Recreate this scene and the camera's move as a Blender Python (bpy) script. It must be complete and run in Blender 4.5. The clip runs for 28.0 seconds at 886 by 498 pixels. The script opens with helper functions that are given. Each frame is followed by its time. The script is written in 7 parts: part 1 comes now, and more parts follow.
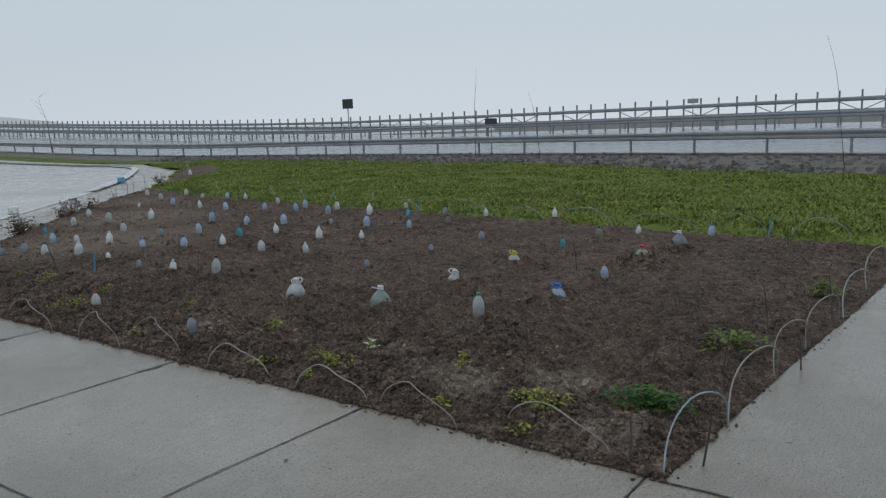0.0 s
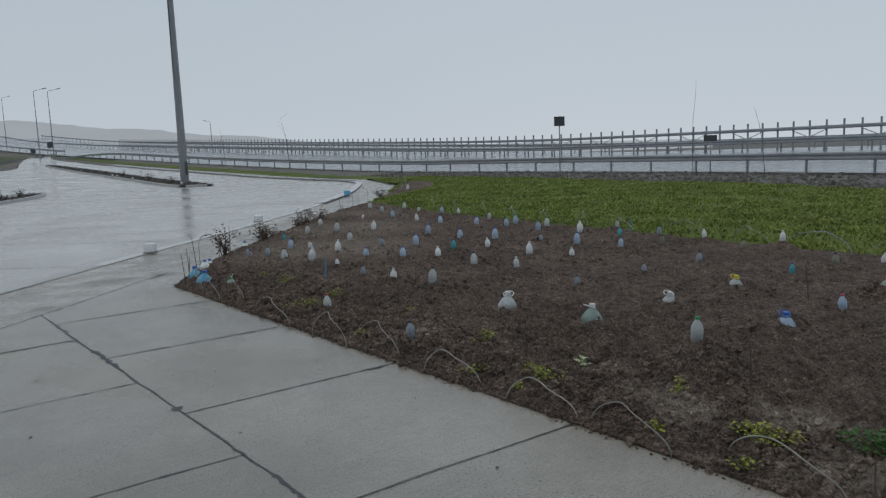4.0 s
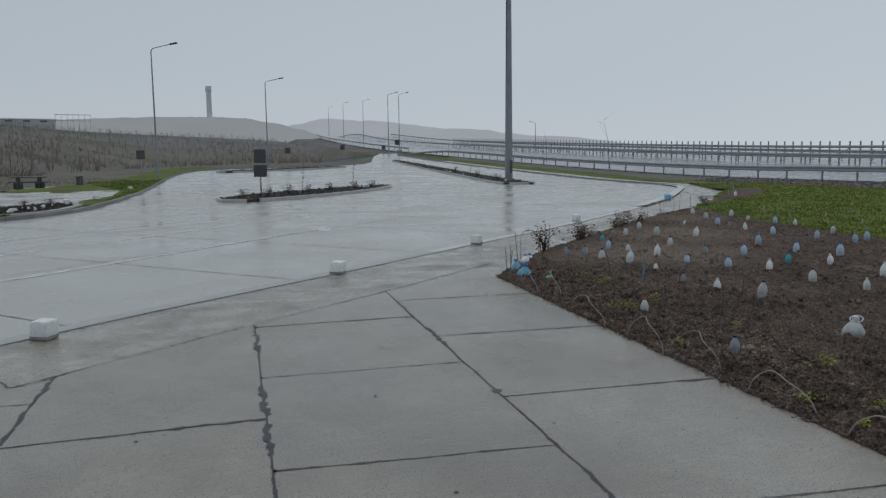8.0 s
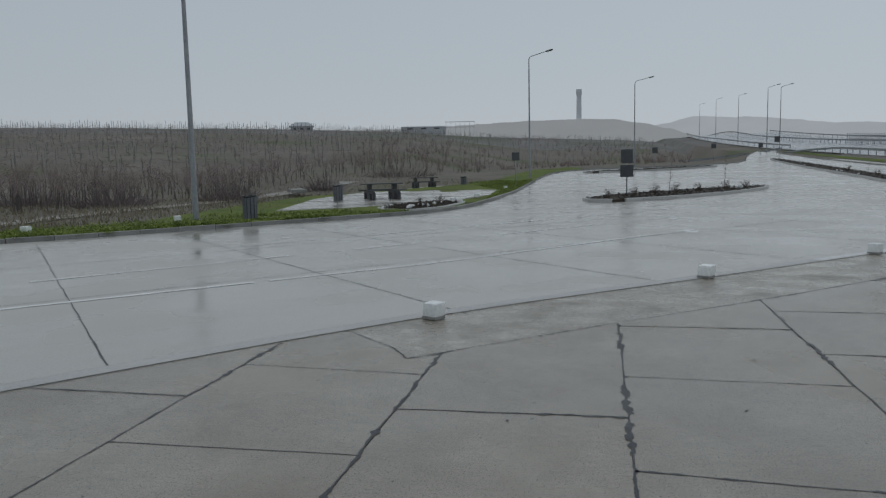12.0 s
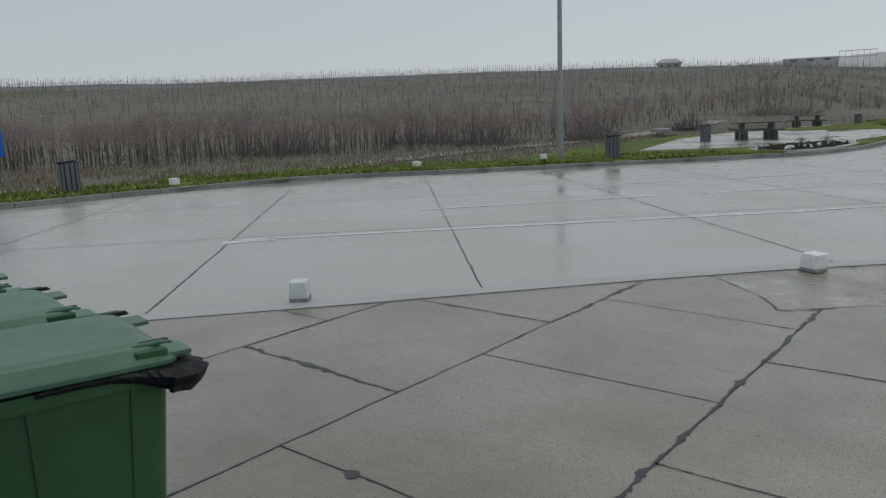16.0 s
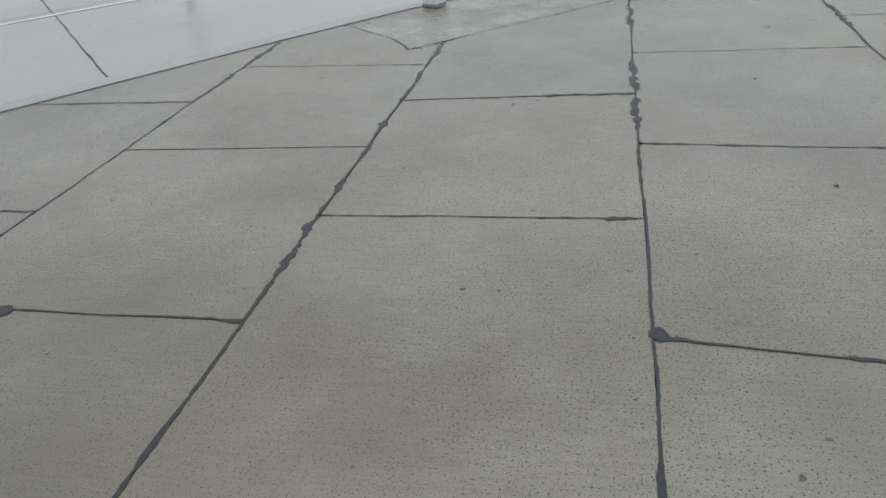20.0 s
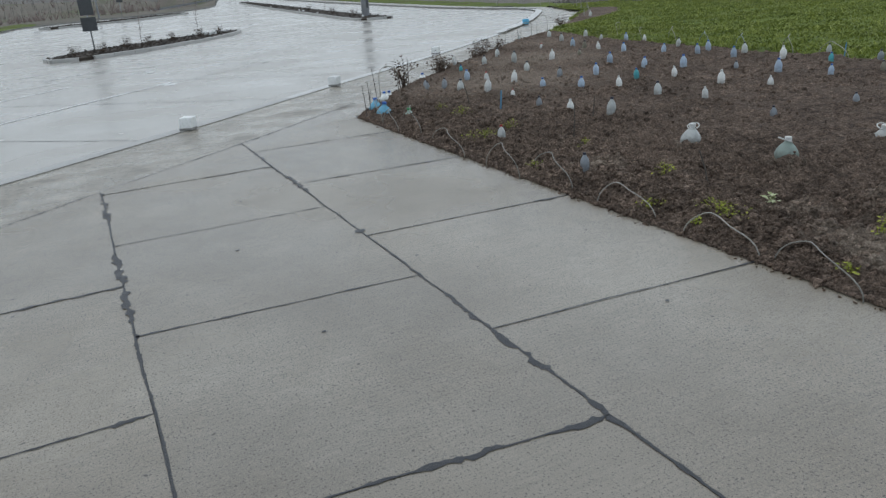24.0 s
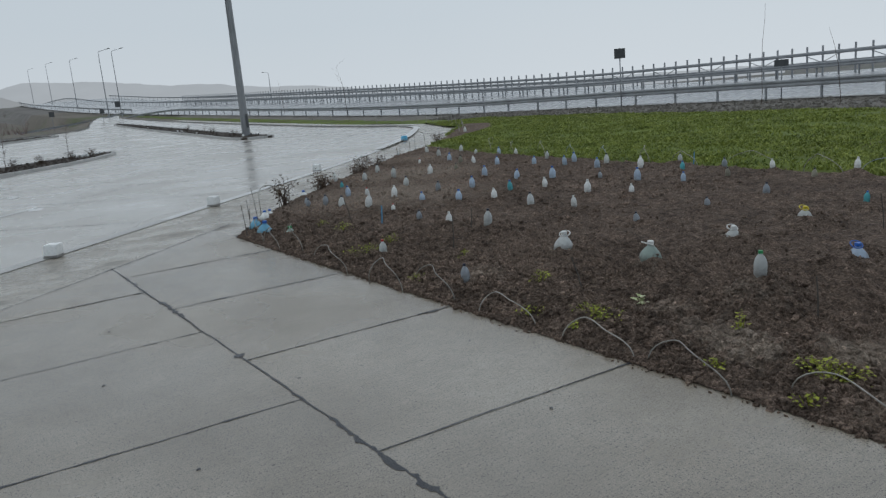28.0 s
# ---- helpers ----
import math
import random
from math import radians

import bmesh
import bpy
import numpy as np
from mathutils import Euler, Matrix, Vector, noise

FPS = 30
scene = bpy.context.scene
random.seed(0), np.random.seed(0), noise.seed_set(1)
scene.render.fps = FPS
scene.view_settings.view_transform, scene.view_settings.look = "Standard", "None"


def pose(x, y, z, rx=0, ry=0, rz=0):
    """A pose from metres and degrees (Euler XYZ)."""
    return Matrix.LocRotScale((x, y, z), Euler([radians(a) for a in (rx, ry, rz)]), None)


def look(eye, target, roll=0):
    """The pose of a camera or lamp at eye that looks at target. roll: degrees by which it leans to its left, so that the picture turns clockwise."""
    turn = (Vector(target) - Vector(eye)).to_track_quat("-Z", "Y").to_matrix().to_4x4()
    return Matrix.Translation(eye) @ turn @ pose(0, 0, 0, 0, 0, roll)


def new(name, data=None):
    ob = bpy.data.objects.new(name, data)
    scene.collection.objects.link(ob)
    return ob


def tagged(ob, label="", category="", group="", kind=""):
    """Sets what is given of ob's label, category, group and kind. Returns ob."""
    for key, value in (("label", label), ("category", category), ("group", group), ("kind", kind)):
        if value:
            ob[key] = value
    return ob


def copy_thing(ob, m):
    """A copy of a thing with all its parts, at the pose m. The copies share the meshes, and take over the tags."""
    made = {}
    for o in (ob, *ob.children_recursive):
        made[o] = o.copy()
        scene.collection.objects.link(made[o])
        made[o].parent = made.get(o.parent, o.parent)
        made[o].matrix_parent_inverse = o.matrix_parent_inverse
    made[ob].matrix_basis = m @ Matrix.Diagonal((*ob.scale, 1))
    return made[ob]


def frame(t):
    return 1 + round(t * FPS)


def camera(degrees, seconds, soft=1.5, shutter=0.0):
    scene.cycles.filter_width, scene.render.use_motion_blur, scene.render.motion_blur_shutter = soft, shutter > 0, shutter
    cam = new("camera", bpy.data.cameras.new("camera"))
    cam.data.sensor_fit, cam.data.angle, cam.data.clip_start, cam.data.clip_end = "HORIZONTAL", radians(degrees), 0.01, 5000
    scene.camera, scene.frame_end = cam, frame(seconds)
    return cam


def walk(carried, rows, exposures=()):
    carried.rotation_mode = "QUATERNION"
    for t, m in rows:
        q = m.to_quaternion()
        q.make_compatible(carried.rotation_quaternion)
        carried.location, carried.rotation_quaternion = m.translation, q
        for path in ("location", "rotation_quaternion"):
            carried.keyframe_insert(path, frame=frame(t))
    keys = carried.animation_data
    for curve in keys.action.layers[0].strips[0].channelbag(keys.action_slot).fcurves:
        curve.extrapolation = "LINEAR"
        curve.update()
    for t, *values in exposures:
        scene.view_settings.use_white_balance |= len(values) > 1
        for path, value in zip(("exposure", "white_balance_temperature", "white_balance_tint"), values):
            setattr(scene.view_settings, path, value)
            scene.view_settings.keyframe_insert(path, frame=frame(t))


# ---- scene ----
cam = camera(61.85, 28.0, soft=1.3)
# seconds, eye x, y, z, heading to the left of +y, pitch, roll
ROWS = [
    (0, -0.150, -0.021, 1.626, 34.25, -9.42, -2.16),
    (0.5, -0.154, -0.019, 1.634, 34.52, -9.47, -2.32),
    (1, -0.156, -0.025, 1.634, 34.72, -9.42, -2.28),
    (1.5, -0.158, -0.037, 1.628, 35.56, -9.33, -2.20),
    (2, -0.160, -0.049, 1.630, 38.60, -9.22, -2.28),
    (2.5, -0.167, -0.060, 1.614, 41.32, -9.12, -2.09),
    (4.5, -0.165, -0.126, 1.629, 53.90, -7.15, -2.33),
    (5, -0.156, -0.138, 1.628, 57.89, -7.09, -2.43),
    (5.5, -0.182, -0.151, 1.619, 60.99, -6.98, -2.03),
    (6, -0.184, -0.164, 1.618, 64.31, -6.90, -1.66),
    (6.5, -0.185, -0.172, 1.618, 67.21, -6.92, -1.48),
    (7, -0.176, -0.184, 1.621, 69.47, -6.87, -1.27),
    (7.5, -0.180, -0.189, 1.618, 71.75, -6.81, -1.15),
    (8, -0.185, -0.197, 1.618, 74.12, -6.82, -0.68),
    (8.5, -0.183, -0.204, 1.616, 77.02, -6.73, -0.81),
    (9, -0.193, -0.208, 1.618, 80.07, -6.27, -1.06),
    (9.5, -0.193, -0.221, 1.619, 83.49, -6.13, -1.18),
    (10, -0.202, -0.232, 1.608, 87.08, -6.02, -1.33),
    (10.5, -0.200, -0.233, 1.605, 90.61, -6.07, -1.31),
    (11, -0.185, -0.237, 1.609, 94.70, -6.32, -1.31),
    (11.5, -0.181, -0.242, 1.609, 98.25, -6.37, -1.38),
    (12, -0.179, -0.250, 1.608, 101.78, -6.33, -1.25),
    (12.5, -0.181, -0.252, 1.604, 105.30, -6.38, -1.29),
    (13, -0.173, -0.249, 1.602, 108.80, -6.54, -1.38),
    (13.5, -0.182, -0.242, 1.595, 112.81, -6.73, -1.23),
    (15.5, -0.171, -0.273, 1.579, 124.83, -9.62, -2.15),
    (16, -0.150, -0.305, 1.576, 129.28, -10.11, -1.99),
    (16.5, -0.151, -0.320, 1.576, 133.07, -10.59, -2.00),
    (17, -0.150, -0.325, 1.573, 134.10, -12.84, -1.91),
    (17.5, -0.161, -0.323, 1.564, 133.95, -16.82, -2.48),
    (18, -0.162, -0.313, 1.562, 130.91, -20.70, -3.75),
    (18.5, -0.178, -0.292, 1.560, 123.58, -24.84, -4.92),
    (19, -0.190, -0.270, 1.540, 116.91, -27.06, -5.93),
    (19.5, -0.186, -0.259, 1.551, 110.47, -28.72, -5.90),
    (20, -0.190, -0.231, 1.554, 103.97, -29.48, -5.73),
    (20.5, -0.219, -0.193, 1.545, 98.20, -30.15, -5.47),
    (21, -0.239, -0.172, 1.539, 92.27, -30.43, -4.89),
    (21.5, -0.227, -0.157, 1.539, 86.24, -30.88, -4.57),
    (22, -0.207, -0.134, 1.570, 81.17, -29.42, -4.57),
    (22.5, -0.201, -0.106, 1.571, 76.13, -27.42, -4.35),
    (24.5, -0.163, -0.064, 1.589, 62.64, -17.42, -4.69),
    (25, -0.162, -0.055, 1.595, 61.19, -16.06, -4.71),
    (25.5, -0.153, -0.053, 1.601, 59.48, -14.92, -4.75),
    (26, -0.153, -0.051, 1.598, 58.38, -13.93, -4.96),
    (26.5, -0.153, -0.051, 1.605, 57.51, -13.38, -5.04),
    (27, -0.162, -0.027, 1.599, 56.61, -12.84, -4.74),
    (27.5, -0.165, -0.026, 1.600, 55.70, -12.16, -4.77),
    (28, -0.160, -0.015, 1.610, 55.29, -11.61, -5.04),
]


def eye_pose(x, y, z, yaw, pitch, roll):
    a, b = radians(yaw), radians(pitch)
    way = Vector((-math.sin(a) * math.cos(b), math.cos(a) * math.cos(b), math.sin(b)))
    return look((x, y, z), Vector((x, y, z)) + way, roll)


walk(cam, [(row[0], eye_pose(*row[1:])) for row in ROWS],
     [(0, 0.36, 6500, 10), (2, 0.33, 6500, 10), (4.5, 0.17, 6500, 10), (5, 0.16, 6500, 10), (8, 0.14, 6550, 10), (13, 0.08, 6650, 10), (15.5, 0.27, 6800, 10), (16, 0.35, 6850, 10), (17, 0.57, 6950, 10), (18, 0.92, 7100, 10), (19, 0.86, 7000, 10), (20, 0.82, 6850, 10), (22, 0.9, 6650, 10), (24.5, 0.66, 6600, 10), (25, 0.6, 6600, 10), (26, 0.54, 6600, 10), (27, 0.44, 6600, 10), (28, 0.38, 6600, 10)])

# ---- light: a wet overcast morning ----
SUN_UP, SUN_ROUND = 68.0, 318.0
world = bpy.data.worlds.new("overcast_sky")
scene.world = world
world.use_nodes = True
wn, wl = world.node_tree.nodes, world.node_tree.links
wn.clear()
w_out = wn.new("ShaderNodeOutputWorld")
w_bg = wn.new("ShaderNodeBackground")
w_sky = wn.new("ShaderNodeTexSky")
w_sky.sky_type = "NISHITA"
w_sky.sun_disc = False
w_sky.sun_elevation, w_sky.sun_rotation = radians(SUN_UP), radians(SUN_ROUND)
w_sky.dust_density, w_sky.air_density = 6.0, 1.6
w_co = wn.new("ShaderNodeTexCoord")
w_xyz = wn.new("ShaderNodeSeparateXYZ")
w_ramp = wn.new("ShaderNodeValToRGB")
w_noise = wn.new("ShaderNodeTexNoise")
w_noise.inputs["Scale"].default_value = 1.6
w_noise.inputs["Detail"].default_value = 3.0
w_add = wn.new("ShaderNodeMath")
w_add.operation = "MULTIPLY_ADD"
w_add.inputs[1].default_value = 0.10
e = w_ramp.color_ramp.elements
e[0].position, e[0].color = 0.0, (5.9, 6.45, 6.95, 1)
e[1].position, e[1].color = 0.75, (3.6, 4.3, 5.1, 1)
mid = e.new(0.16)
mid.color = (4.98, 5.7, 6.38, 1)
w_mix = wn.new("ShaderNodeMix")
w_mix.data_type = "RGBA"
w_mix.inputs[0].default_value = 0.94
wl.new(w_co.outputs["Generated"], w_xyz.inputs[0])
wl.new(w_co.outputs["Generated"], w_noise.inputs["Vector"])
wl.new(w_noise.outputs["Fac"], w_add.inputs[0])
wl.new(w_xyz.outputs["Z"], w_add.inputs[2])
wl.new(w_add.outputs[0], w_ramp.inputs[0])
wl.new(w_sky.outputs[0], w_mix.inputs[6])
wl.new(w_ramp.outputs[0], w_mix.inputs[7])
wl.new(w_mix.outputs[2], w_bg.inputs[0])
wl.new(w_bg.outputs[0], w_out.inputs[0])
w_side = wn.new("ShaderNodeVectorMath")
w_side.operation = "DOT_PRODUCT"
w_side.inputs[1].default_value = (-0.34, 0.94, 0.0)
w_even = wn.new("ShaderNodeMath")
w_even.operation = "MULTIPLY_ADD"
w_even.inputs[1].default_value, w_even.inputs[2].default_value = 0.009, 0.0785
wl.new(w_co.outputs["Generated"], w_side.inputs[0])
wl.new(w_side.outputs["Value"], w_even.inputs[0])
wl.new(w_even.outputs[0], w_bg.inputs[1])
sun = new("sun", bpy.data.lights.new("sun", "SUN"))
sun.data.energy, sun.data.angle, sun.data.color = 0.3, radians(40), (1.0, 0.97, 0.93)
sun.rotation_euler = (radians(90 - SUN_UP), 0, radians(SUN_ROUND))
scene.view_settings.exposure = 0.0

# ---- materials ----
MATS = {}


def nodes_of(name):
    m = bpy.data.materials.new(name)
    m.use_nodes = True
    nt = m.node_tree
    return m, nt, nt.nodes["Principled BSDF"]


def noise_node(nt, scale, detail=4.0, rough=0.6, vec=None, stretch=None):
    n = nt.nodes.new("ShaderNodeTexNoise")
    n.inputs["Scale"].default_value = scale
    n.inputs["Detail"].default_value = detail
    n.inputs["Roughness"].default_value = rough
    if vec is not None:
        if stretch:
            mp = nt.nodes.new("ShaderNodeMapping")
            mp.inputs["Scale"].default_value = stretch
            nt.links.new(vec, mp.inputs["Vector"])
            vec = mp.outputs["Vector"]
        nt.links.new(vec, n.inputs["Vector"])
    return n


def ramp_node(nt, src, stops):
    r = nt.nodes.new("ShaderNodeValToRGB")
    els = r.color_ramp.elements
    els[0].position, els[1].position = stops[0][0], stops[-1][0]
    els[0].color, els[1].color = (*stops[0][1], 1), (*stops[-1][1], 1)
    for p, c in stops[1:-1]:
        els.new(p).color = (*c, 1)
    nt.links.new(src, r.inputs[0])
    return r.outputs[0]


def mix_node(nt, fac, a, b, mode="MIX"):
    m = nt.nodes.new("ShaderNodeMix")
    m.data_type, m.blend_type = "RGBA", mode
    for sock, val in ((m.inputs[0], fac), (m.inputs[6], a), (m.inputs[7], b)):
        if isinstance(val, (int, float)):
            sock.default_value = val
        elif isinstance(val, tuple):
            sock.default_value = (*val, 1)
        else:
            nt.links.new(val, sock)
    return m.outputs[2]


def grey(v):
    return (v, v, v)


def surface(name, dark, light, scale=8.0, coarse=0.6, rough=(0.5, 0.8), bump=0.3, bump_scale=60.0, metal=0.0,
            spread=0.35, vary=0.0, stretch=None, patch=None, depth=0.01, spec=0.5):
    """A weathered surface: fine grain and coarse stains between two colours, rough and smooth patches, fine relief."""
    if name in MATS:
        return MATS[name]
    m, nt, p = nodes_of(name)
    geo = nt.nodes.new("ShaderNodeNewGeometry")
    tc = nt.nodes.new("ShaderNodeTexCoord")
    vec = geo.outputs["Position"] if not vary else tc.outputs["Object"]
    fine = noise_node(nt, scale, 5, 0.65, vec, stretch)
    big = noise_node(nt, coarse, 3, 0.55, vec, stretch)
    add = nt.nodes.new("ShaderNodeMath")
    add.operation = "MULTIPLY_ADD"
    add.inputs[1].default_value = 0.5
    half = nt.nodes.new("ShaderNodeMath")
    half.operation = "MULTIPLY"
    half.inputs[1].default_value = 0.5
    nt.links.new(big.outputs["Fac"], half.inputs[0])
    nt.links.new(fine.outputs["Fac"], add.inputs[0])
    nt.links.new(half.outputs[0], add.inputs[2])
    col = ramp_node(nt, add.outputs[0], [(0.5 - spread / 2, dark), (0.5 + spread / 2, light)])
    if vary:
        info = nt.nodes.new("ShaderNodeObjectInfo")
        tint = ramp_node(nt, info.outputs["Random"], [(0.0, grey(1 - vary)), (1.0, grey(1 + vary))])
        col = mix_node(nt, 1.0, col, tint, "MULTIPLY")
    if patch:
        pn = noise_node(nt, patch[0], 4, 0.6, vec)
        pf = ramp_node(nt, pn.outputs["Fac"], [(0.52, grey(0)), (0.66, grey(patch[2]))])
        col = mix_node(nt, pf, col, patch[1])
    nt.links.new(col, p.inputs["Base Color"])
    rr = ramp_node(nt, big.outputs["Fac"], [(0.35, grey(rough[0])), (0.65, grey(rough[1]))])
    nt.links.new(rr, p.inputs["Roughness"])
    p.inputs["Metallic"].default_value = metal
    p.inputs["Specular IOR Level"].default_value = spec
    if bump:
        bn = noise_node(nt, bump_scale, 4, 0.7, vec)
        bp = nt.nodes.new("ShaderNodeBump")
        bp.inputs["Strength"].default_value = bump
        bp.inputs["Distance"].default_value = depth
        nt.links.new(bn.outputs["Fac"], bp.inputs["Height"])
        nt.links.new(bp.outputs[0], p.inputs["Normal"])
    MATS[name] = m
    return m


def plain(name, color, rough=0.5, metal=0.0, grain=0.12):
    return surface(name, tuple(c * (1 - grain) for c in color), tuple(min(1, c * (1 + grain)) for c in color), scale=14, coarse=2.5,
                   rough=(rough * 0.85, min(1, rough * 1.15)), bump=0.08, bump_scale=120, metal=metal, vary=0.02)


def slab_concrete(name, base, rough, vary, brush=1.0, pits=1.0, patch=0.0):
    """Brushed concrete: streaks along y, dark pits, pale grit, damp stains."""
    m, nt, p = nodes_of(name)
    geo = nt.nodes.new("ShaderNodeNewGeometry")
    pos = geo.outputs["Position"]
    streak = noise_node(nt, 46, 4, 0.65, pos, (1.6, 0.12, 1))
    grit = noise_node(nt, 280, 2, 0.6, pos)
    fleck = noise_node(nt, 125, 1, 0.5, pos, (0.9, 0.8, 1))
    cloud = noise_node(nt, 0.7, 6, 0.65, pos)
    damp = noise_node(nt, 0.45, 4, 0.55, pos)
    col = ramp_node(nt, cloud.outputs["Fac"], [(0.32, (base[0] * 0.74, base[1] * 0.69, base[2] * 0.62)), (0.66, tuple(c * 1.2 for c in base))])
    col = mix_node(nt, 0.3 * brush, col, ramp_node(nt, streak.outputs["Fac"], [(0.3, grey(0.5)), (0.7, grey(1.4))]), "MULTIPLY")
    col = mix_node(nt, 0.75, col, ramp_node(nt, grit.outputs["Fac"], [(0.32, grey(0.5)), (0.68, grey(1.45))]), "MULTIPLY")
    dark = ramp_node(nt, fleck.outputs["Fac"], [(0.315, grey(0.95 * pits)), (0.385, grey(0))])
    col = mix_node(nt, dark, col, tuple(c * 0.2 for c in base))
    pale = ramp_node(nt, fleck.outputs["Fac"], [(0.64, grey(0)), (0.74, grey(0.3 * pits))])
    col = mix_node(nt, pale, col, tuple(min(1, c * 1.7) for c in base))
    big = noise_node(nt, 19, 1, 0.4, pos)
    hole = ramp_node(nt, big.outputs["Fac"], [(0.20, grey(0.9 * pits)), (0.235, grey(0))])
    col = mix_node(nt, hole, col, tuple(c * 0.16 for c in base))
    if patch:
        blotch = noise_node(nt, 1.6, 6, 0.75, pos, (1.4, 1, 1))
        col = mix_node(nt, patch, col, ramp_node(nt, blotch.outputs["Fac"], [(0.38, grey(0.5)), (0.46, grey(0.95)), (0.52, grey(0.75)), (0.62, grey(1.3))]), "MULTIPLY")
    wet = ramp_node(nt, damp.outputs["Fac"], [(0.42, grey(0.0)), (0.62, grey(1.0))])
    col = mix_node(nt, mix_node(nt, 1.0, wet, grey(0.35), "MULTIPLY"), col, tuple(c * 0.62 for c in base))
    # one brown spill that has dried in round the bins
    spot = nt.nodes.new("ShaderNodeVectorMath")
    spot.operation = "DISTANCE"
    spot.inputs[1].default_value = (-1.55, -2.05, 0.0)
    nt.links.new(pos, spot.inputs[0])
    reach = nt.nodes.new("ShaderNodeMath")
    reach.operation = "MULTIPLY"
    reach.inputs[1].default_value = 0.28
    nt.links.new(spot.outputs["Value"], reach.inputs[0])
    edge = nt.nodes.new("ShaderNodeMath")
    edge.operation = "MULTIPLY_ADD"
    edge.inputs[1].default_value = 0.5
    nt.links.new(cloud.outputs["Fac"], edge.inputs[0])
    nt.links.new(reach.outputs[0], edge.inputs[2])
    spill = ramp_node(nt, edge.outputs[0], [(0.42, grey(0.36)), (0.74, grey(0.0))])
    spill.node.color_ramp.interpolation = "EASE"
    col = mix_node(nt, spill, col, (base[0] * 0.46, base[1] * 0.38, base[2] * 0.30))
    if vary:
        info = nt.nodes.new("ShaderNodeObjectInfo")
        col = mix_node(nt, 1.0, col, ramp_node(nt, info.outputs["Random"], [(0, grey(1 - vary)), (1, grey(1 + vary))]), "MULTIPLY")
    nt.links.new(col, p.inputs["Base Color"])
    gloss = ramp_node(nt, damp.outputs["Fac"], [(0.4, grey(rough[1])), (0.62, grey(rough[0]))])
    if patch:
        gloss = mix_node(nt, 0.7, gloss, ramp_node(nt, blotch.outputs["Fac"], [(0.42, grey(0.5)), (0.56, grey(0.16))]))
    nt.links.new(gloss, p.inputs["Roughness"])
    add = nt.nodes.new("ShaderNodeMath")
    nt.links.new(streak.outputs["Fac"], add.inputs[0])
    nt.links.new(grit.outputs["Fac"], add.inputs[1])
    bp = nt.nodes.new("ShaderNodeBump")
    p.inputs["Specular IOR Level"].default_value = 1.0
    bp.inputs["Strength"].default_value = 0.24
    bp.inputs["Distance"].default_value = 0.004
    nt.links.new(add.outputs[0], bp.inputs["Height"])
    nt.links.new(bp.outputs[0], p.inputs["Normal"])
    MATS[name] = m
    return m


CONCRETE = slab_concrete("damp_brushed_concrete", (0.322, 0.287, 0.234), (0.13, 0.30), 0.06)
CONCRETE_STRIP = slab_concrete("patched_wet_concrete", (0.42, 0.385, 0.325), (0.2, 0.42), 0.0, 0.5, 1.0, 0.9)
CONCRETE_LOT = surface("wet_pavement_concrete", (0.32, 0.303, 0.27), (0.56, 0.532, 0.48), 40, 0.35, (0.12, 0.36), 0.16, 14, vary=0.04, spread=0.55, spec=0.9)
TAR = surface("bitumen_joint", (0.026, 0.028, 0.033), (0.06, 0.063, 0.071), 40, 3, (0.3, 0.5), 0.5, 120)
KERB = surface("weathered_kerb_concrete", (0.16, 0.155, 0.145), (0.36, 0.35, 0.33), 18, 1.2, (0.4, 0.7), 0.4, 60, vary=0.12)
PALE = surface("pale_gutter_concrete", (0.38, 0.375, 0.36), (0.58, 0.57, 0.55), 24, 0.9, (0.3, 0.55), 0.3, 60)
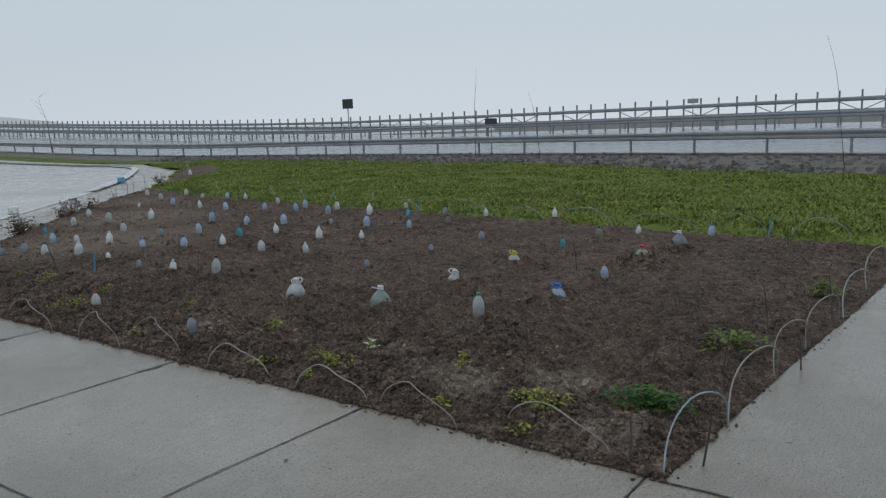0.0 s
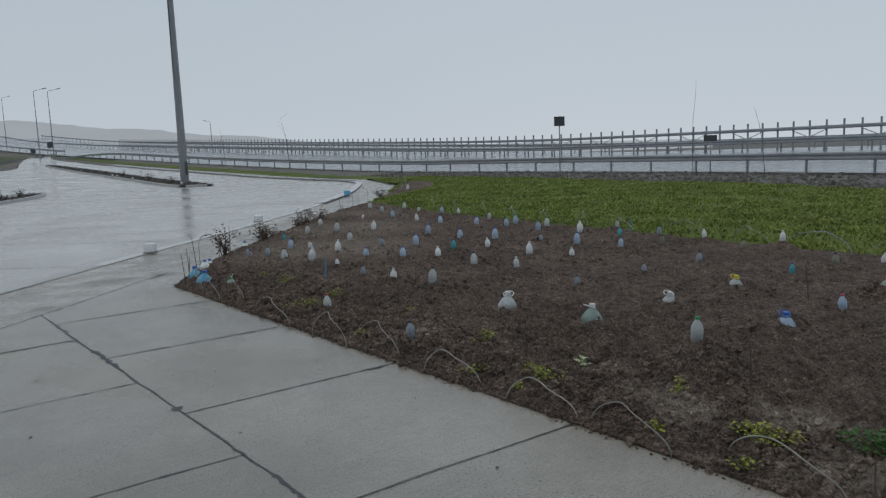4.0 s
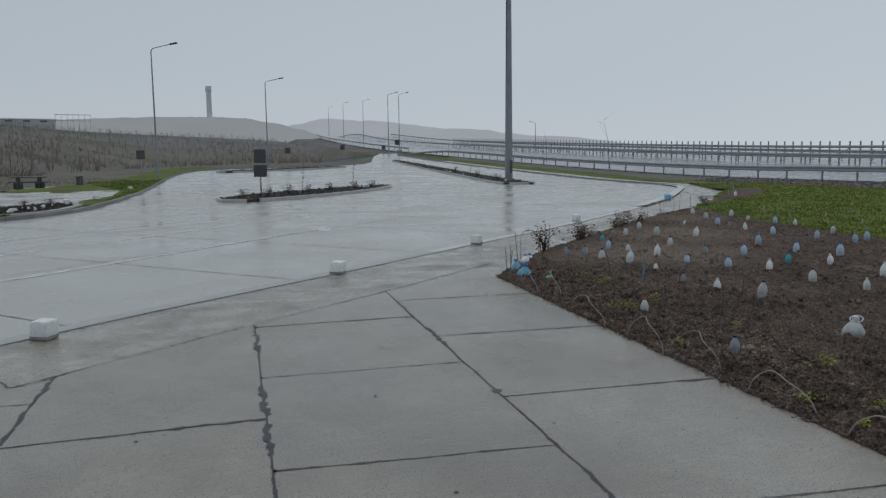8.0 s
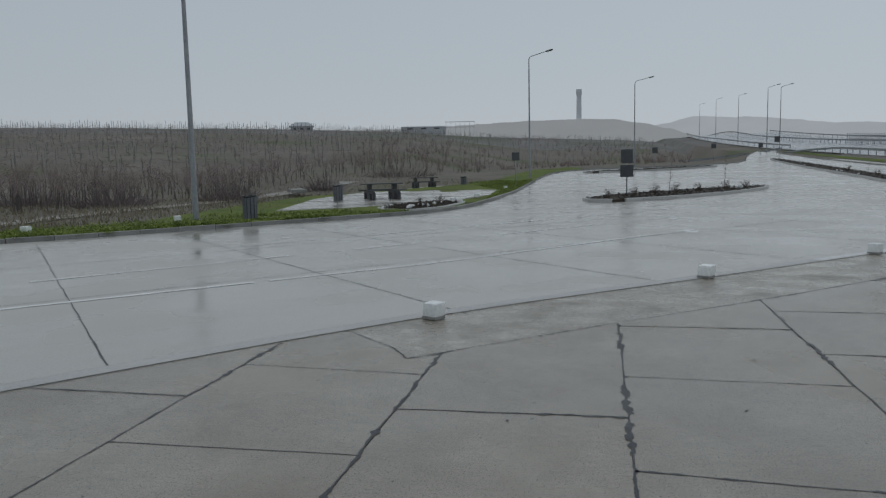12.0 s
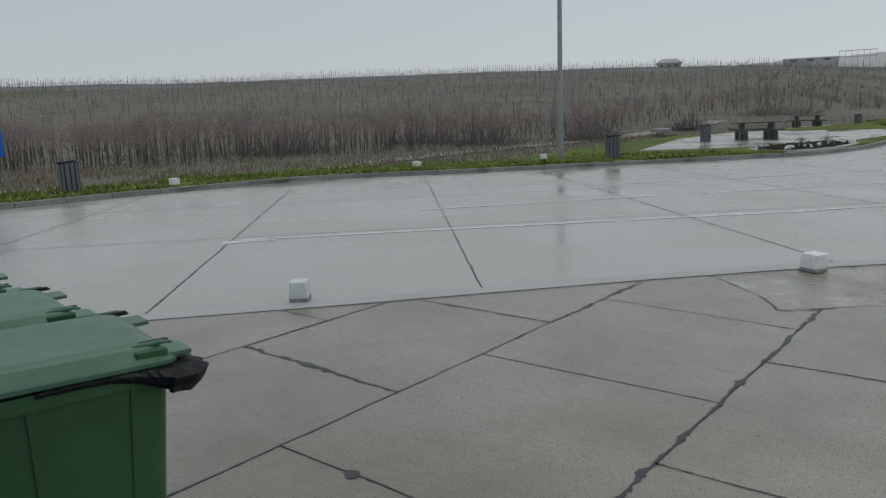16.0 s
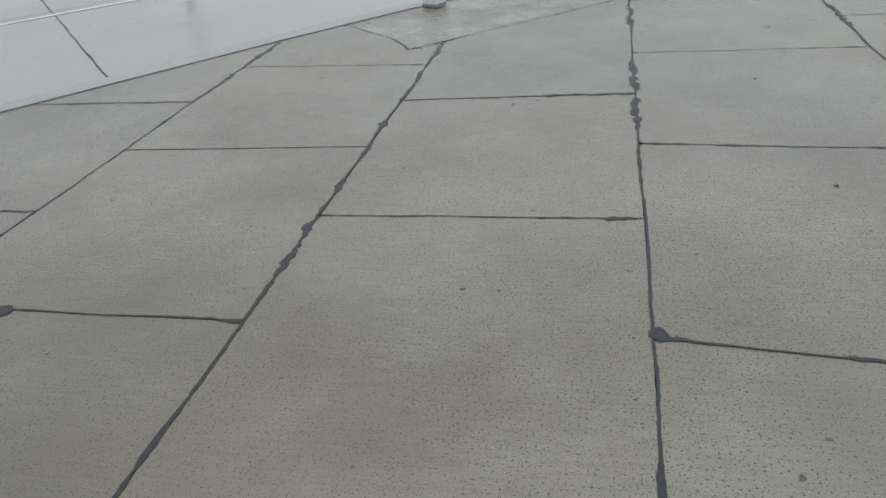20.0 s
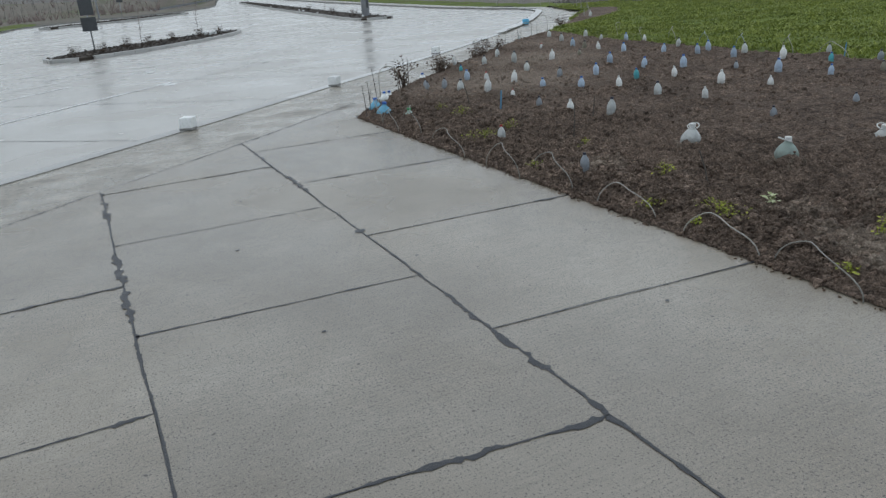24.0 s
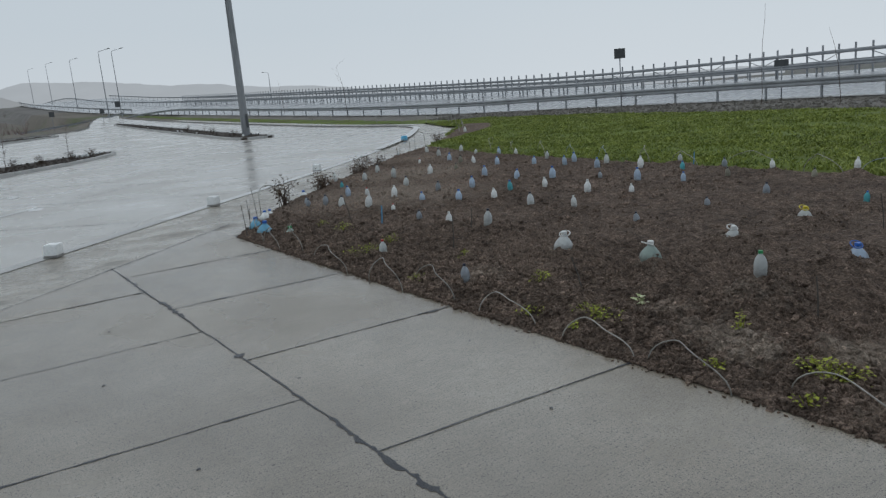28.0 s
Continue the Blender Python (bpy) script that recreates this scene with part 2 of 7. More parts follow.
def soil_surface(name, crusts, crumbs=False):
    """Dug soil: dark and damp, crumbly, with patches where the top has dried to a pale crust."""
    m, nt, p = nodes_of(name)
    pos = nt.nodes.new("ShaderNodeNewGeometry").outputs["Position"]
    fine, mid, big = noise_node(nt, 55, 5, 0.7, pos), noise_node(nt, 9, 4, 0.65, pos), noise_node(nt, 0.8, 4, 0.6, pos)
    # pale crumbs, dark gaps: shade between crumbs put into the colour
    col = ramp_node(nt, fine.outputs["Fac"], [(0.34, (0.070, 0.051, 0.039)), (0.5, (0.184, 0.135, 0.104)), (0.66, (0.32, 0.24, 0.188))])
    col = mix_node(nt, 0.75, col, ramp_node(nt, mid.outputs["Fac"], [(0.32, grey(0.45)), (0.66, grey(1.5))]), "MULTIPLY")
    crumb = noise_node(nt, 24, 3, 0.6, pos)
    col = mix_node(nt, 0.8, col, ramp_node(nt, crumb.outputs["Fac"], [(0.36, grey(0.62)), (0.5, grey(1.0)), (0.64, grey(1.22))]), "MULTIPLY")
    col = mix_node(nt, 0.6, col, ramp_node(nt, big.outputs["Fac"], [(0.35, grey(0.7)), (0.65, grey(1.3))]), "MULTIPLY")
    for x, y, reach, strong in crusts:
        d = nt.nodes.new("ShaderNodeVectorMath")
        d.operation = "DISTANCE"
        d.inputs[1].default_value = (x, y, 0.05)
        nt.links.new(pos, d.inputs[0])
        k = nt.nodes.new("ShaderNodeMath")
        k.operation = "MULTIPLY_ADD"
        k.inputs[1].default_value = 0.5 / reach
        nt.links.new(d.outputs["Value"], k.inputs[0])
        nt.links.new(mid.outputs["Fac"], k.inputs[2])
        col = mix_node(nt, ramp_node(nt, k.outputs[0], [(0.68, grey(strong)), (0.92, grey(0.0))]), col, mix_node(nt, 0.5, (0.52, 0.43, 0.345), ramp_node(nt, fine.outputs["Fac"], [(0.35, grey(0.5)), (0.65, grey(1.3))]), "MULTIPLY"))
    if crumbs:
        geo = nt.nodes.new("ShaderNodeNewGeometry")
        col = mix_node(nt, 1.0, col, ramp_node(nt, geo.outputs["Random Per Island"], [(0.0, grey(0.95)), (0.6, grey(1.3)), (0.95, grey(1.55)), (1.0, grey(2.0))]), "MULTIPLY")
    nt.links.new(col, p.inputs["Base Color"])
    p.inputs["Roughness"].default_value = 0.88
    p.inputs["Specular IOR Level"].default_value = 0.2
    add = nt.nodes.new("ShaderNodeMath")
    nt.links.new(fine.outputs["Fac"], add.inputs[0])
    nt.links.new(crumb.outputs["Fac"], add.inputs[1])
    bp = nt.nodes.new("ShaderNodeBump")
    bp.inputs["Strength"].default_value, bp.inputs["Distance"].default_value = 1.0, 0.045
    nt.links.new(add.outputs[0], bp.inputs["Height"])
    nt.links.new(bp.outputs[0], p.inputs["Normal"])
    MATS[name] = m
    return m


CRUSTS = ((-2.75, 3.75, 0.36, 0.4), (-1.95, 3.95, 0.36, 0.65), (-3.3, 3.95, 0.28, 0.35), (-2.45, 3.6, 0.3, 0.6), (-10.8, 6.3, 2.2, 0.4), (-13.4, 8.6, 2.2, 0.4), (-16.5, 11.0, 1.6, 0.3), (-1.5, 3.4, 0.3, 0.4), (-2.9, 4.36, 0.3, 0.5), (-3.99, 4.66, 0.22, 0.6), (-5.04, 4.72, 0.22, 0.55), (-4.08, 5.93, 0.22, 0.5), (-5.1, 3.75, 0.3, 0.5))
SOIL = soil_surface("damp_dark_soil", CRUSTS)
CLOD = soil_surface("soil_clod", CRUSTS, True)
TURF = surface("wet_turf_ground", (0.055, 0.09, 0.02), (0.21, 0.255, 0.06), 9, 0.35, (0.8, 0.95), 0.8, 25, spread=0.4, spec=0.15,
               patch=(0.25, (0.10, 0.09, 0.04), 0.6))
FIELD = surface("winter_field_ground", (0.125, 0.115, 0.096), (0.27, 0.246, 0.212), 1.6, 0.06, (0.85, 0.98), 0.6, 6, spread=0.45, spec=0.1,
                patch=(0.045, (0.135, 0.155, 0.085), 0.9))
# haze put into the colour: far ground paler and greyer than FIELD
FAR_FIELD = surface("far_field_in_haze", (0.15, 0.142, 0.132), (0.29, 0.28, 0.265), 0.4, 0.03, (0.9, 0.98), 0.3, 1, spread=0.35, spec=0.05,
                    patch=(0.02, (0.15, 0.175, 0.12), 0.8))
GRAVEL = surface("grey_roadside_gravel", (0.08, 0.072, 0.06), (0.26, 0.238, 0.205), 30, 1.1, (0.6, 0.9), 1.0, 40, depth=0.03)
ROAD = surface("wet_road_surface", (0.20, 0.205, 0.21), (0.34, 0.345, 0.35), 30, 0.3, (0.16, 0.32), 0.12, 50)
MUD = surface("wet_mud_track", (0.17, 0.152, 0.125), (0.34, 0.31, 0.26), 6, 0.5, (0.3, 0.8), 0.6, 18)
ZINC = surface("galvanised_steel", (0.25, 0.262, 0.275), (0.40, 0.415, 0.43), 12, 1.5, (0.45, 0.65), 0.1, 60, metal=0.15)

# ---- mesh tools ----


def part(name, bm, material, parent=None, label=""):
    me = bpy.data.meshes.new(name)
    bm.to_mesh(me)
    bm.free()
    for mt in material if isinstance(material, (list, tuple)) else (material,):
        me.materials.append(mt)
    ob = new(name, me)
    if parent is not None:
        ob.parent = parent
    if label:
        ob["label"] = label
    return ob


def smooth(ob):
    for poly in ob.data.polygons:
        poly.use_smooth = True
    return ob


def thing(name, m, label, category, group="", kind=""):
    ob = new(name)
    ob.empty_display_size = 0.2
    ob.matrix_basis = m
    return tagged(ob, label, category, group, kind)


def box(bm, cx, cy, cz, sx, sy, sz, rot=0.0, bevel=0.0, taper=1.0):
    """A box by centre and size; taper narrows its foot."""
    r = bmesh.ops.create_cube(bm, size=1.0)
    vs = r["verts"]
    for v in vs:
        k = taper if v.co.z < 0 else 1.0
        v.co = Vector((v.co.x * sx * k, v.co.y * sy * k, v.co.z * sz))
    if bevel:
        es = list({ed for v in vs for ed in v.link_edges})
        rb = bmesh.ops.bevel(bm, geom=es, offset=bevel, segments=2, affect="EDGES", profile=0.7)
        vs = [v for v in bm.verts if v in set(rb["verts"]) or v in set(vs)]
        vs = [v for v in vs if v.is_valid]
    c, s = math.cos(rot), math.sin(rot)
    for v in vs:
        x, y = v.co.x, v.co.y
        v.co = Vector((c * x - s * y + cx, s * x + c * y + cy, v.co.z + cz))
    return vs


def tube(bm, pts, radii, sides=8, cap=True):
    """A tube through points, with a radius at each."""
    pts = [Vector(p) for p in pts]
    if isinstance(radii, (int, float)):
        radii = [radii] * len(pts)
    rings, ref = [], None
    for i, p in enumerate(pts):
        d = (pts[min(i + 1, len(pts) - 1)] - pts[max(i - 1, 0)]).normalized()
        if ref is None:
            ref = d.orthogonal().normalized()
        a = (ref - d * ref.dot(d)).normalized()
        ref = a
        b = d.cross(a)
        rings.append([bm.verts.new(p + radii[i] * (math.cos(2 * math.pi * k / sides) * a + math.sin(2 * math.pi * k / sides) * b)) for k in range(sides)])
    for r0, r1 in zip(rings, rings[1:]):
        for k in range(sides):
            bm.faces.new((r0[k], r0[(k + 1) % sides], r1[(k + 1) % sides], r1[k]))
    if cap:
        bm.faces.new(rings[0][::-1])
        bm.faces.new(rings[-1])
    return rings


def lathe(bm, prof, sides=16, squash=0.0, cx=0.0, cy=0.0, cz=0.0):
    """A turned body from (radius, height) pairs; squash makes it squarish."""
    rings = []
    for r, z in prof:
        ring = []
        for k in range(sides):
            a = 2 * math.pi * k / sides
            f = 1.0
            if squash:
                f = 1 + squash * (1 / max(abs(math.cos(a)), abs(math.sin(a))) - 1)
            ring.append(bm.verts.new((cx + r * f * math.cos(a), cy + r * f * math.sin(a), cz + z)))
        rings.append(ring)
    for r0, r1 in zip(rings, rings[1:]):
        for k in range(sides):
            bm.faces.new((r0[k], r0[(k + 1) % sides], r1[(k + 1) % sides], r1[k]))
    bm.faces.new(rings[0][::-1])
    bm.faces.new(rings[-1])


def prism(bm, poly, z0, z1):
    """A flat slab from an outline, counter-clockwise."""
    lo = [bm.verts.new((x, y, z0)) for x, y in poly]
    hi = [bm.verts.new((x, y, z1)) for x, y in poly]
    n = len(poly)
    for k in range(n):
        bm.faces.new((lo[k], lo[(k + 1) % n], hi[(k + 1) % n], hi[k]))
    top = bm.faces.new(hi)
    bm.faces.new(lo[::-1])
    bmesh.ops.triangulate(bm, faces=[top])


def clip(poly, nx, ny, c):
    """The part of an outline where nx x + ny y <= c."""
    out = []
    for k, p in enumerate(poly):
        q = poly[(k + 1) % len(poly)]
        a, b = nx * p[0] + ny * p[1] - c, nx * q[0] + ny * q[1] - c
        if a <= 0:
            out.append(p)
        if a * b < 0:
            f = a / (a - b)
            out.append((p[0] + f * (q[0] - p[0]), p[1] + f * (q[1] - p[1])))
    return out


def spline(pts, step=0.6):
    """Even points on a smooth curve through pts."""
    ps = [Vector(p) for p in pts]
    out = []
    for i in range(len(ps) - 1):
        p0, p1, p2, p3 = ps[max(i - 1, 0)], ps[i], ps[i + 1], ps[min(i + 2, len(ps) - 1)]
        n = max(1, int((p2 - p1).length / step))
        for k in range(n):
            t = k / n
            out.append(0.5 * ((2 * p1) + (p2 - p0) * t + (2 * p0 - 5 * p1 + 4 * p2 - p3) * t * t + (3 * p1 - p0 - 3 * p2 + p3) * t ** 3))
    out.append(ps[-1])
    return out


def sstep(a, b, x):
    t = min(1.0, max(0.0, (x - a) / (b - a)))
    return t * t * (3 - 2 * t)


def ribbon(bm, path, w0, w1, zf):
    """A strip along a path, from w0 to w1 to its left; zf gives the height."""
    rows = []
    for i, p in enumerate(path):
        d = path[min(i + 1, len(path) - 1)] - path[max(i - 1, 0)]
        n = Vector((-d.y, d.x)).normalized()
        a, b = Vector((p.x, p.y)) + n * w0, Vector((p.x, p.y)) + n * w1
        rows.append((bm.verts.new((a.x, a.y, zf(a.x, a.y))), bm.verts.new((b.x, b.y, zf(b.x, b.y)))))
    for r0, r1 in zip(rows, rows[1:]):
        bm.faces.new((r0[0], r1[0], r1[1], r0[1]))


# ---- the lie of the land ----
U = Vector((-0.73, 0.6834))          # along the parking strip
V = Vector((-0.6834, -0.73))         # across it, away from the garden
# the vineyard slope: bearing to the left of +y, how steeply its crest is seen, and where its foot lies
CREST = ((-180, 0.0), (80, 0.0), (82, 0.006), (84, 0.020), (86, 0.027), (88, 0.030), (92, 0.034), (97, 0.0385), (101, 0.043), (105, 0.0485), (114, 0.0545),
         (126, 0.0575), (137, 0.0560), (150, 0.0535), (165, 0.0510), (180, 0.048))
FAR_KERB = [(8.0, -18.8), (-4.7, -17.25), (-9.6, -16.75), (-13.5, -15.95), (-16.2, -13.5), (-19.0, -11.2), (-22.0, -8.8), (-25.2, -6.4), (-27.5, -5.5), (-31.0, -5.15),
            (-42.0, -5.0), (-60.0, -5.1), (-72.0, -4.6), (-79.0, -3.0), (-84.0, 3.0), (-88.5, 12.0), (-96.0, 17.0), (-112.0, 20.5), (-128.0, 24.0), (-150.0, 29.5)]
NEAR_EDGE = [(8.0, -16.6), (1.2, -10.1), (-3.2, -5.95), (-7.65, -2.2), (-10.8, 1.2), (-13.75, 4.35), (-17.0, 7.9), (-22.1, 13.0), (-27.0, 17.3), (-32.2, 21.2),
             (-35.2, 23.3), (-38.6, 24.7), (-44.2, 25.5), (-54.0, 25.9), (-64.0, 26.4), (-100.0, 27.0), (-128.0, 28.5), (-150.0, 33.0)]


def rise(x):
    s, far = min(258.0, max(0.0, -42.0 - x)), min(150.0, max(0.0, -150.0 - x))
    return 0.0365 * s * s / (s + 20.0) + 1.0e-4 * far * far


def bend(x):
    """How far the motorway swings towards the garden."""
    q = max(0.0, x + 45.0) / 45.0
    return -6.0 * min(q, 1.6) ** 2


def road_z(x, y):
    """The motorway's height; y is counted from its own straightened line."""
    return rise(x) + 0.16 + 0.66 * min(1.0, max(0.0, (y - 34.0) / 14.0))


def kerb_y(x):
    """The far kerb's y at x."""
    k = FAR_KERB
    for (x0, y0), (x1, y1) in zip(k, k[1:]):
        if x1 <= x <= x0:
            return y0 + (y1 - y0) * (x - x0) / (x1 - x0)
    return k[0][1] if x > k[0][0] else k[-1][1]


def crest_el(yaw):
    for (a0, e0), (a1, e1) in zip(CREST, CREST[1:]):
        if a0 <= yaw <= a1:
            return e0 + (e1 - e0) * (yaw - a0) / (a1 - a0)
    return 0.0


def land(x, y):
    r = math.hypot(x, y)
    yaw = math.degrees(math.atan2(-x, y))
    foot = 122.0 - 80.0 * sstep(93, 106, yaw)
    q = max(0.0, min(r, 260.0) - foot)
    climb = (q * q / (q + 18.0)) / ((260.0 - foot) ** 2 / (278.0 - foot))
    el = crest_el(yaw)
    hill = (1.6 + 260.0 * el) * climb * sstep(0.0, 0.01, el) if el > 0 else 0.0
    z = hill * (1.0 - 0.5 * sstep(300, 900, r)) - 0.09
    z += 0.35 * noise.noise((x * 0.02, y * 0.02, 0)) * sstep(45, 110, r)
    up = rise(x)
    yy = y - bend(x)
    if y > 25 or (yy > 26 and x > -45):
        bank = up - 0.12 + sstep(26.0, 33.0, yy) * (road_z(x, yy) - up - 0.06)
        past = sstep(64.0, 110.0, yy)
        z = bank * (1 - past) - 5.0 * past
    elif y > kerb_y(x) - 3.0:
        z = up - 0.12
    else:
        z = max(z, min(up, 1.7) * sstep(-70.0, -8.0, y - kerb_y(x)) * (1 - sstep(120, 170, r)) - 0.12)
    return z


# ---- ground, one sheet to the horizon ----
def axis_steps(lo, hi, near, grow):
    vals, v, st = [0.0], 0.0, near
    while v < hi:
        v += st
        st *= grow if v > 30 else 1.0
        vals.append(v)
    v, st = 0.0, near
    while v > lo:
        v -= st
        st *= grow if v < -60 else 1.0
        vals.append(v)
    return sorted(vals)


xs, ys = axis_steps(-4000, 3000, 2.2, 1.09), axis_steps(-3500, 3500, 2.0, 1.09)
grid = [(x, y, land(x, y)) for y in ys for x in xs]
nx = len(xs)
quads = [(j * nx + i, j * nx + i + 1, (j + 1) * nx + i + 1, (j + 1) * nx + i) for j in range(len(ys) - 1) for i in range(nx - 1)]
me = bpy.data.meshes.new("ground")
me.from_pydata(grid, [], quads)
me.materials.append(FIELD)
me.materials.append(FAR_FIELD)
# the hazed colour takes over some 200 m out
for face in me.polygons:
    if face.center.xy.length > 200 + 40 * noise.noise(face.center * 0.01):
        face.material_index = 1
ground = smooth(tagged(new("ground", me), "rolling winter farmland of brown grass and bare earth", "ground", kind="structure"))

# ---- parking: wet concrete ----
near_edge, far_kerb = spline(NEAR_EDGE, 1.2), spline(FAR_KERB, 2.0)
bm = bmesh.new()


def edge_y(path, x):
    for p, q in zip(path, path[1:]):
        if q.x <= x <= p.x:
            return p.y + (q.y - p.y) * (x - p.x) / (q.x - p.x)
    return path[-1].y


outline = [(p.x, p.y) for p in near_edge if p.x > -43] + [(-43.0, edge_y(near_edge, -43.0)), (-43.0, edge_y(far_kerb, -43.0))] + [(p.x, p.y) for p in reversed(far_kerb) if p.x > -43]
prism(bm, outline, -0.12, 0.0)
prev, x = None, -43.0
while x > -149.5:
    a, b = edge_y(far_kerb, x), edge_y(near_edge, x)
    row = [bm.verts.new((x, a + (b - a) * k / 6, rise(x))) for k in range(7)]
    if prev:
        for k in range(6):
            bm.faces.new((prev[k], prev[k + 1], row[k + 1], row[k]))
    prev = row
    x -= 1.5
bmesh.ops.recalc_face_normals(bm, faces=bm.faces)
parking = tagged(part("parking", bm, CONCRETE_LOT), "wide wet grey concrete parking area mirroring the sky", "parking", kind="structure")

# ---- kerbs, gutter and the strip beside the parking ----
def kerb_run(name, path, label, inside=0.15, high=0.12, length=1.0, parent=None, material=None):
    """Kerb stones laid end to end along a path."""
    if parent is None:
        parent = tagged(new(name), label, "kerb", kind="structure")
    bm = bmesh.new()
    box(bm, 0, 0, high / 2 - 0.04, length - 0.012, inside, high + 0.08, bevel=0.018)
    me = None
    pts = spline([(p.x, p.y) for p in path], 0.25)
    run, marks = 0.0, [pts[0]]
    for a, b in zip(pts, pts[1:]):
        run += (b - a).length
        if run >= length:
            marks.append(b)
            run = 0.0
    for a, b in zip(marks, marks[1:]):
        d = b - a
        c = (a + b) / 2
        if me is None:
            ob = part("kerb_stone", bm, material or KERB, parent)
            me = ob.data
        else:
            ob = new("kerb_stone", me)
            ob.parent = parent
        ob.location = (c.x, c.y, rise(c.x) + random.uniform(-0.008, 0.004))
        ob.rotation_euler = (0, random.uniform(-0.004, 0.004), math.atan2(d.y, d.x))
        ob.scale = (d.length / length, 1, 1)
    return parent


WHITEWASH = surface("worn_whitewash", (0.58, 0.58, 0.57), (0.84, 0.84, 0.82), 18, 0.9, (0.4, 0.65), 0.3, 60)
flat = lambda z: (lambda x, y: z)
bm = bmesh.new()
ribbon(bm, [p for p in near_edge if -13.0 < p.x < 6], 0.01, 0.23, flat(0.006))
bmesh.ops.recalc_face_normals(bm, faces=bm.faces)
gutter = tagged(part("gutter_trim", bm, PALE), "narrow pale concrete channel along the edge of the parking", "gutter", kind="structure")
bm = bmesh.new()
ribbon(bm, [p for p in near_edge if -23 < p.x < -11.8], 0.01, 0.22, flat(0.007))
bmesh.ops.recalc_face_normals(bm, faces=bm.faces)
tagged(part("gutter_trim", bm, WHITEWASH), "whitened concrete channel beside the garden", "gutter", kind="structure")
bm = bmesh.new()
ribbon(bm, [p for p in near_edge if -40 < p.x < -22], -0.05, 0.30, flat(0.06))
ribbon(bm, [p for p in near_edge if -40 < p.x < -22], 0.30, 0.302, lambda x, y: 0.0)
bmesh.ops.recalc_face_normals(bm, faces=bm.faces)
tagged(part("kerb_white", bm, WHITEWASH), "white-painted rounded kerb at the end of the parking", "kerb", kind="structure")
bm = bmesh.new()
ribbon(bm, [p for p in near_edge if p.x > -100], -2.1, 0.01, lambda x, y: rise(x) - 0.004)
bmesh.ops.recalc_face_normals(bm, faces=bm.faces)
strip = tagged(part("pavement_strip", bm, CONCRETE_STRIP), "patched wet concrete strip between parking and garden", "pavement", kind="structure")
kerb_run("kerb_far", [p for p in far_kerb if p.x > -140 and p.x < 8], "low grey concrete kerb along the grass verge")
kerb_run("kerb_exit", [p for p in near_edge if -110 < p.x < -37], "low grey kerb at the rounded end of the parking", high=0.1)

# ---- apron of staggered concrete slabs with bitumen joints ----
EDGE_N, EDGE_C = (-0.742, -0.670), 5.76
LOT_N, LOT_C = (-0.644, -0.765), 6.60
NOTCH_N, NOTCH_C = (-0.70, 0.714), 3.05


def garden_front(x):
    return 3.13 + 0.022 * max(0.0, -1.12 - x)


bm = bmesh.new()
bed_poly = clip(clip([(-12.5, 4.4), (-12.5, -9.5), (6.0, -9.5), (6.0, 11.0), (-0.4, 11.0), (-0.95, 3.3), (-9.5, 3.6)], *LOT_N, LOT_C), *LOT_N, LOT_C)
prism(bm, bed_poly, -0.1, -0.011)
bmesh.ops.recalc_face_normals(bm, faces=bm.faces)
tagged(part("joint_bed", bm, TAR), "black bitumen filling between concrete slabs", "pavement", kind="structure")
apron = tagged(new("pavement"), "staggered rough concrete slabs with crumbling tarred joints", "pavement", kind="structure")


def wobbly(poly, gap, rough):
    """An outline drawn in by a crumbling gap."""
    out, n = [], len(poly)
    cx, cy = sum(p[0] for p in poly) / n, sum(p[1] for p in poly) / n
    for k in range(n):
        a, b = poly[k], poly[(k + 1) % n]
        ln = math.hypot(b[0] - a[0], b[1] - a[1])
        if ln < 0.02:
            continue
        tx, ty = (b[0] - a[0]) / ln, (b[1] - a[1]) / ln
        ix, iy = -ty, tx
        along = abs(tx) > 0.9
        m = max(2, int(ln / 0.035))
        for i in range(m):
            t = i / m
            x, y = a[0] + t * (b[0] - a[0]), a[1] + t * (b[1] - a[1])
            side = 3.0 if ix + iy > 0 else 31.0
            g = 0.8 * noise.noise((x * 2.1, y * 2.1, side)) + 0.8 * noise.noise((x * 8.3, y * 8.3, side)) + 0.8 * noise.noise((x * 27.0, y * 27.0, side))
            d = gap * (1.0 if along else 0.6) * (0.55 + rough * max(0.0, g) * 1.6)
            if i == 0:
                px, py = poly[k - 1]
                l2 = math.hypot(a[0] - px, a[1] - py) or 1.0
                jx, jy = -(a[1] - py) / l2, (a[0] - px) / l2
                out.append((x + (ix + jx) * d * 0.8, y + (iy + jy) * d * 0.8))
            else:
                out.append((x + ix * d, y + iy * d))
    return out


def slab(poly, gap=0.004, rough=0.8, material=None, parent=None):
    poly = wobbly(poly, gap, rough)
    bm = bmesh.new()
    z = random.uniform(-0.003, 0.0015)
    top = [bm.verts.new((x, y, z)) for x, y in poly]
    low = [bm.verts.new((x, y, z - 0.03)) for x, y in poly]
    bm.faces.new(top)
    for k in range(len(poly)):
        bm.faces.new((low[k], low[(k + 1) % len(poly)], top[(k + 1) % len(poly)], top[k]))
    return part("slab", bm, material or CONCRETE, parent or apron)


joint_spots = []
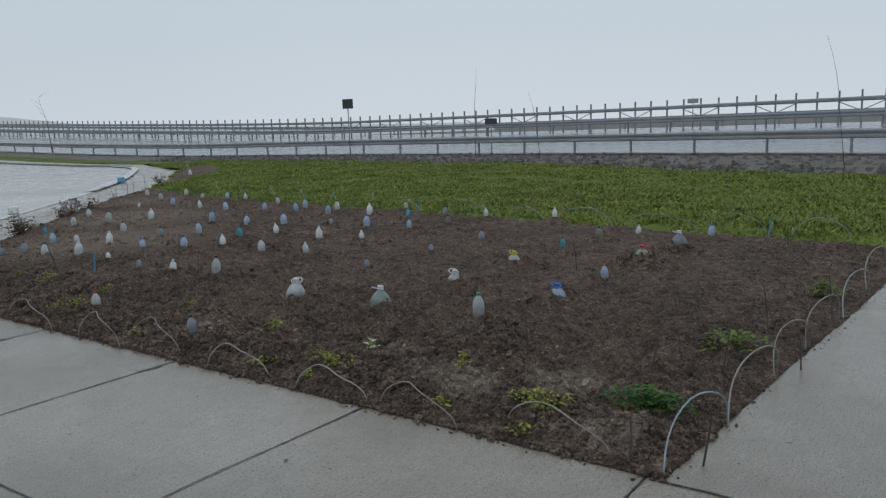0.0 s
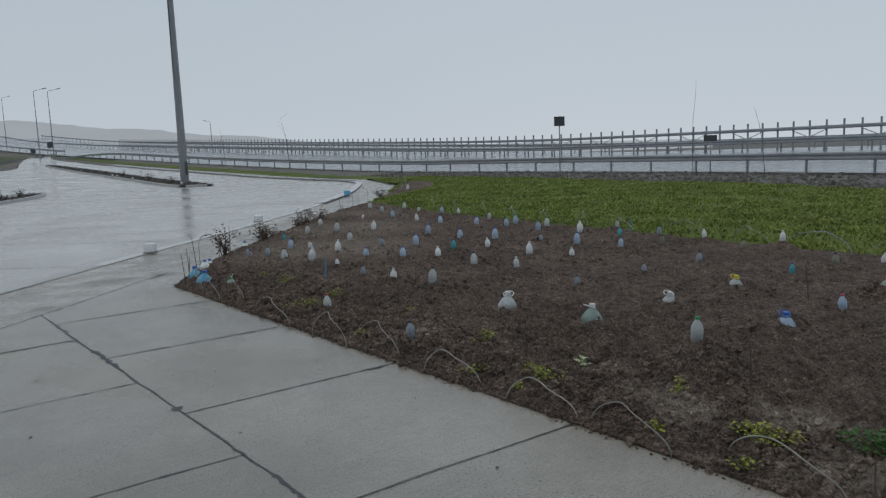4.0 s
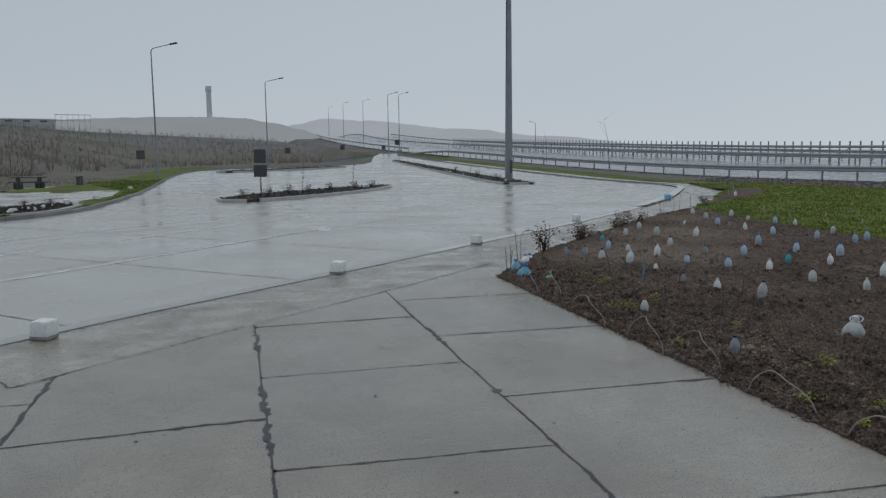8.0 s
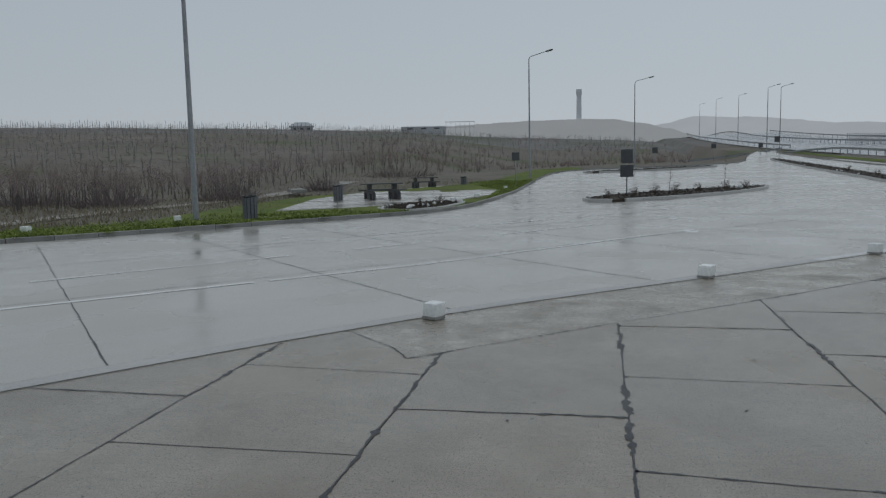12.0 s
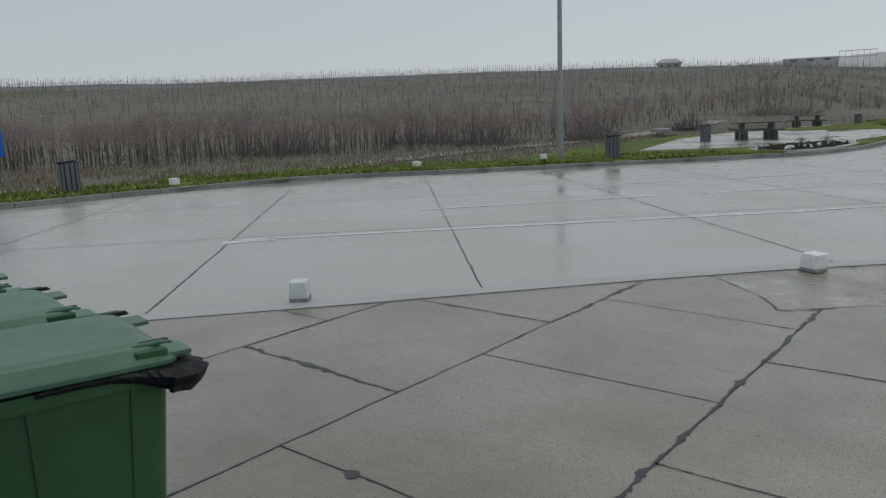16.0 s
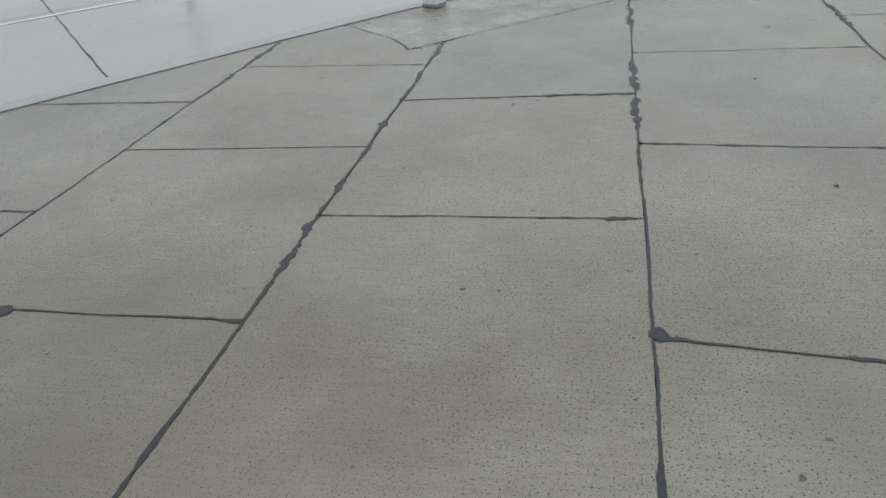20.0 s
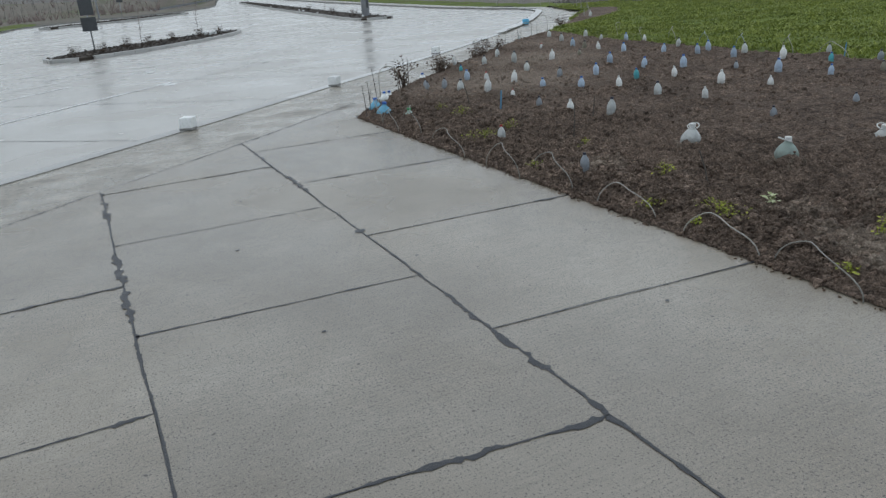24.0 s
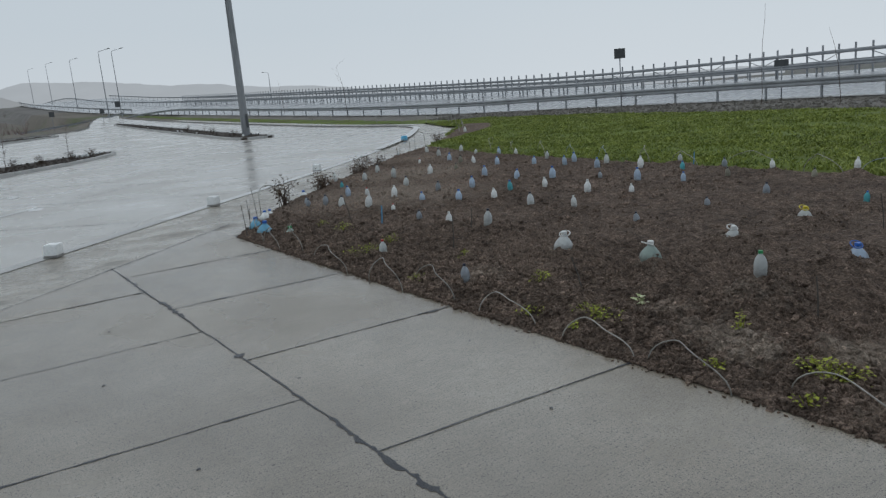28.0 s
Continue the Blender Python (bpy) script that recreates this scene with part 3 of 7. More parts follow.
# long joints as (y at x = 0, slope), and for each row between two of them its cross joints (x on the lower, x on the upper)
LINES = [(-9.3, 0.0), (-7.75, 0.0), (-6.2, 0.0), (-4.68, 0.0), (-3.13, 0.002), (-1.555, 0.002), (-0.065, -0.004), (1.462, -0.0155), (3.09, 0.0)]
CROSS = [
    [(-4.0 + 1.75 * k, -4.0 + 1.75 * k) for k in range(6)],
    [(-4.87 + 1.74 * k, -4.87 + 1.74 * k) for k in range(6)],
    [(-4.0 + 1.75 * k, -4.0 + 1.75 * k) for k in range(6)],
    [(-4.92, -4.90), (-3.2, -3.15), (-1.45, -1.42), (0.33, 0.34), (2.1, 2.1), (3.85, 3.85)],
    [(-5.76, -5.65), (-3.99, -4.01), (-2.28, -2.28), (-0.52, -0.52), (1.25, 1.25), (3.0, 3.0), (4.8, 4.8)],
    [(-4.83, -4.87), (-3.15, -3.16), (-1.40, -1.42), (0.35, 0.37), (2.1, 2.15), (3.9, 3.95)],
    [(-7.60, -7.60), (-5.79, -5.75), (-4.02, -3.91), (-2.29, -2.12), (-0.53, -0.34), (1.25, 1.45), (3.0, 3.2), (4.8, 5.0)],
    [(-8.52, -8.45), (-6.67, -6.58), (-4.82, -4.74), (-3.04, -2.92), (-1.27, -1.2), (0.6, 0.7), (2.4, 2.5), (4.2, 4.3)],
]


def line_y(k, x):
    return LINES[k][0] + LINES[k][1] * x


for row, cross in enumerate(CROSS):
    cross = [(-12.5, -12.5)] + cross + [(6.0, 6.0)]
    low = lambda x: line_y(row, x)
    high = (lambda x: garden_front(x) if x < -1.15 else 3.09) if row == 7 else (lambda x: line_y(row + 1, x))
    for (a0, a1), (b0, b1) in zip(cross, cross[1:]):
        poly = [(a0, low(a0)), (b0, low(b0)), (b1, high(b1)), (a1, high(a1))]
        poly = clip(poly, *LOT_N, LOT_C)
        if len(poly) > 2 and row > 4:
            poly = clip(poly, *EDGE_N, EDGE_C)
        if len(poly) > 2 and row == 4:
            poly = clip(poly, *NOTCH_N, NOTCH_C)
        if len(poly) > 2:
            ar = 0.5 * abs(sum(p[0] * q[1] - q[0] * p[1] for p, q in zip(poly, poly[1:] + poly[:1])))
            if ar > 0.05:
                slab(poly)
    joint_spots += [((a, low(a)), (b, high(b))) for a, b in cross[1:-1]]
# the wide slabs beside the bed
for ya, yb in ((3.10, 11.0),):
    slab([(-1.13 + 0.115 * (ya - 3.06), ya), (6.0, ya), (6.0, yb), (-1.13 + 0.115 * (yb - 3.06), yb)])


def on_apron(x, y):
    if LOT_N[0] * x + LOT_N[1] * y > LOT_C or x > 5.5:
        return False
    if y > -1.6 and EDGE_N[0] * x + EDGE_N[1] * y > EDGE_C:
        return False
    if -3.1 < y <= -1.6 and NOTCH_N[0] * x + NOTCH_N[1] * y > NOTCH_C:
        return False
    return y < garden_front(x) + 0.01 or x > -1.15 + 0.115 * (y - 3.06)


def tar_joint(a, b, base=0.006, blob=0.026, seed=0.0, test=True):
    """Bitumen poured along a joint: thin here, spilt and blotchy there."""
    a, b = Vector(a), Vector(b)
    d = (b - a).normalized()
    n = Vector((-d.y, d.x))
    m = int((b - a).length / 0.022)
    bm = bmesh.new()
    prev = None
    for i in range(m + 1):
        c = a.lerp(b, i / m)
        if test and not on_apron(c.x, c.y):
            prev = None
            continue
        wide = max(0.05, 0.26 + 1.2 * noise.noise((c.x * 0.8, c.y * 0.8, seed)))
        c = c + n * 0.012 * noise.noise((c.x * 2.2, c.y * 2.2, 40 + seed))
        row = []
        for side, k in ((-1, 11.0), (1, 23.0)):
            g = noise.noise((c.x * 5.5, c.y * 5.5, k + seed)) + 0.9 * noise.noise((c.x * 15, c.y * 15, k + seed)) + 0.6 * noise.noise((c.x * 45, c.y * 45, k))
            w = min(0.034, base * (0.4 + 0.7 * random.random()) + 0.8 * blob * wide * max(0.0, g + 0.08) * random.uniform(0.75, 1.15))
            row.append(bm.verts.new((*(c + n * side * w), 0.0035)))
        if prev:
            bm.faces.new((prev[0], row[0], row[1], prev[1]))
        prev = row
    if bm.faces:
        bmesh.ops.recalc_face_normals(bm, faces=bm.faces)
        return part("tar_joint", bm, TAR, apron)


def tar_spot(x, y, r, parent=None):
    bm = bmesh.new()
    bm.faces.new([bm.verts.new((x + r * q * math.cos(t), y + r * q * math.sin(t), 0.004)) for t, q in ((k * math.pi / 8, 0.75 + 0.5 * random.random()) for k in range(16))])
    return part("tar_spot", bm, TAR, apron)


for k in range(1, 8):
    tar_joint((5.0, line_y(k, 5.0)), (-9.5, line_y(k, -9.5)), 0.007, 0.095, 3.7 * (k - 1))
tar_joint((5.0, 3.095), (-1.13, 3.095), 0.006, 0.07, 2.7)
for k, (a, b) in enumerate(joint_spots):
    tar_joint(a, b, 0.0055, 0.07, 1.9 * k)
for a, b in (((-6.3, -1.62), (-7.74, -0.05)), ((-7.74, -0.05), (-9.12, 1.565)), ((-9.12, 1.565), (-10.55, 3.1)), ((-10.55, 3.1), (-11.2, 3.8)), ((-7.18, -2.77), (-6.5, -2.07)), ((-6.5, -2.07), (-6.12, -1.82)), ((-6.12, -1.82), (-6.3, -1.62))):
    tar_joint(a, b, 0.006, 0.06, 5.0, False)
for x, y, r in ((-2.31, -0.04, 0.035), (-2.28, -2.62, 0.04), (-4.95, 1.54, 0.04),
                (-0.8, 1.9, 0.012), (-3.5, 0.8, 0.012), (-4.7, -0.8, 0.012), (-2.8, 2.4, 0.01), (-1.38, -0.55, 0.022), (-5.1, 0.7, 0.013), (0.4, 2.2, 0.012), (-6.4, 1.0, 0.014)):
    tar_spot(x, y, r)

# ---- parking slabs beyond the gutter ----
lot_slabs = tagged(new("parking_slabs"), "large wet concrete parking slabs with thin dark joints", "pavement", kind="structure")
bm = bmesh.new()
for k, s in enumerate([-13.3, -10.0, -6.7, -3.4, -0.1, 2.85, 6.5, 9.8, 13.2, 16.6, 20.0]):
    o = Vector((-3.2, -5.95)) + U * (s + 0.0)
    a, b = o + V * 0.2, o + V * (13.4 if s < 16 else 6) + U * (0.98 if 2 < s < 3 else 0.6)
    n = 60
    prev = None
    for i in range(n + 1):
        c = a.lerp(b, i / n)
        w = 0.007 + 0.010 * max(0, noise.noise((c.x * 5, c.y * 5, 5)))
        off = 0.014 * noise.noise((c.x * 1.4, c.y * 1.4, 2))
        p, q = bm.verts.new((*(c + U * (off - w)), 0.004)), bm.verts.new((*(c + U * (off + w)), 0.004))
        if prev:
            bm.faces.new((prev[0], prev[1], q, p))
        prev = (p, q)
for v in (4.4, 8.6):
    prev = None
    for i in range(140):
        c = Vector((-3.2, -5.95)) + V * v + U * (-14 + i * 0.25)
        w = 0.007 + 0.008 * max(0, noise.noise((c.x * 3, c.y * 3, 9)))
        p, q = bm.verts.new((*(c - V * w), 0.004)), bm.verts.new((*(c + V * w), 0.004))
        if prev:
            bm.faces.new((prev[0], prev[1], q, p))
        prev = (p, q)
bmesh.ops.recalc_face_normals(bm, faces=bm.faces)
part("joints", bm, TAR, lot_slabs)
bm = bmesh.new()


def paint(a, b, w=0.06, fade=0.45):
    a, b = Vector(a), Vector(b)
    d = (b - a).normalized()
    n = Vector((-d.y, d.x))
    m = max(2, int((b - a).length / 0.22))
    for i in range(m):
        c0, c1 = a.lerp(b, i / m), a.lerp(b, (i + 0.985) / m)
        if noise.noise((c0.x * 0.7, c0.y * 0.7, 4)) + 0.6 * noise.noise((c0.x * 4, c0.y * 4, 4)) > fade:
            continue
        ww = w * random.uniform(0.7, 1.1)
        f = bm.faces.new([bm.verts.new((*p, 0.005)) for p in (c0 - n * ww, c1 - n * ww, c1 + n * ww, c0 + n * ww)])


for a, b in (((-18.5, 2.0), (-12.12, -3.06)), ((-12.12, -3.06), (-7.92, -7.19)), ((-7.92, -7.19), (-6.2, -8.85))):
    paint(a, b, 0.06, 0.7)
for a, b in (((-22.9, 2.0), (-15.6, -3.89)), ((-15.6, -3.89), (-12.9, -6.2)), ((-12.9, -6.2), (-9.8, -8.7))):
    paint(a, b, 0.06, 0.3)
paint((-26.5, 2.1), (-14.5, -8.0), 0.06, 0.15)
paint((-30.5, 3.2), (-25.0, -1.5), 0.05, 0.0)
for c in ((-18.2, 1.95), (-22.4, 1.95), (-26.5, 2.1)):
    paint(c, (c[0] + 0.5, c[1] - 0.1), 0.14, 2)
paint((-5.9, -8.85), (-6.5, -8.45), 0.09, 2)
bmesh.ops.recalc_face_normals(bm, faces=bm.faces)
WHITE_LINE = surface("worn_white_road_paint", (0.74, 0.74, 0.73), (0.93, 0.93, 0.91), 30, 3, (0.3, 0.5), 0.1)
part("bay_lines", bm, WHITE_LINE, lot_slabs, "worn white bay lines")

# ---- vegetable bed ----
BED = [(-1.12, 3.115), (-1.6, 3.12), (-5.4, 3.20), (-9.75, 3.30), (-10.75, 3.95), (-12.3, 5.1), (-13.4, 6.15), (-15.7, 8.35), (-16.9, 9.5), (-18.3, 11.0), (-20.0, 12.8), (-20.9, 14.1),
       (-19.3, 13.7), (-16.8, 12.75), (-13.6, 12.15), (-10.0, 11.55), (-7.0, 11.05), (-5.1, 10.75), (-2.0, 10.3), (-0.40, 10.0), (-0.46, 8.7), (-0.67, 6.8), (-0.89, 5.1)]


def inside(poly, x, y):
    hit = False
    for (x0, y0), (x1, y1) in zip(poly, poly[1:] + poly[:1]):
        if (y0 > y) != (y1 > y) and x < (x1 - x0) * (y - y0) / (y1 - y0) + x0:
            hit = not hit
    return hit


def edge_gap(poly, x, y):
    best = 1e9
    for (x0, y0), (x1, y1) in zip(poly, poly[1:] + poly[:1]):
        dx, dy = x1 - x0, y1 - y0
        t = max(0.0, min(1.0, ((x - x0) * dx + (y - y0) * dy) / (dx * dx + dy * dy)))
        best = min(best, math.hypot(x - x0 - t * dx, y - y0 - t * dy))
    return best


MOUNDS = []          # x, y, height, reach: filled by the bottles below


def soil_z(x, y):
    d = edge_gap(BED, x, y)
    base = 0.012 + 0.06 * sstep(0, 0.4, d)
    near = 1.0 if y < 6.5 and x > -12 else 0.6
    n = 0.030 * noise.noise((x * 1.3, y * 1.3, 0)) + near * (0.036 * noise.noise((x * 4.2, y * 4.2, 2)) + 0.058 * noise.noise((x * 10, y * 10, 4)) + 0.026 * noise.noise((x * 26, y * 26, 9)))
    z = base + n * sstep(0, 0.25, d)
    for mx, my, h, r in MOUNDS:
        q = ((x - mx) ** 2 + (y - my) ** 2) / (r * r)
        if q < 1:
            z += h * (1 - math.sqrt(q)) ** 0.9 * (1 + 0.5 * noise.noise((x * 9, y * 9, 7)))
    return max(0.006, z)

# ---- cut plastic bottles over the seedlings ----
def plastic(name, color, trans=0.45, rough=0.32, splash=True):
    m, nt, p = nodes_of(name)
    tc = nt.nodes.new("ShaderNodeTexCoord")
    n = noise_node(nt, 30, 4, 0.6, tc.outputs["Object"])
    info = nt.nodes.new("ShaderNodeObjectInfo")
    tint = ramp_node(nt, info.outputs["Random"], [(0.0, grey(0.88)), (1.0, grey(1.12))])
    col = ramp_node(nt, n.outputs["Fac"], [(0.35, tuple(c * 0.86 for c in color)), (0.6, color)])
    col = mix_node(nt, 1.0, col, tint, "MULTIPLY")
    if splash:
        sep = nt.nodes.new("ShaderNodeSeparateXYZ")
        nt.links.new(tc.outputs["Object"], sep.inputs[0])
        up = nt.nodes.new("ShaderNodeMath")
        up.operation = "MULTIPLY_ADD"
        up.inputs[1].default_value = 0.10
        nt.links.new(n.outputs["Fac"], up.inputs[0])
        nt.links.new(sep.outputs["Z"], up.inputs[2])
        col = mix_node(nt, ramp_node(nt, up.outputs[0], [(0.045, grey(0.75)), (0.14, grey(0.0))]), col, (0.16, 0.135, 0.11))
    nt.links.new(col, p.inputs["Base Color"])
    p.inputs["Transmission Weight"].default_value = trans
    p.inputs["Roughness"].default_value = rough
    p.inputs["IOR"].default_value = 1.2
    return m


PLASTICS = {
    "clear": plastic("misted_clear_plastic", (0.80, 0.83, 0.81), 0.35),
    "white": plastic("milky_white_plastic", (0.88, 0.89, 0.86), 0.05),
    "grey": plastic("smoky_blue_grey_plastic", (0.52, 0.57, 0.62), 0.45),
    "blue": plastic("pale_blue_plastic", (0.58, 0.70, 0.84), 0.2),
    "aqua": plastic("aqua_plastic", (0.16, 0.60, 0.66), 0.35),
    "olive": plastic("dusty_olive_plastic", (0.40, 0.38, 0.30), 0.35),
    "sky": plastic("sky_blue_plastic", (0.25, 0.62, 0.85), 0.25),
    "green": plastic("sea_green_plastic", (0.60, 0.74, 0.67), 0.45),
}
CAPS = {"white": plain("white_cap_plastic", (0.75, 0.75, 0.72), 0.4), "red": plain("red_cap_plastic", (0.55, 0.05, 0.05), 0.4), "blue": plain("blue_cap_plastic", (0.04, 0.16, 0.55), 0.4),
        "dark": plain("dark_cap_plastic", (0.03, 0.035, 0.06), 0.4), "yellow": plain("yellow_cap_plastic", (0.75, 0.6, 0.04), 0.4), "pink": plain("pink_cap_plastic", (0.7, 0.08, 0.25), 0.4),
        "green": plain("green_cap_plastic", (0.05, 0.35, 0.12), 0.4)}


def small_bottle(color, cap, label):
    """The top part of a ribbed soda bottle, 0.2 m high."""
    root = thing("cut_bottle", Matrix(), label, "bottle", "bottles over the seedlings")
    bm = bmesh.new()
    prof = [(0.043, -0.03), (0.044, 0.0), (0.0445, 0.02), (0.042, 0.028), (0.0445, 0.036), (0.0445, 0.058), (0.0415, 0.066), (0.044, 0.075), (0.0445, 0.098), (0.043, 0.118), (0.037, 0.140),
            (0.027, 0.158), (0.0185, 0.170), (0.0145, 0.177), (0.0140, 0.183)]
    lathe(bm, prof, 14)
    smooth(part("body", bm, PLASTICS[color], root))
    bm = bmesh.new()
    lathe(bm, [(0.0165, 0.181), (0.0165, 0.184), (0.0158, 0.186), (0.0158, 0.198), (0.0145, 0.201)], 12)
    part("cap", bm, CAPS[cap], root)
    return root


def large_bottle(color, cap, label, handle=True):
    """The shoulder of a five litre bottle with its carrying ring, 0.17 m high."""
    root = thing("large_cut_bottle", Matrix(), label, "bottle", "large bottles over the seedlings")
    bm = bmesh.new()
    prof = [(0.080, -0.04), (0.081, 0.0), (0.0815, 0.018), (0.078, 0.026), (0.0805, 0.034), (0.078, 0.050), (0.068, 0.076), (0.053, 0.100), (0.038, 0.119), (0.026, 0.131), (0.0215, 0.137), (0.021, 0.150)]
    lathe(bm, prof, 18, 0.12)
    smooth(part("body", bm, PLASTICS[color], root))
    bm = bmesh.new()
    lathe(bm, [(0.0255, 0.147), (0.0255, 0.151), (0.024, 0.153), (0.024, 0.170), (0.022, 0.174)], 16)
    part("cap", bm, CAPS[cap], root)
    if handle:
        bm = bmesh.new()
        ring = [(0.048 * math.cos(a) - 0.024, 0.042 * math.sin(a), 0.152 - 0.020 * math.cos(a)) for a in [k * 2 * math.pi / 16 for k in range(17)]]
        tube(bm, ring, 0.0048, 6, cap=False)
        smooth(part("handle_ring", bm, CAPS[cap], root))
    return root


def put_bottles(proto, high, places, mound=(0.075, 0.25)):
    for k, (x, y, h) in enumerate(places):
        MOUNDS.append((x, y, mound[0] * random.uniform(0.7, 1.25), mound[1] * random.uniform(0.85, 1.25)))
        s = min(1.25, max(0.72, h / high))
        BOTTLES.append((proto, x, y, s, k))


BOTTLES = []
P = {
    "clear": small_bottle("clear", "dark", "clear misted cut bottle with a dark cap in soil"),
    "white": small_bottle("white", "white", "milky white cut bottle with a cap in dark soil"),
    "white_red": small_bottle("white", "red", "milky white cut bottle with a red cap"),
    "grey": small_bottle("grey", "dark", "smoky blue-grey cut bottle with a dark cap"),
    "blue": small_bottle("blue", "blue", "pale blue cut bottle with a blue cap in soil"),
    "aqua": small_bottle("aqua", "blue", "bright aqua cut bottle pressed into the soil"),
    "clear_red": small_bottle("clear", "red", "clear cut bottle with a red cap by the bed's edge"),
    "olive": small_bottle("olive", "dark", "dusty olive-brown cut bottle in the soil"),
    "pink": small_bottle("blue", "pink", "pale blue cut bottle with a pink cap"),
    "green_cap": small_bottle("clear", "green", "clear cut bottle on a high soil mound"),
    "L_white": large_bottle("clear", "white", "large clear bottle with a white carrying ring"),
    "L_green": large_bottle("green", "white", "large green-tinted bottle with a white carrying ring"),
    "L_yellow": large_bottle("clear", "yellow", "large clear bottle with a yellow carrying ring"),
    "L_red": large_bottle("green", "red", "large green bottle with a red carrying ring"),
    "L_blue": large_bottle("blue", "blue", "large pale blue bottle with a blue carrying ring"),
    "L_grey": large_bottle("grey", "white", "large smoky grey bottle with a pale ring"),
    "L_sky": large_bottle("sky", "blue", "large sky blue bottle at the bed's corner", False),
    "L_milk": large_bottle("white", "blue", "large milky white bottle at the bed's corner", False),
    "L_sea": large_bottle("green", "green", "large sea green bottle at the bed's edge", False),
}
put_bottles("clear", 0.2, [(-13.1, 7.21, 0.22), (-14.06, 8.08, 0.2), (-12.55, 7.55, 0.21), (-11.08, 6.89, 0.2), (-10.16, 5.12, 0.21), (-6.58, 5.07, 0.2), (-7.5, 6.56, 0.2), (-11.85, 10.99, 0.18),
                           (-9.85, 10.64, 0.21), (-15.73, 10.9, 0.22), (-16.19, 11.96, 0.21), (-15.19, 11.68, 0.16), (-17.2, 11.54, 0.22), (-17.62, 10.85, 0.15), (-8.55, 11.12, 0.17)])
put_bottles("green_cap", 0.2, [(-2.895, 4.44, 0.20)])
MOUNDS[-1] = (-2.9, 4.42, 0.20, 0.38)
put_bottles("white", 0.2, [(-10.12, 6.04, 0.22), (-9.55, 5.24, 0.21), (-14.22, 7.12, 0.18), (-7.33, 5.08, 0.17), (-8.21, 6.52, 0.17), (-8.55, 7.82, 0.17), (-6.72, 6.58, 0.15), (-7.51, 7.65, 0.2),
                           (-12.48, 8.37, 0.22), (-13.18, 10.04, 0.19), (-13.69, 11.73, 0.17), (-6.78, 7.73, 0.15), (-8.52, 10.02, 0.22), (-6.32, 10.34, 0.15), (-5.11, 10.36, 0.17),
                           (-3.51, 9.6, 0.15), (-13.78, 6.91, 0.16)])
put_bottles("white_red", 0.2, [(-10.88, 5.99, 0.17), (-8.78, 5.19, 0.16), (-14.74, 9.64, 0.18)])
put_bottles("grey", 0.2, [(-10.84, 5.19, 0.2), (-10.8, 4.87, 0.18), (-8.13, 5.18, 0.17), (-10.23, 6.97, 0.2), (-8.48, 8.96, 0.17), (-5.48, 6.28, 0.16), (-5.38, 7.41, 0.15), (-5.01, 3.55, 0.17), (-7.24, 10.51, 0.2),
                          (-5.28, 8.45, 0.19), (-10.98, 4.93, 0.15)], (0.035, 0.28))
put_bottles("blue", 0.2, [(-11.19, 5.8, 0.21), (-9.54, 6.19, 0.19), (-8.8, 6.33, 0.21), (-9.59, 7.2, 0.2), (-9.8, 8.33, 0.21), (-9.06, 8.47, 0.23), (-10.7, 8.35, 0.22), (-12.17, 9.88, 0.21), (-11.25, 10.06, 0.2),
                          (-10.16, 9.85, 0.19), (-10.73, 10.68, 0.22), (-9.3, 9.79, 0.21), (-14.49, 10.33, 0.23), (-13.85, 11.33, 0.2), (-7.56, 8.78, 0.22), (-6.77, 8.82, 0.16), (-2.56, 9.61, 0.19)])
put_bottles("aqua", 0.2, [(-12.26, 6.25, 0.15), (-8.69, 7.23, 0.24), (-7.5, 9.78, 0.22), (-3.9, 8.04, 0.19)])
put_bottles("clear_red", 0.2, [(-6.52, 3.66, 0.18)])
put_bottles("olive", 0.2, [(-13.71, 10.06, 0.22), (-12.32, 8.91, 0.15), (-6.61, 9.65, 0.15), (-5.38, 9.76, 0.15), (-3.79, 8.92, 0.18)])
put_bottles("pink", 0.2, [(-2.82, 6.68, 0.17)])
BIG = (0.13, 0.36)
put_bottles("L_white", 0.16, [(-5.04, 4.72, 0.17), (-4.08, 5.93, 0.14)], BIG)
put_bottles("L_green", 0.16, [(-3.99, 4.66, 0.16)], BIG)
put_bottles("L_yellow", 0.16, [(-4.04, 7.07, 0.15)], BIG)
put_bottles("L_red", 0.16, [(-2.78, 7.64, 0.15)], BIG)
put_bottles("L_blue", 0.16, [(-2.9, 5.77, 0.15)], BIG)
put_bottles("L_grey", 0.16, [(-2.66, 8.57, 0.17)], BIG)
put_bottles("L_sky", 0.16, [(-9.95, 3.66, 0.18), (-9.37, 3.55, 0.16)])
put_bottles("L_milk", 0.16, [(-10.98, 4.3, 0.14), (-12.45, 5.57, 0.17), (-10.3, 3.95, 0.15)])
put_bottles("L_sea", 0.16, [(-8.76, 3.65, 0.15)])
seen_kinds = set()
for kind, x, y, s, k in BOTTLES:
    m = Matrix.LocRotScale((x, y, soil_z(x, y) - (0.085 if kind[:2] == 'L_' else 0.062)), Euler((random.uniform(-0.07, 0.07), random.uniform(-0.07, 0.07), random.uniform(0, 6.3))), (s * 1.08, s * 1.08, s) if kind[:2] == 'L_' else (s, s, s))
    if kind in seen_kinds:
        copy_thing(P[kind], m)
    else:
        P[kind].matrix_basis = m
        seen_kinds.add(kind)

# ---- soil sheet of the bed ----
verts, faces, ids = [], [], {}


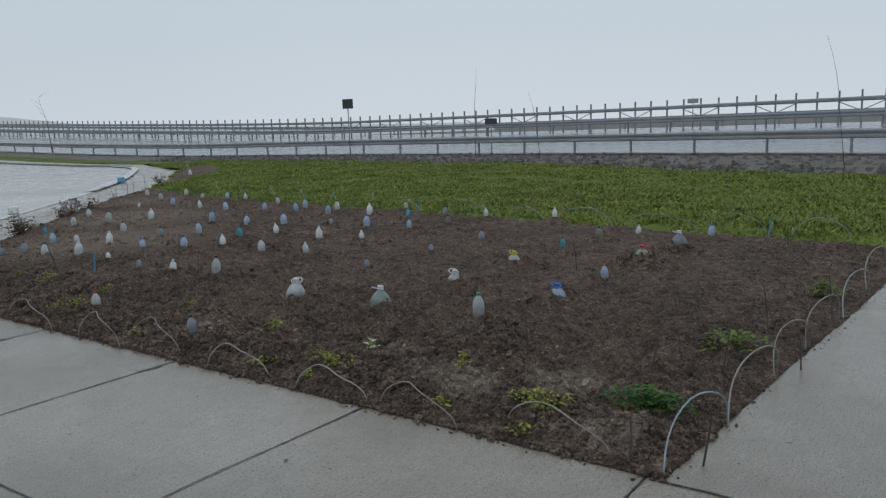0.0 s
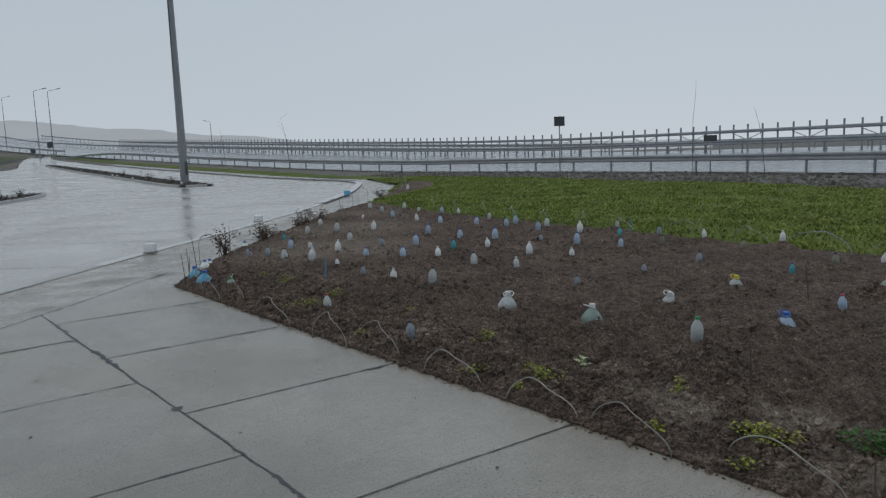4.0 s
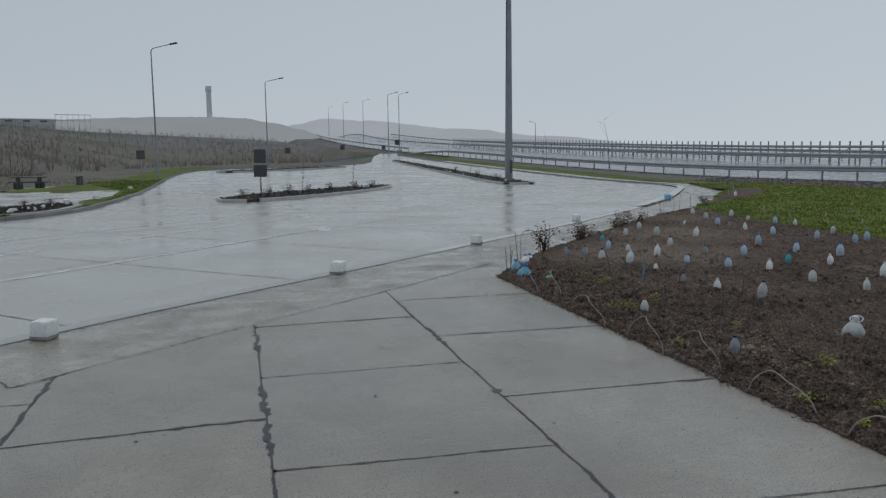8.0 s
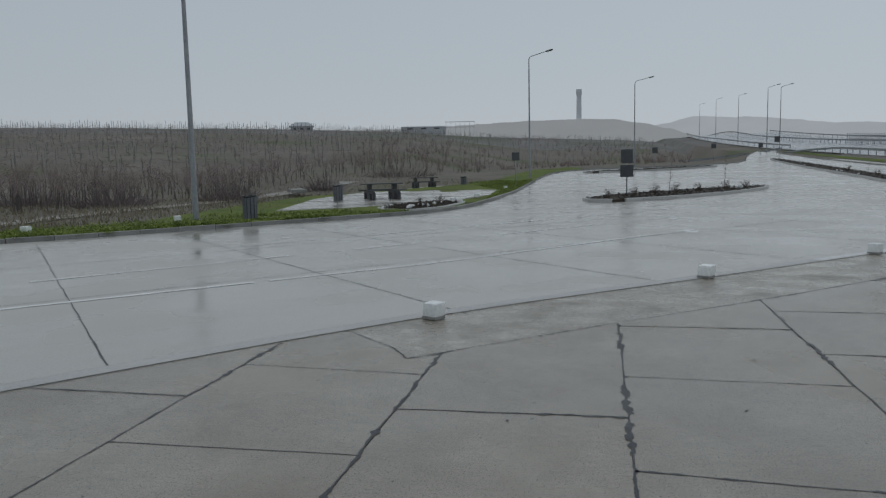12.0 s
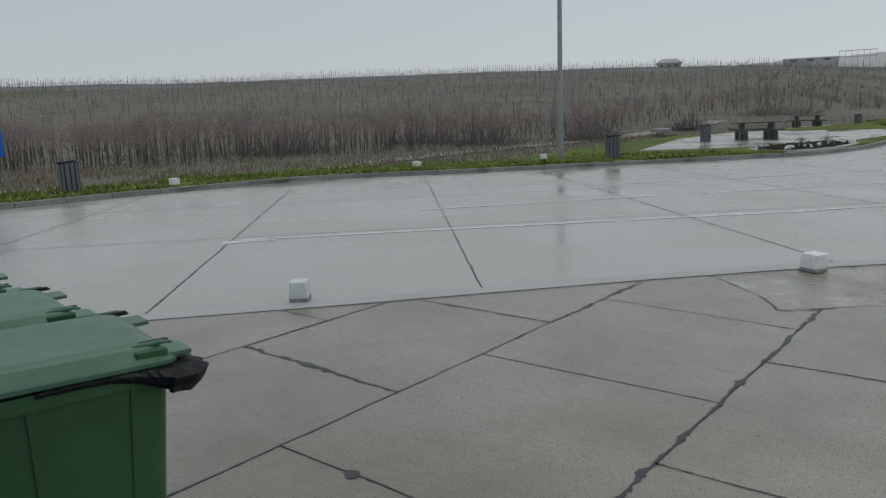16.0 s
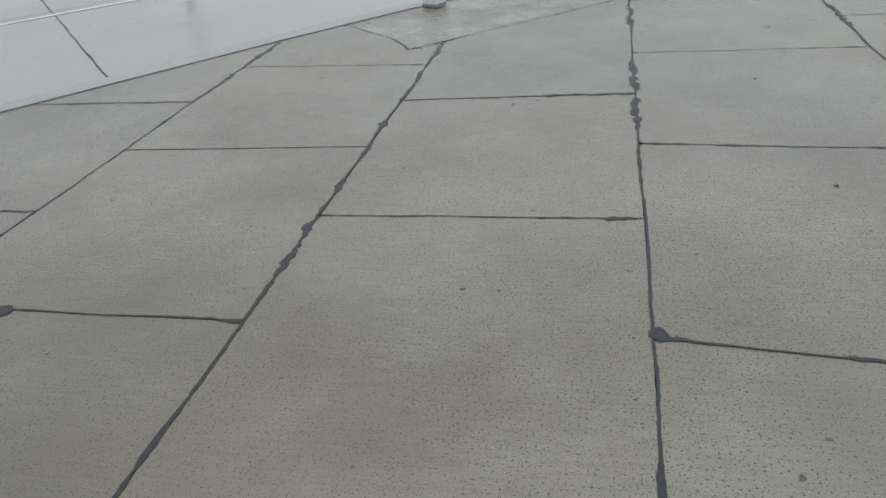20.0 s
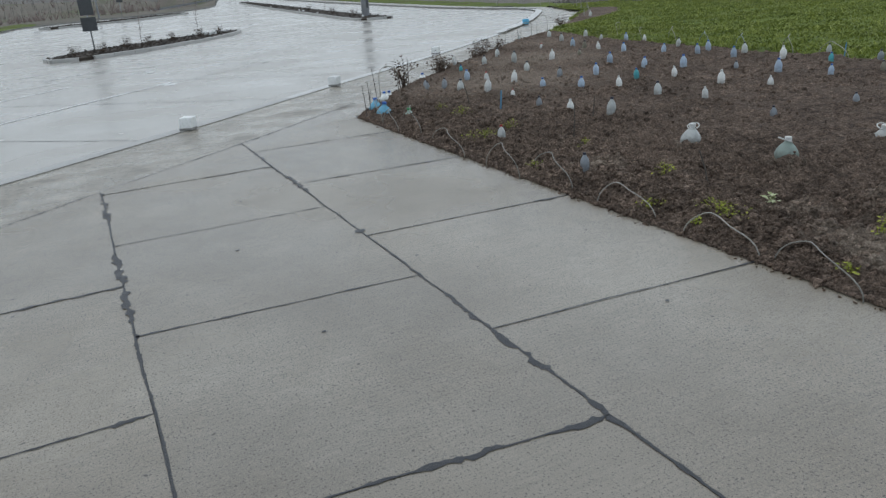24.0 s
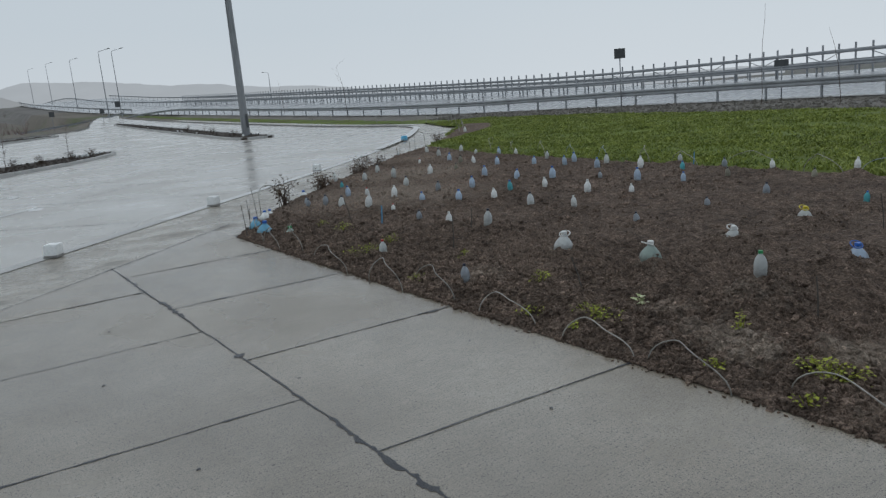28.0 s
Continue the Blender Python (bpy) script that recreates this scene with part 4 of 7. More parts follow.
def vert(ix, iy, st):
    key = (ix, iy)
    if key not in ids:
        x, y = ix * st, iy * st
        ids[key] = len(verts)
        verts.append((x, y, soil_z(x, y)))
    return ids[key]


ST = 0.075
fine_cells = []
for iy in range(int(3.0 / ST), int(23.2 / ST)):
    for ix in range(int(-29.8 / ST), int(-0.4 / ST)):
        if inside(BED, (ix + 0.5) * ST, (iy + 0.5) * ST):
            if iy * ST < 5.4 and ix * ST > -7.5 and edge_gap(BED, (ix + 0.5) * ST, (iy + 0.5) * ST) > 0.12:
                fine_cells.append((ix, iy))
                continue
            faces.append((vert(ix, iy, ST), vert(ix + 1, iy, ST), vert(ix + 1, iy + 1, ST), vert(ix, iy + 1, ST)))
uses = [0] * len(verts)
for face in faces:
    for i in face:
        uses[i] += 1
fine_set = set(fine_cells)
for ix, iy in fine_cells:
    for corner in ((ix, iy), (ix + 1, iy), (ix + 1, iy + 1), (ix, iy + 1)):
        if corner in ids:
            uses[ids[corner]] += 1
for i, (x, y, z) in enumerate(verts):
    if uses[i] < 4 and x > -25 and edge_gap(BED, x, y) < 0.11:
        best = None
        for (x0, y0), (x1, y1) in zip(BED, BED[1:] + BED[:1]):
            dx, dy = x1 - x0, y1 - y0
            q = max(0.0, min(1.0, ((x - x0) * dx + (y - y0) * dy) / (dx * dx + dy * dy)))
            gap = math.hypot(x - x0 - q * dx, y - y0 - q * dy)
            if best is None or gap < best[0]:
                best = (gap, x0 + q * dx, y0 + q * dy)
        verts[i] = (best[1] + 0.018 * noise.noise((x * 7, y * 7, 3)), best[2] + 0.018 * noise.noise((x * 7, y * 7, 8)), 0.005)
# the part nearest the path is crumbled more finely
fine_ids = {}


def fine_vert(jx, jy):
    if (jx, jy) not in fine_ids:
        fine_ids[(jx, jy)] = len(verts)
        z = soil_z(jx * ST / 3, jy * ST / 3)
        ix, iy = jx // 3, jy // 3
        if jx % 3 and not jy % 3 and not ((ix, iy) in fine_set and (ix, iy - 1) in fine_set):
            z = soil_z(ix * ST, iy * ST) * (1 - jx % 3 / 3) + soil_z(ix * ST + ST, iy * ST) * (jx % 3) / 3
        elif jy % 3 and not jx % 3 and not ((ix, iy) in fine_set and (ix - 1, iy) in fine_set):
            z = soil_z(ix * ST, iy * ST) * (1 - jy % 3 / 3) + soil_z(ix * ST, iy * ST + ST) * (jy % 3) / 3
        verts.append((jx * ST / 3, jy * ST / 3, z))
    return fine_ids[(jx, jy)]


for ix, iy in fine_cells:
    for a in range(3):
        for b in range(3):
            jx, jy = 3 * ix + a, 3 * iy + b
            faces.append((fine_vert(jx, jy), fine_vert(jx + 1, jy), fine_vert(jx + 1, jy + 1), fine_vert(jx, jy + 1)))
me = bpy.data.meshes.new("garden_bed")
me.from_pydata(verts, [], faces)
me.materials.append(SOIL)
smooth(tagged(new("garden_bed", me), "freshly dug dark brown vegetable bed with small mounds", "soil", kind="structure"))


def lump_mesh(places, jitter=0.5):
    """Many small irregular lumps in one mesh: x, y, z, size."""
    t = (1 + 5 ** 0.5) / 2
    ico = np.array([(-1, t, 0), (1, t, 0), (-1, -t, 0), (1, -t, 0), (0, -1, t), (0, 1, t), (0, -1, -t), (0, 1, -t), (t, 0, -1), (t, 0, 1), (-t, 0, -1), (-t, 0, 1)]) / 1.9
    tri = np.array([(0, 11, 5), (0, 5, 1), (0, 1, 7), (0, 7, 10), (0, 10, 11), (1, 5, 9), (5, 11, 4), (11, 10, 2), (10, 7, 6), (7, 1, 8), (3, 9, 4), (3, 4, 2), (3, 2, 6), (3, 6, 8), (3, 8, 9),
                    (4, 9, 5), (2, 4, 11), (6, 2, 10), (8, 6, 7), (9, 8, 1)])
    rng = np.random.default_rng(5)
    vs = np.concatenate([np.array([x, y, z]) + ico * s * rng.uniform(0.6, 1.3, 3) * (1 + jitter * rng.uniform(-1, 1, (12, 1))) for x, y, z, s in places])
    fs = np.concatenate([tri + 12 * k for k in range(len(places))])
    m = bpy.data.meshes.new("lumps")
    m.from_pydata(vs.tolist(), [], fs.tolist())
    return m


clods = []
while len(clods) < 46000:
    k = random.random()
    if k < 0.58:
        x, y = random.uniform(-10.5, -0.7), 3.05 + abs(random.gauss(0, 0.75))
    elif k < 0.70:
        x, y = -0.5 - abs(random.gauss(0, 0.6)), random.uniform(3.1, 10)
    else:
        x, y = random.uniform(-18, -0.7), random.uniform(3.2, 12.5)
    if inside(BED, x, y) or (random.random() < 0.08 and edge_gap(BED, x, y) < 0.06 and (y < 3.4 or x > -1)):
        if k >= 0.70 and x < -7 and random.random() < 0.6:
            continue
        coarse = 0.0042 if y < 4.6 and x > -9.5 else 0.0034
        s = min(0.026, 0.003 + random.expovariate(1 / coarse))
        if y < 4.4 and x > -8 and random.random() < 0.05:
            s = random.uniform(0.014, 0.036)
        clods.append((x, y, (soil_z(x, y) if inside(BED, x, y) else 0.002) - 0.25 * s, s))
# coarse clods along the path, round the crusts and on the mounds
while len(clods) < 52000:
    x, y = random.uniform(-8.5, -0.9), 3.12 + abs(random.gauss(0, 0.42))
    if inside(BED, x, y) and noise.noise((x * 1.7, y * 1.7, 12)) > random.uniform(-0.5, 0.5):
        s = 0.010 + min(0.026, random.expovariate(1 / 0.007))
        clods.append((x, y, soil_z(x, y) - 0.1 * s, s))
for _ in range(11000):
    x, y = random.uniform(-20, -6), random.uniform(3.6, 13.5)
    if inside(BED, x, y) and noise.noise((x * 0.9, y * 0.9, 15)) > random.uniform(-0.7, 0.4):
        s = 0.012 + min(0.03, random.expovariate(1 / 0.009))
        clods.append((x, y, soil_z(x, y) - 0.1 * s, s))
for mx, my, h, r in MOUNDS:
    if my < 9 and mx > -9:
        for _ in range(int(900 * r * r * (3 if h > 0.15 else 1))):
            x, y = mx + random.gauss(0, 0.5 * r), my + random.gauss(0, 0.5 * r)
            if inside(BED, x, y) and math.hypot(x - mx, y - my) > 0.06:
                s = random.uniform(0.006, 0.02 if h < 0.15 else 0.032)
                clods.append((x, y, soil_z(x, y) - 0.1 * s, s))
me = lump_mesh(clods, 0.35)
me.materials.append(CLOD)
tagged(new("soil_clods", me), "loose dark clods of damp earth", "soil", kind="stuff")

# ---- motorway on its low bank ----
def strip_mesh(name, y0, y1, rows, mat, label, cat, lift=0.0, x0=60.0, x1=-400.0):
    bm = bmesh.new()
    xs_, x, st = [], x0, 5.0
    while x > x1:
        xs_.append(x)
        st = 5.0 if x > -250 else 15.0
        x -= st
    prev = None
    for x in xs_:
        line = [bm.verts.new((x, y0 + (y1 - y0) * k / rows + bend(x), road_z(x, y0 + (y1 - y0) * k / rows) + lift)) for k in range(rows + 1)]
        if prev:
            for k in range(rows):
                bm.faces.new((prev[k], prev[k + 1], line[k + 1], line[k]))
        prev = line
    bmesh.ops.recalc_face_normals(bm, faces=bm.faces)
    return tagged(part(name, bm, mat), label, cat, kind="structure")


strip_mesh("road", 34.6, 65.0, 10, ROAD, "pale wet motorway carriageways", "road")
TURF_TOP = [(30.0, 16.0), (0.0, 20.3), (-5.0, 21.8), (-12.0, 25.2), (-25.0, 28.4), (-40.0, 30.8), (-60.0, 32.2), (-140.0, 33.2)]


def turf_top(x):
    """Where the turf ends below the motorway."""
    for (x0, y0), (x1, y1) in zip(TURF_TOP, TURF_TOP[1:]):
        if x1 <= x <= x0:
            return y0 + (y1 - y0) * (x - x0) / (x1 - x0)
    return 33.2


bm = bmesh.new()
prev = None
for k in range(120):
    x = 30.0 - 1.2 * k
    y0, y1 = turf_top(x) - 1.5, 34.6 + bend(x)
    row = [bm.verts.new((x, y0 + (y1 - y0) * q / 8, rise(x) - 0.06 + 0.20 * sstep(0.0, 1.0, q / 6) + 0.05 * noise.noise((x * 0.9, q * 1.7, 3)) * (q < 7))) for q in range(9)]
    if prev:
        for q in range(8):
            bm.faces.new((prev[q], prev[q + 1], row[q + 1], row[q]))
    prev = row
bmesh.ops.recalc_face_normals(bm, faces=bm.faces)
smooth(tagged(part("road_shoulder", bm, GRAVEL), "gravel shoulder below the motorway rail", "road", kind="structure"))

E_W = [(0.0, -0.155), (0.04, -0.12), (0.04, -0.06), (0.0, -0.02), (0.0, 0.02), (0.04, 0.06), (0.04, 0.12), (0.0, 0.155)]


def guardrail(name, path, label, gap=2.6, high=0.95, beam=0.155, cap_rail=False):
    """A steel rail on posts. path: 3D ground points."""
    pts = spline(path, 0.667)
    root = thing(name, Matrix.Translation(pts[0]), label, "guardrail")
    inv = Matrix.Translation(-pts[0])
    bm = bmesh.new()
    prev = None
    for i, p in enumerate(pts):
        d = pts[min(i + 1, len(pts) - 1)] - pts[max(i - 1, 0)]
        n = Vector((d.y, -d.x, 0)).normalized()
        ring = [bm.verts.new(p - pts[0] + n * (-(0.06 + o) if d.x < 0 else 0.06 + o) + Vector((0, 0, high - 0.155 + h * beam / 0.155))) for o, h in E_W + [(o - 0.006, h) for o, h in reversed(E_W)]]
        if prev:
            for k in range(len(ring)):
                q = (k + 1) % len(ring)
                bm.faces.new((prev[k], prev[q], ring[q], ring[k]))
        prev = ring
    bmesh.ops.recalc_face_normals(bm, faces=bm.faces)
    part("beam", bm, ZINC, root)
    bm = bmesh.new()
    for sx, sy, cx in ((0.006, 0.10, 0), (0.06, 0.006, 0.03)):
        box(bm, cx * 0, (0.05 if sx > 0.01 else 0), high / 2, sx, sy, high + 0.04)
    box(bm, 0, -0.05, high / 2, 0.06, 0.006, high + 0.04)
    me = None
    run = gap
    for a, b in zip(pts, pts[1:]):
        run += (b - a).length
        if run >= gap:
            run = 0
            if me is None:
                ob = part("post", bm, ZINC, root)
                me = ob.data
            else:
                ob = new("post", me)
                ob.parent = root
            ob.location = a - pts[0]
            ob.rotation_euler = (0, 0, math.atan2((b - a).y, (b - a).x))
    return root


def along(y, xs_, dz=0.0):
    return [(x, y + bend(x), road_z(x, y) + dz) for x in xs_]


R_X = [22, 14, 7, 0, -7, -14, -21, -28, -36, -45, -60, -80, -100, -120]
guardrail("guardrail", along(34.0, R_X[:-2]) + [(-112, 34.0, 2.25), (-123, 33.6, 2.4), (-131, 32.3, 2.25), (-135, 29.5, 1.8), (-136.5, 26.0, 1.3)], "galvanised steel guardrail on the near edge of the motorway", high=0.86)
guardrail("guardrail", along(48.0, R_X + [-150, -190, -240, -300, -380]), "galvanised median guardrail between the carriageways", gap=2.6, high=0.84)
guardrail("guardrail", along(63.5, R_X + [-150, -190, -240, -300]), "distant guardrail on the far edge of the motorway", gap=4.0, high=0.95)
guardrail("guardrail", [(-147, 33.0, 2.9), (-141, 27.0, 2.1), (-134, 20.0, 1.4), (-128, 13.0, 0.8)], "guardrail curving down beside the exit lane", gap=4.0, high=0.9)
guardrail("guardrail", [(-146, 34.3, 3.4), (-180, 34.2, 4.9), (-220, 34.1, 6.9), (-262, 34.0, 9.0), (-320, 36.0, 12.2)], "guardrail along the exit lane climbing the hill", gap=6.0, high=0.9)


def parapet():
    """The tall barrier: closely set posts, two rails and slanting braces."""
    root = thing("barrier", Matrix.Translation((0, 51.0, 0)), "tall galvanised barrier of close posts, rails and diagonal braces", "barrier")
    bm = bmesh.new()
    box(bm, 0, 0, 0.95, 0.09, 0.10, 1.90)
    box(bm, 0, 0, 1.905, 0.10, 0.12, 0.03)
    x, me = 24.0, None
    gap = 1.12
    n = 0
    while x > -170:
        if me is None:
            ob = part("post", bm, ZINC, root)
            me = ob.data
        else:
            ob = new("post", me)
            ob.parent = root
        ob.location = (x, bend(x), road_z(x, 51.0))
        x -= gap
        n += 1
    for name, h, hh in (("top_rail", 1.44, 0.23), ("lower_rail", 0.78, 0.11)):
        bm = bmesh.new()
        prev = None
        for x in range(24, -171, -3):
            z = road_z(x, 51.0)
            ring = [bm.verts.new((x, o + bend(x), z + h + k)) for o, k in ((-0.07, -hh / 2), (-0.13, -hh / 4), (-0.13, hh / 4), (-0.07, hh / 2), (-0.05, hh / 2), (-0.05, -hh / 2))]
            if prev:
                for k in range(6):
                    bm.faces.new((prev[k], prev[(k + 1) % 6], ring[(k + 1) % 6], ring[k]))
            prev = ring
        bmesh.ops.recalc_face_normals(bm, faces=bm.faces)
        part(name, bm, ZINC, root)
    bm = bmesh.new()
    gap = 1.12
    tube(bm, [(0, 0, 0), (-gap, 0, 0.5)], 0.028, 5)
    me = None
    x, k = 24.0 - gap, 0
    while x > -60:
        if me is None:
            ob = part("brace", bm, ZINC, root)
            me = ob.data
        else:
            ob = new("brace", me)
            ob.parent = root
        flip = k % 2
        ob.location = (x - (gap if flip else 0), bend(x) - 0.06, road_z(x, 51.0) + 0.82)
        ob.scale = (-1 if flip else 1, 1, 1)
        k += 1
        x -= 3 * gap if k % 2 else gap
    return root


parapet()

strip_mesh("road_kerb", 33.75, 34.35, 1, KERB, "grey concrete edge beam under the near rail", "kerb", lift=0.05)
bank = []
rb = random.Random(3)
while len(bank) < 3800:
    x = rb.uniform(-45, 12)
    y = turf_top(x) - 0.3 + (33.9 + bend(x) - turf_top(x)) * rb.random()
    bank.append((x, y, rise(x) + 0.02 + 0.1 * sstep(turf_top(x), 33.0 + bend(x), y), rb.uniform(0.03, 0.13)))
me = lump_mesh(bank)
me.materials.append(GRAVEL)
tagged(new("bank_stones", me), "rough grey stones along the motorway bank", "stones", kind="stuff")

# ---- turf between bed and motorway, and the far verge ----
TURF_POLY = [(-0.5, 8.8)] + [(x, y - 0.45) for x, y in BED[-4:-12:-1]] + [(-21.6, 13.9), (-23.4, 16.2), (-25.6, 18.3), (-28.1, 20.4), (-30.0, 22.2), (-32.2, 23.1), (-36.2, 25.2), (-40.0, 26.9), (-46.0, 27.9), (-62.0, 28.8), (-100.0, 30.0), (-140.0, 31.5)] + TURF_TOP[::-1] + [(30.0, 8.8)]
BARE_POLY = [(-22.9, 16.0), (-23.2, 17.2), (-24.5, 19.0), (-26.8, 21.6), (-29.6, 24.0), (-32.0, 24.7), (-32.4, 23.9), (-30.0, 22.6), (-28.0, 20.6), (-25.6, 18.6), (-23.6, 16.4)]


def turf_z(x, y):
    d = edge_gap(TURF_POLY, x, y) if x > -45 else 1.0
    z = -0.045 + 0.115 * (1.0 if y > 18 and x > -40 else sstep(0, 1.3, d)) + 0.06 * noise.noise((x * 0.25, y * 0.25, 6)) + 0.02 * noise.noise((x * 1.7, y * 1.7, 6))
    return max(z, land(x, y) + 0.03) if y > 25 or x < -27 else z


def sheet(name, poly, step, zf, mat, label, cat, x0, x1, y0, y1):
    vs, fs, seen = [], [], {}

    def at(ix, iy):
        if (ix, iy) not in seen:
            seen[(ix, iy)] = len(vs)
            vs.append((ix * step, iy * step, zf(ix * step, iy * step)))
        return seen[(ix, iy)]

    for iy in range(int(y0 / step), int(y1 / step) + 1):
        for ix in range(int(x0 / step), int(x1 / step) + 1):
            if inside(poly, (ix + 0.5) * step, (iy + 0.5) * step):
                fs.append((at(ix, iy), at(ix + 1, iy), at(ix + 1, iy + 1), at(ix, iy + 1)))
    m = bpy.data.meshes.new(name)
    m.from_pydata(vs, [], fs)
    m.materials.append(mat)
    return smooth(tagged(new(name, m), label, cat, kind="structure"))


sheet("bare_earth", BARE_POLY, 0.3, lambda x, y: max(turf_z(x, y), 0.0) + 0.025 + 0.02 * noise.noise((x * 3, y * 3, 4)), SOIL, "bare dug earth patch beside the curved path", "soil", -34, -22, 15, 27)
sheet("turf", TURF_POLY, 0.4, turf_z, TURF, "rough wet green turf beside the motorway", "grass", -140, 30, 8, 34)
VERGE_POLY = [(p.x, p.y - 0.1) for p in far_kerb if p.x > -82] + [(-92.0, -2.0), (-84.0, -8.0), (-60.0, -9.5), (-42.0, -18.0), (-32.0, -17.5), (-21.0, -15.8), (-15.5, -18.8), (-11.0, -19.6), (8.0, -22.0)]
sheet("verge", VERGE_POLY, 0.5, lambda x, y: (0.10 if kerb_y(x) - y < 1.4 else -0.12 + 0.22 * sstep(0, 1.6, edge_gap(VERGE_POLY, x, y))) + rise(x) + 0.04 * noise.noise((x * 0.6, y * 0.6, 1)), TURF, "narrow grass verge beyond the far kerb", "grass", -110, 8, -23, 0)


def blade_mesh(name, spots, mat, label, cat, lean=0.5):
    """Grass: tapered bent blades, one mesh. spots: x, y, z, height, width."""
    rng = np.random.default_rng(9)
    n = len(spots)
    s = np.array(spots)
    a = rng.uniform(0, 2 * np.pi, n)
    b = rng.uniform(0, 2 * np.pi, n)
    k = rng.uniform(0.1, lean, n)
    wx, wy = np.cos(a) * s[:, 4], np.sin(a) * s[:, 4]
    lx, ly = np.cos(b) * k * s[:, 3], np.sin(b) * k * s[:, 3]
    base = s[:, :3]
    v = np.zeros((n, 5, 3))
    v[:, 0] = base + np.stack([wx, wy, -0.02 + 0 * wx], 1)
    v[:, 1] = base - np.stack([wx, wy, 0.02 + 0 * wx], 1)
    v[:, 2] = base + np.stack([-wx * 0.7 + lx * 0.35, -wy * 0.7 + ly * 0.35, s[:, 3] * 0.6], 1)
    v[:, 3] = base + np.stack([wx * 0.7 + lx * 0.35, wy * 0.7 + ly * 0.35, s[:, 3] * 0.6], 1)
    v[:, 4] = base + np.stack([lx, ly, s[:, 3]], 1)
    fs = []
    for i in range(n):
        o = 5 * i
        fs += [(o, o + 1, o + 2, o + 3), (o + 3, o + 2, o + 4)]
    m = bpy.data.meshes.new(name)
    m.from_pydata(v.reshape(-1, 3).tolist(), [], fs)
    m.materials.append(mat)
    return tagged(new(name, m), label, cat, kind="stuff")


def leaf_stuff(name, dark, light, rough=0.6, trans=0.25):
    m, nt, p = nodes_of(name)
    geo = nt.nodes.new("ShaderNodeNewGeometry")
    big = noise_node(nt, 1.3, 4, 0.7, geo.outputs["Position"])
    add = nt.nodes.new("ShaderNodeMath")
    add.operation = "MULTIPLY_ADD"
    add.inputs[1].default_value = 0.4
    nt.links.new(geo.outputs["Random Per Island"], add.inputs[0])
    sub = nt.nodes.new("ShaderNodeMath")
    sub.operation = "MULTIPLY"
    sub.inputs[1].default_value = 1.0
    nt.links.new(big.outputs["Fac"], sub.inputs[0])
    nt.links.new(sub.outputs[0], add.inputs[2])
    nt.links.new(ramp_node(nt, add.outputs[0], [(0.32, dark), (0.88, light)]), p.inputs["Base Color"])
    p.inputs["Roughness"].default_value = rough
    p.inputs["Specular IOR Level"].default_value = 0.3
    return m


BLADES = leaf_stuff("wet_grass_blades", (0.045, 0.082, 0.016), (0.32, 0.365, 0.08))
spots = []
while len(spots) < 105000:
    y = 9.5 + 23.5 * random.random() ** 1.3
    x = random.uniform(-38 if y > 16 else -24, 3)
    if not inside(TURF_POLY, x, y) or inside(BARE_POLY, x, y):
        continue
    if y > turf_top(x) - 0.4 * random.random() or edge_gap(TURF_POLY, x, y) < 0.45 + 0.5 * noise.noise((x * 1.5, y * 1.5, 2)) and x > -27 and y < 18:
        continue
    c = noise.noise((x * 0.8, y * 0.8, 11)) + 0.6 * noise.noise((x * 2.6, y * 2.6, 12))
    if c < random.uniform(-0.9, 0.2):
        continue
    h = random.uniform(0.02, 0.055) * (1 + 1.5 * max(0, c))
    spots.append((x, y, turf_z(x, y), h, random.uniform(0.007, 0.015) * (1 + y * 0.03)))
blade_mesh("grass", spots, BLADES, "wet green grass blades in tufts", "grass", 2.3)
VERGE_BLADES = leaf_stuff("lush_verge_grass", (0.04, 0.075, 0.014), (0.27, 0.33, 0.07))
spots = []
while len(spots) < 34000:
    x = random.uniform(-60, 2)
    y = kerb_y(x) - 0.15 - abs(random.gauss(0, 2.0))
    if not inside(VERGE_POLY, x, y) or inside([(-25.2, -6.2), (-27.4, -5.4), (-33.0, -5.2), (-45.0, -5.8), (-57.0, -10.2), (-63.0, -16.4), (-44.0, -15.2), (-26.0, -12.2)], x, y):
        continue
    c = noise.noise((x * 0.7, y * 0.7, 13))
    if c < random.uniform(-0.6, 0.2):
        continue
    spots.append((x, y, rise(x) + 0.09, random.uniform(0.035, 0.09) * (1 + 1.8 * max(0, c)), random.uniform(0.014, 0.028)))
blade_mesh("verge_grass", spots, VERGE_BLADES, "overgrown green grass along the verge", "grass", 2.2)

# ---- lamp posts, mast and signs ----
DARK_STEEL = surface("dull_dark_steel", (0.06, 0.065, 0.07), (0.14, 0.145, 0.15), 14, 2, (0.45, 0.65), 0.1, 60, metal=0.3)
SIGN_BACK = surface("grey_sign_back", (0.05, 0.055, 0.06), (0.10, 0.105, 0.11), 10, 2, (0.4, 0.6), 0.05)
MAST = surface("weathered_zinc_mast", (0.20, 0.21, 0.22), (0.36, 0.37, 0.38), 6, 0.8, (0.4, 0.6), 0.1, 40, metal=0.4, stretch=(1, 1, 0.2))


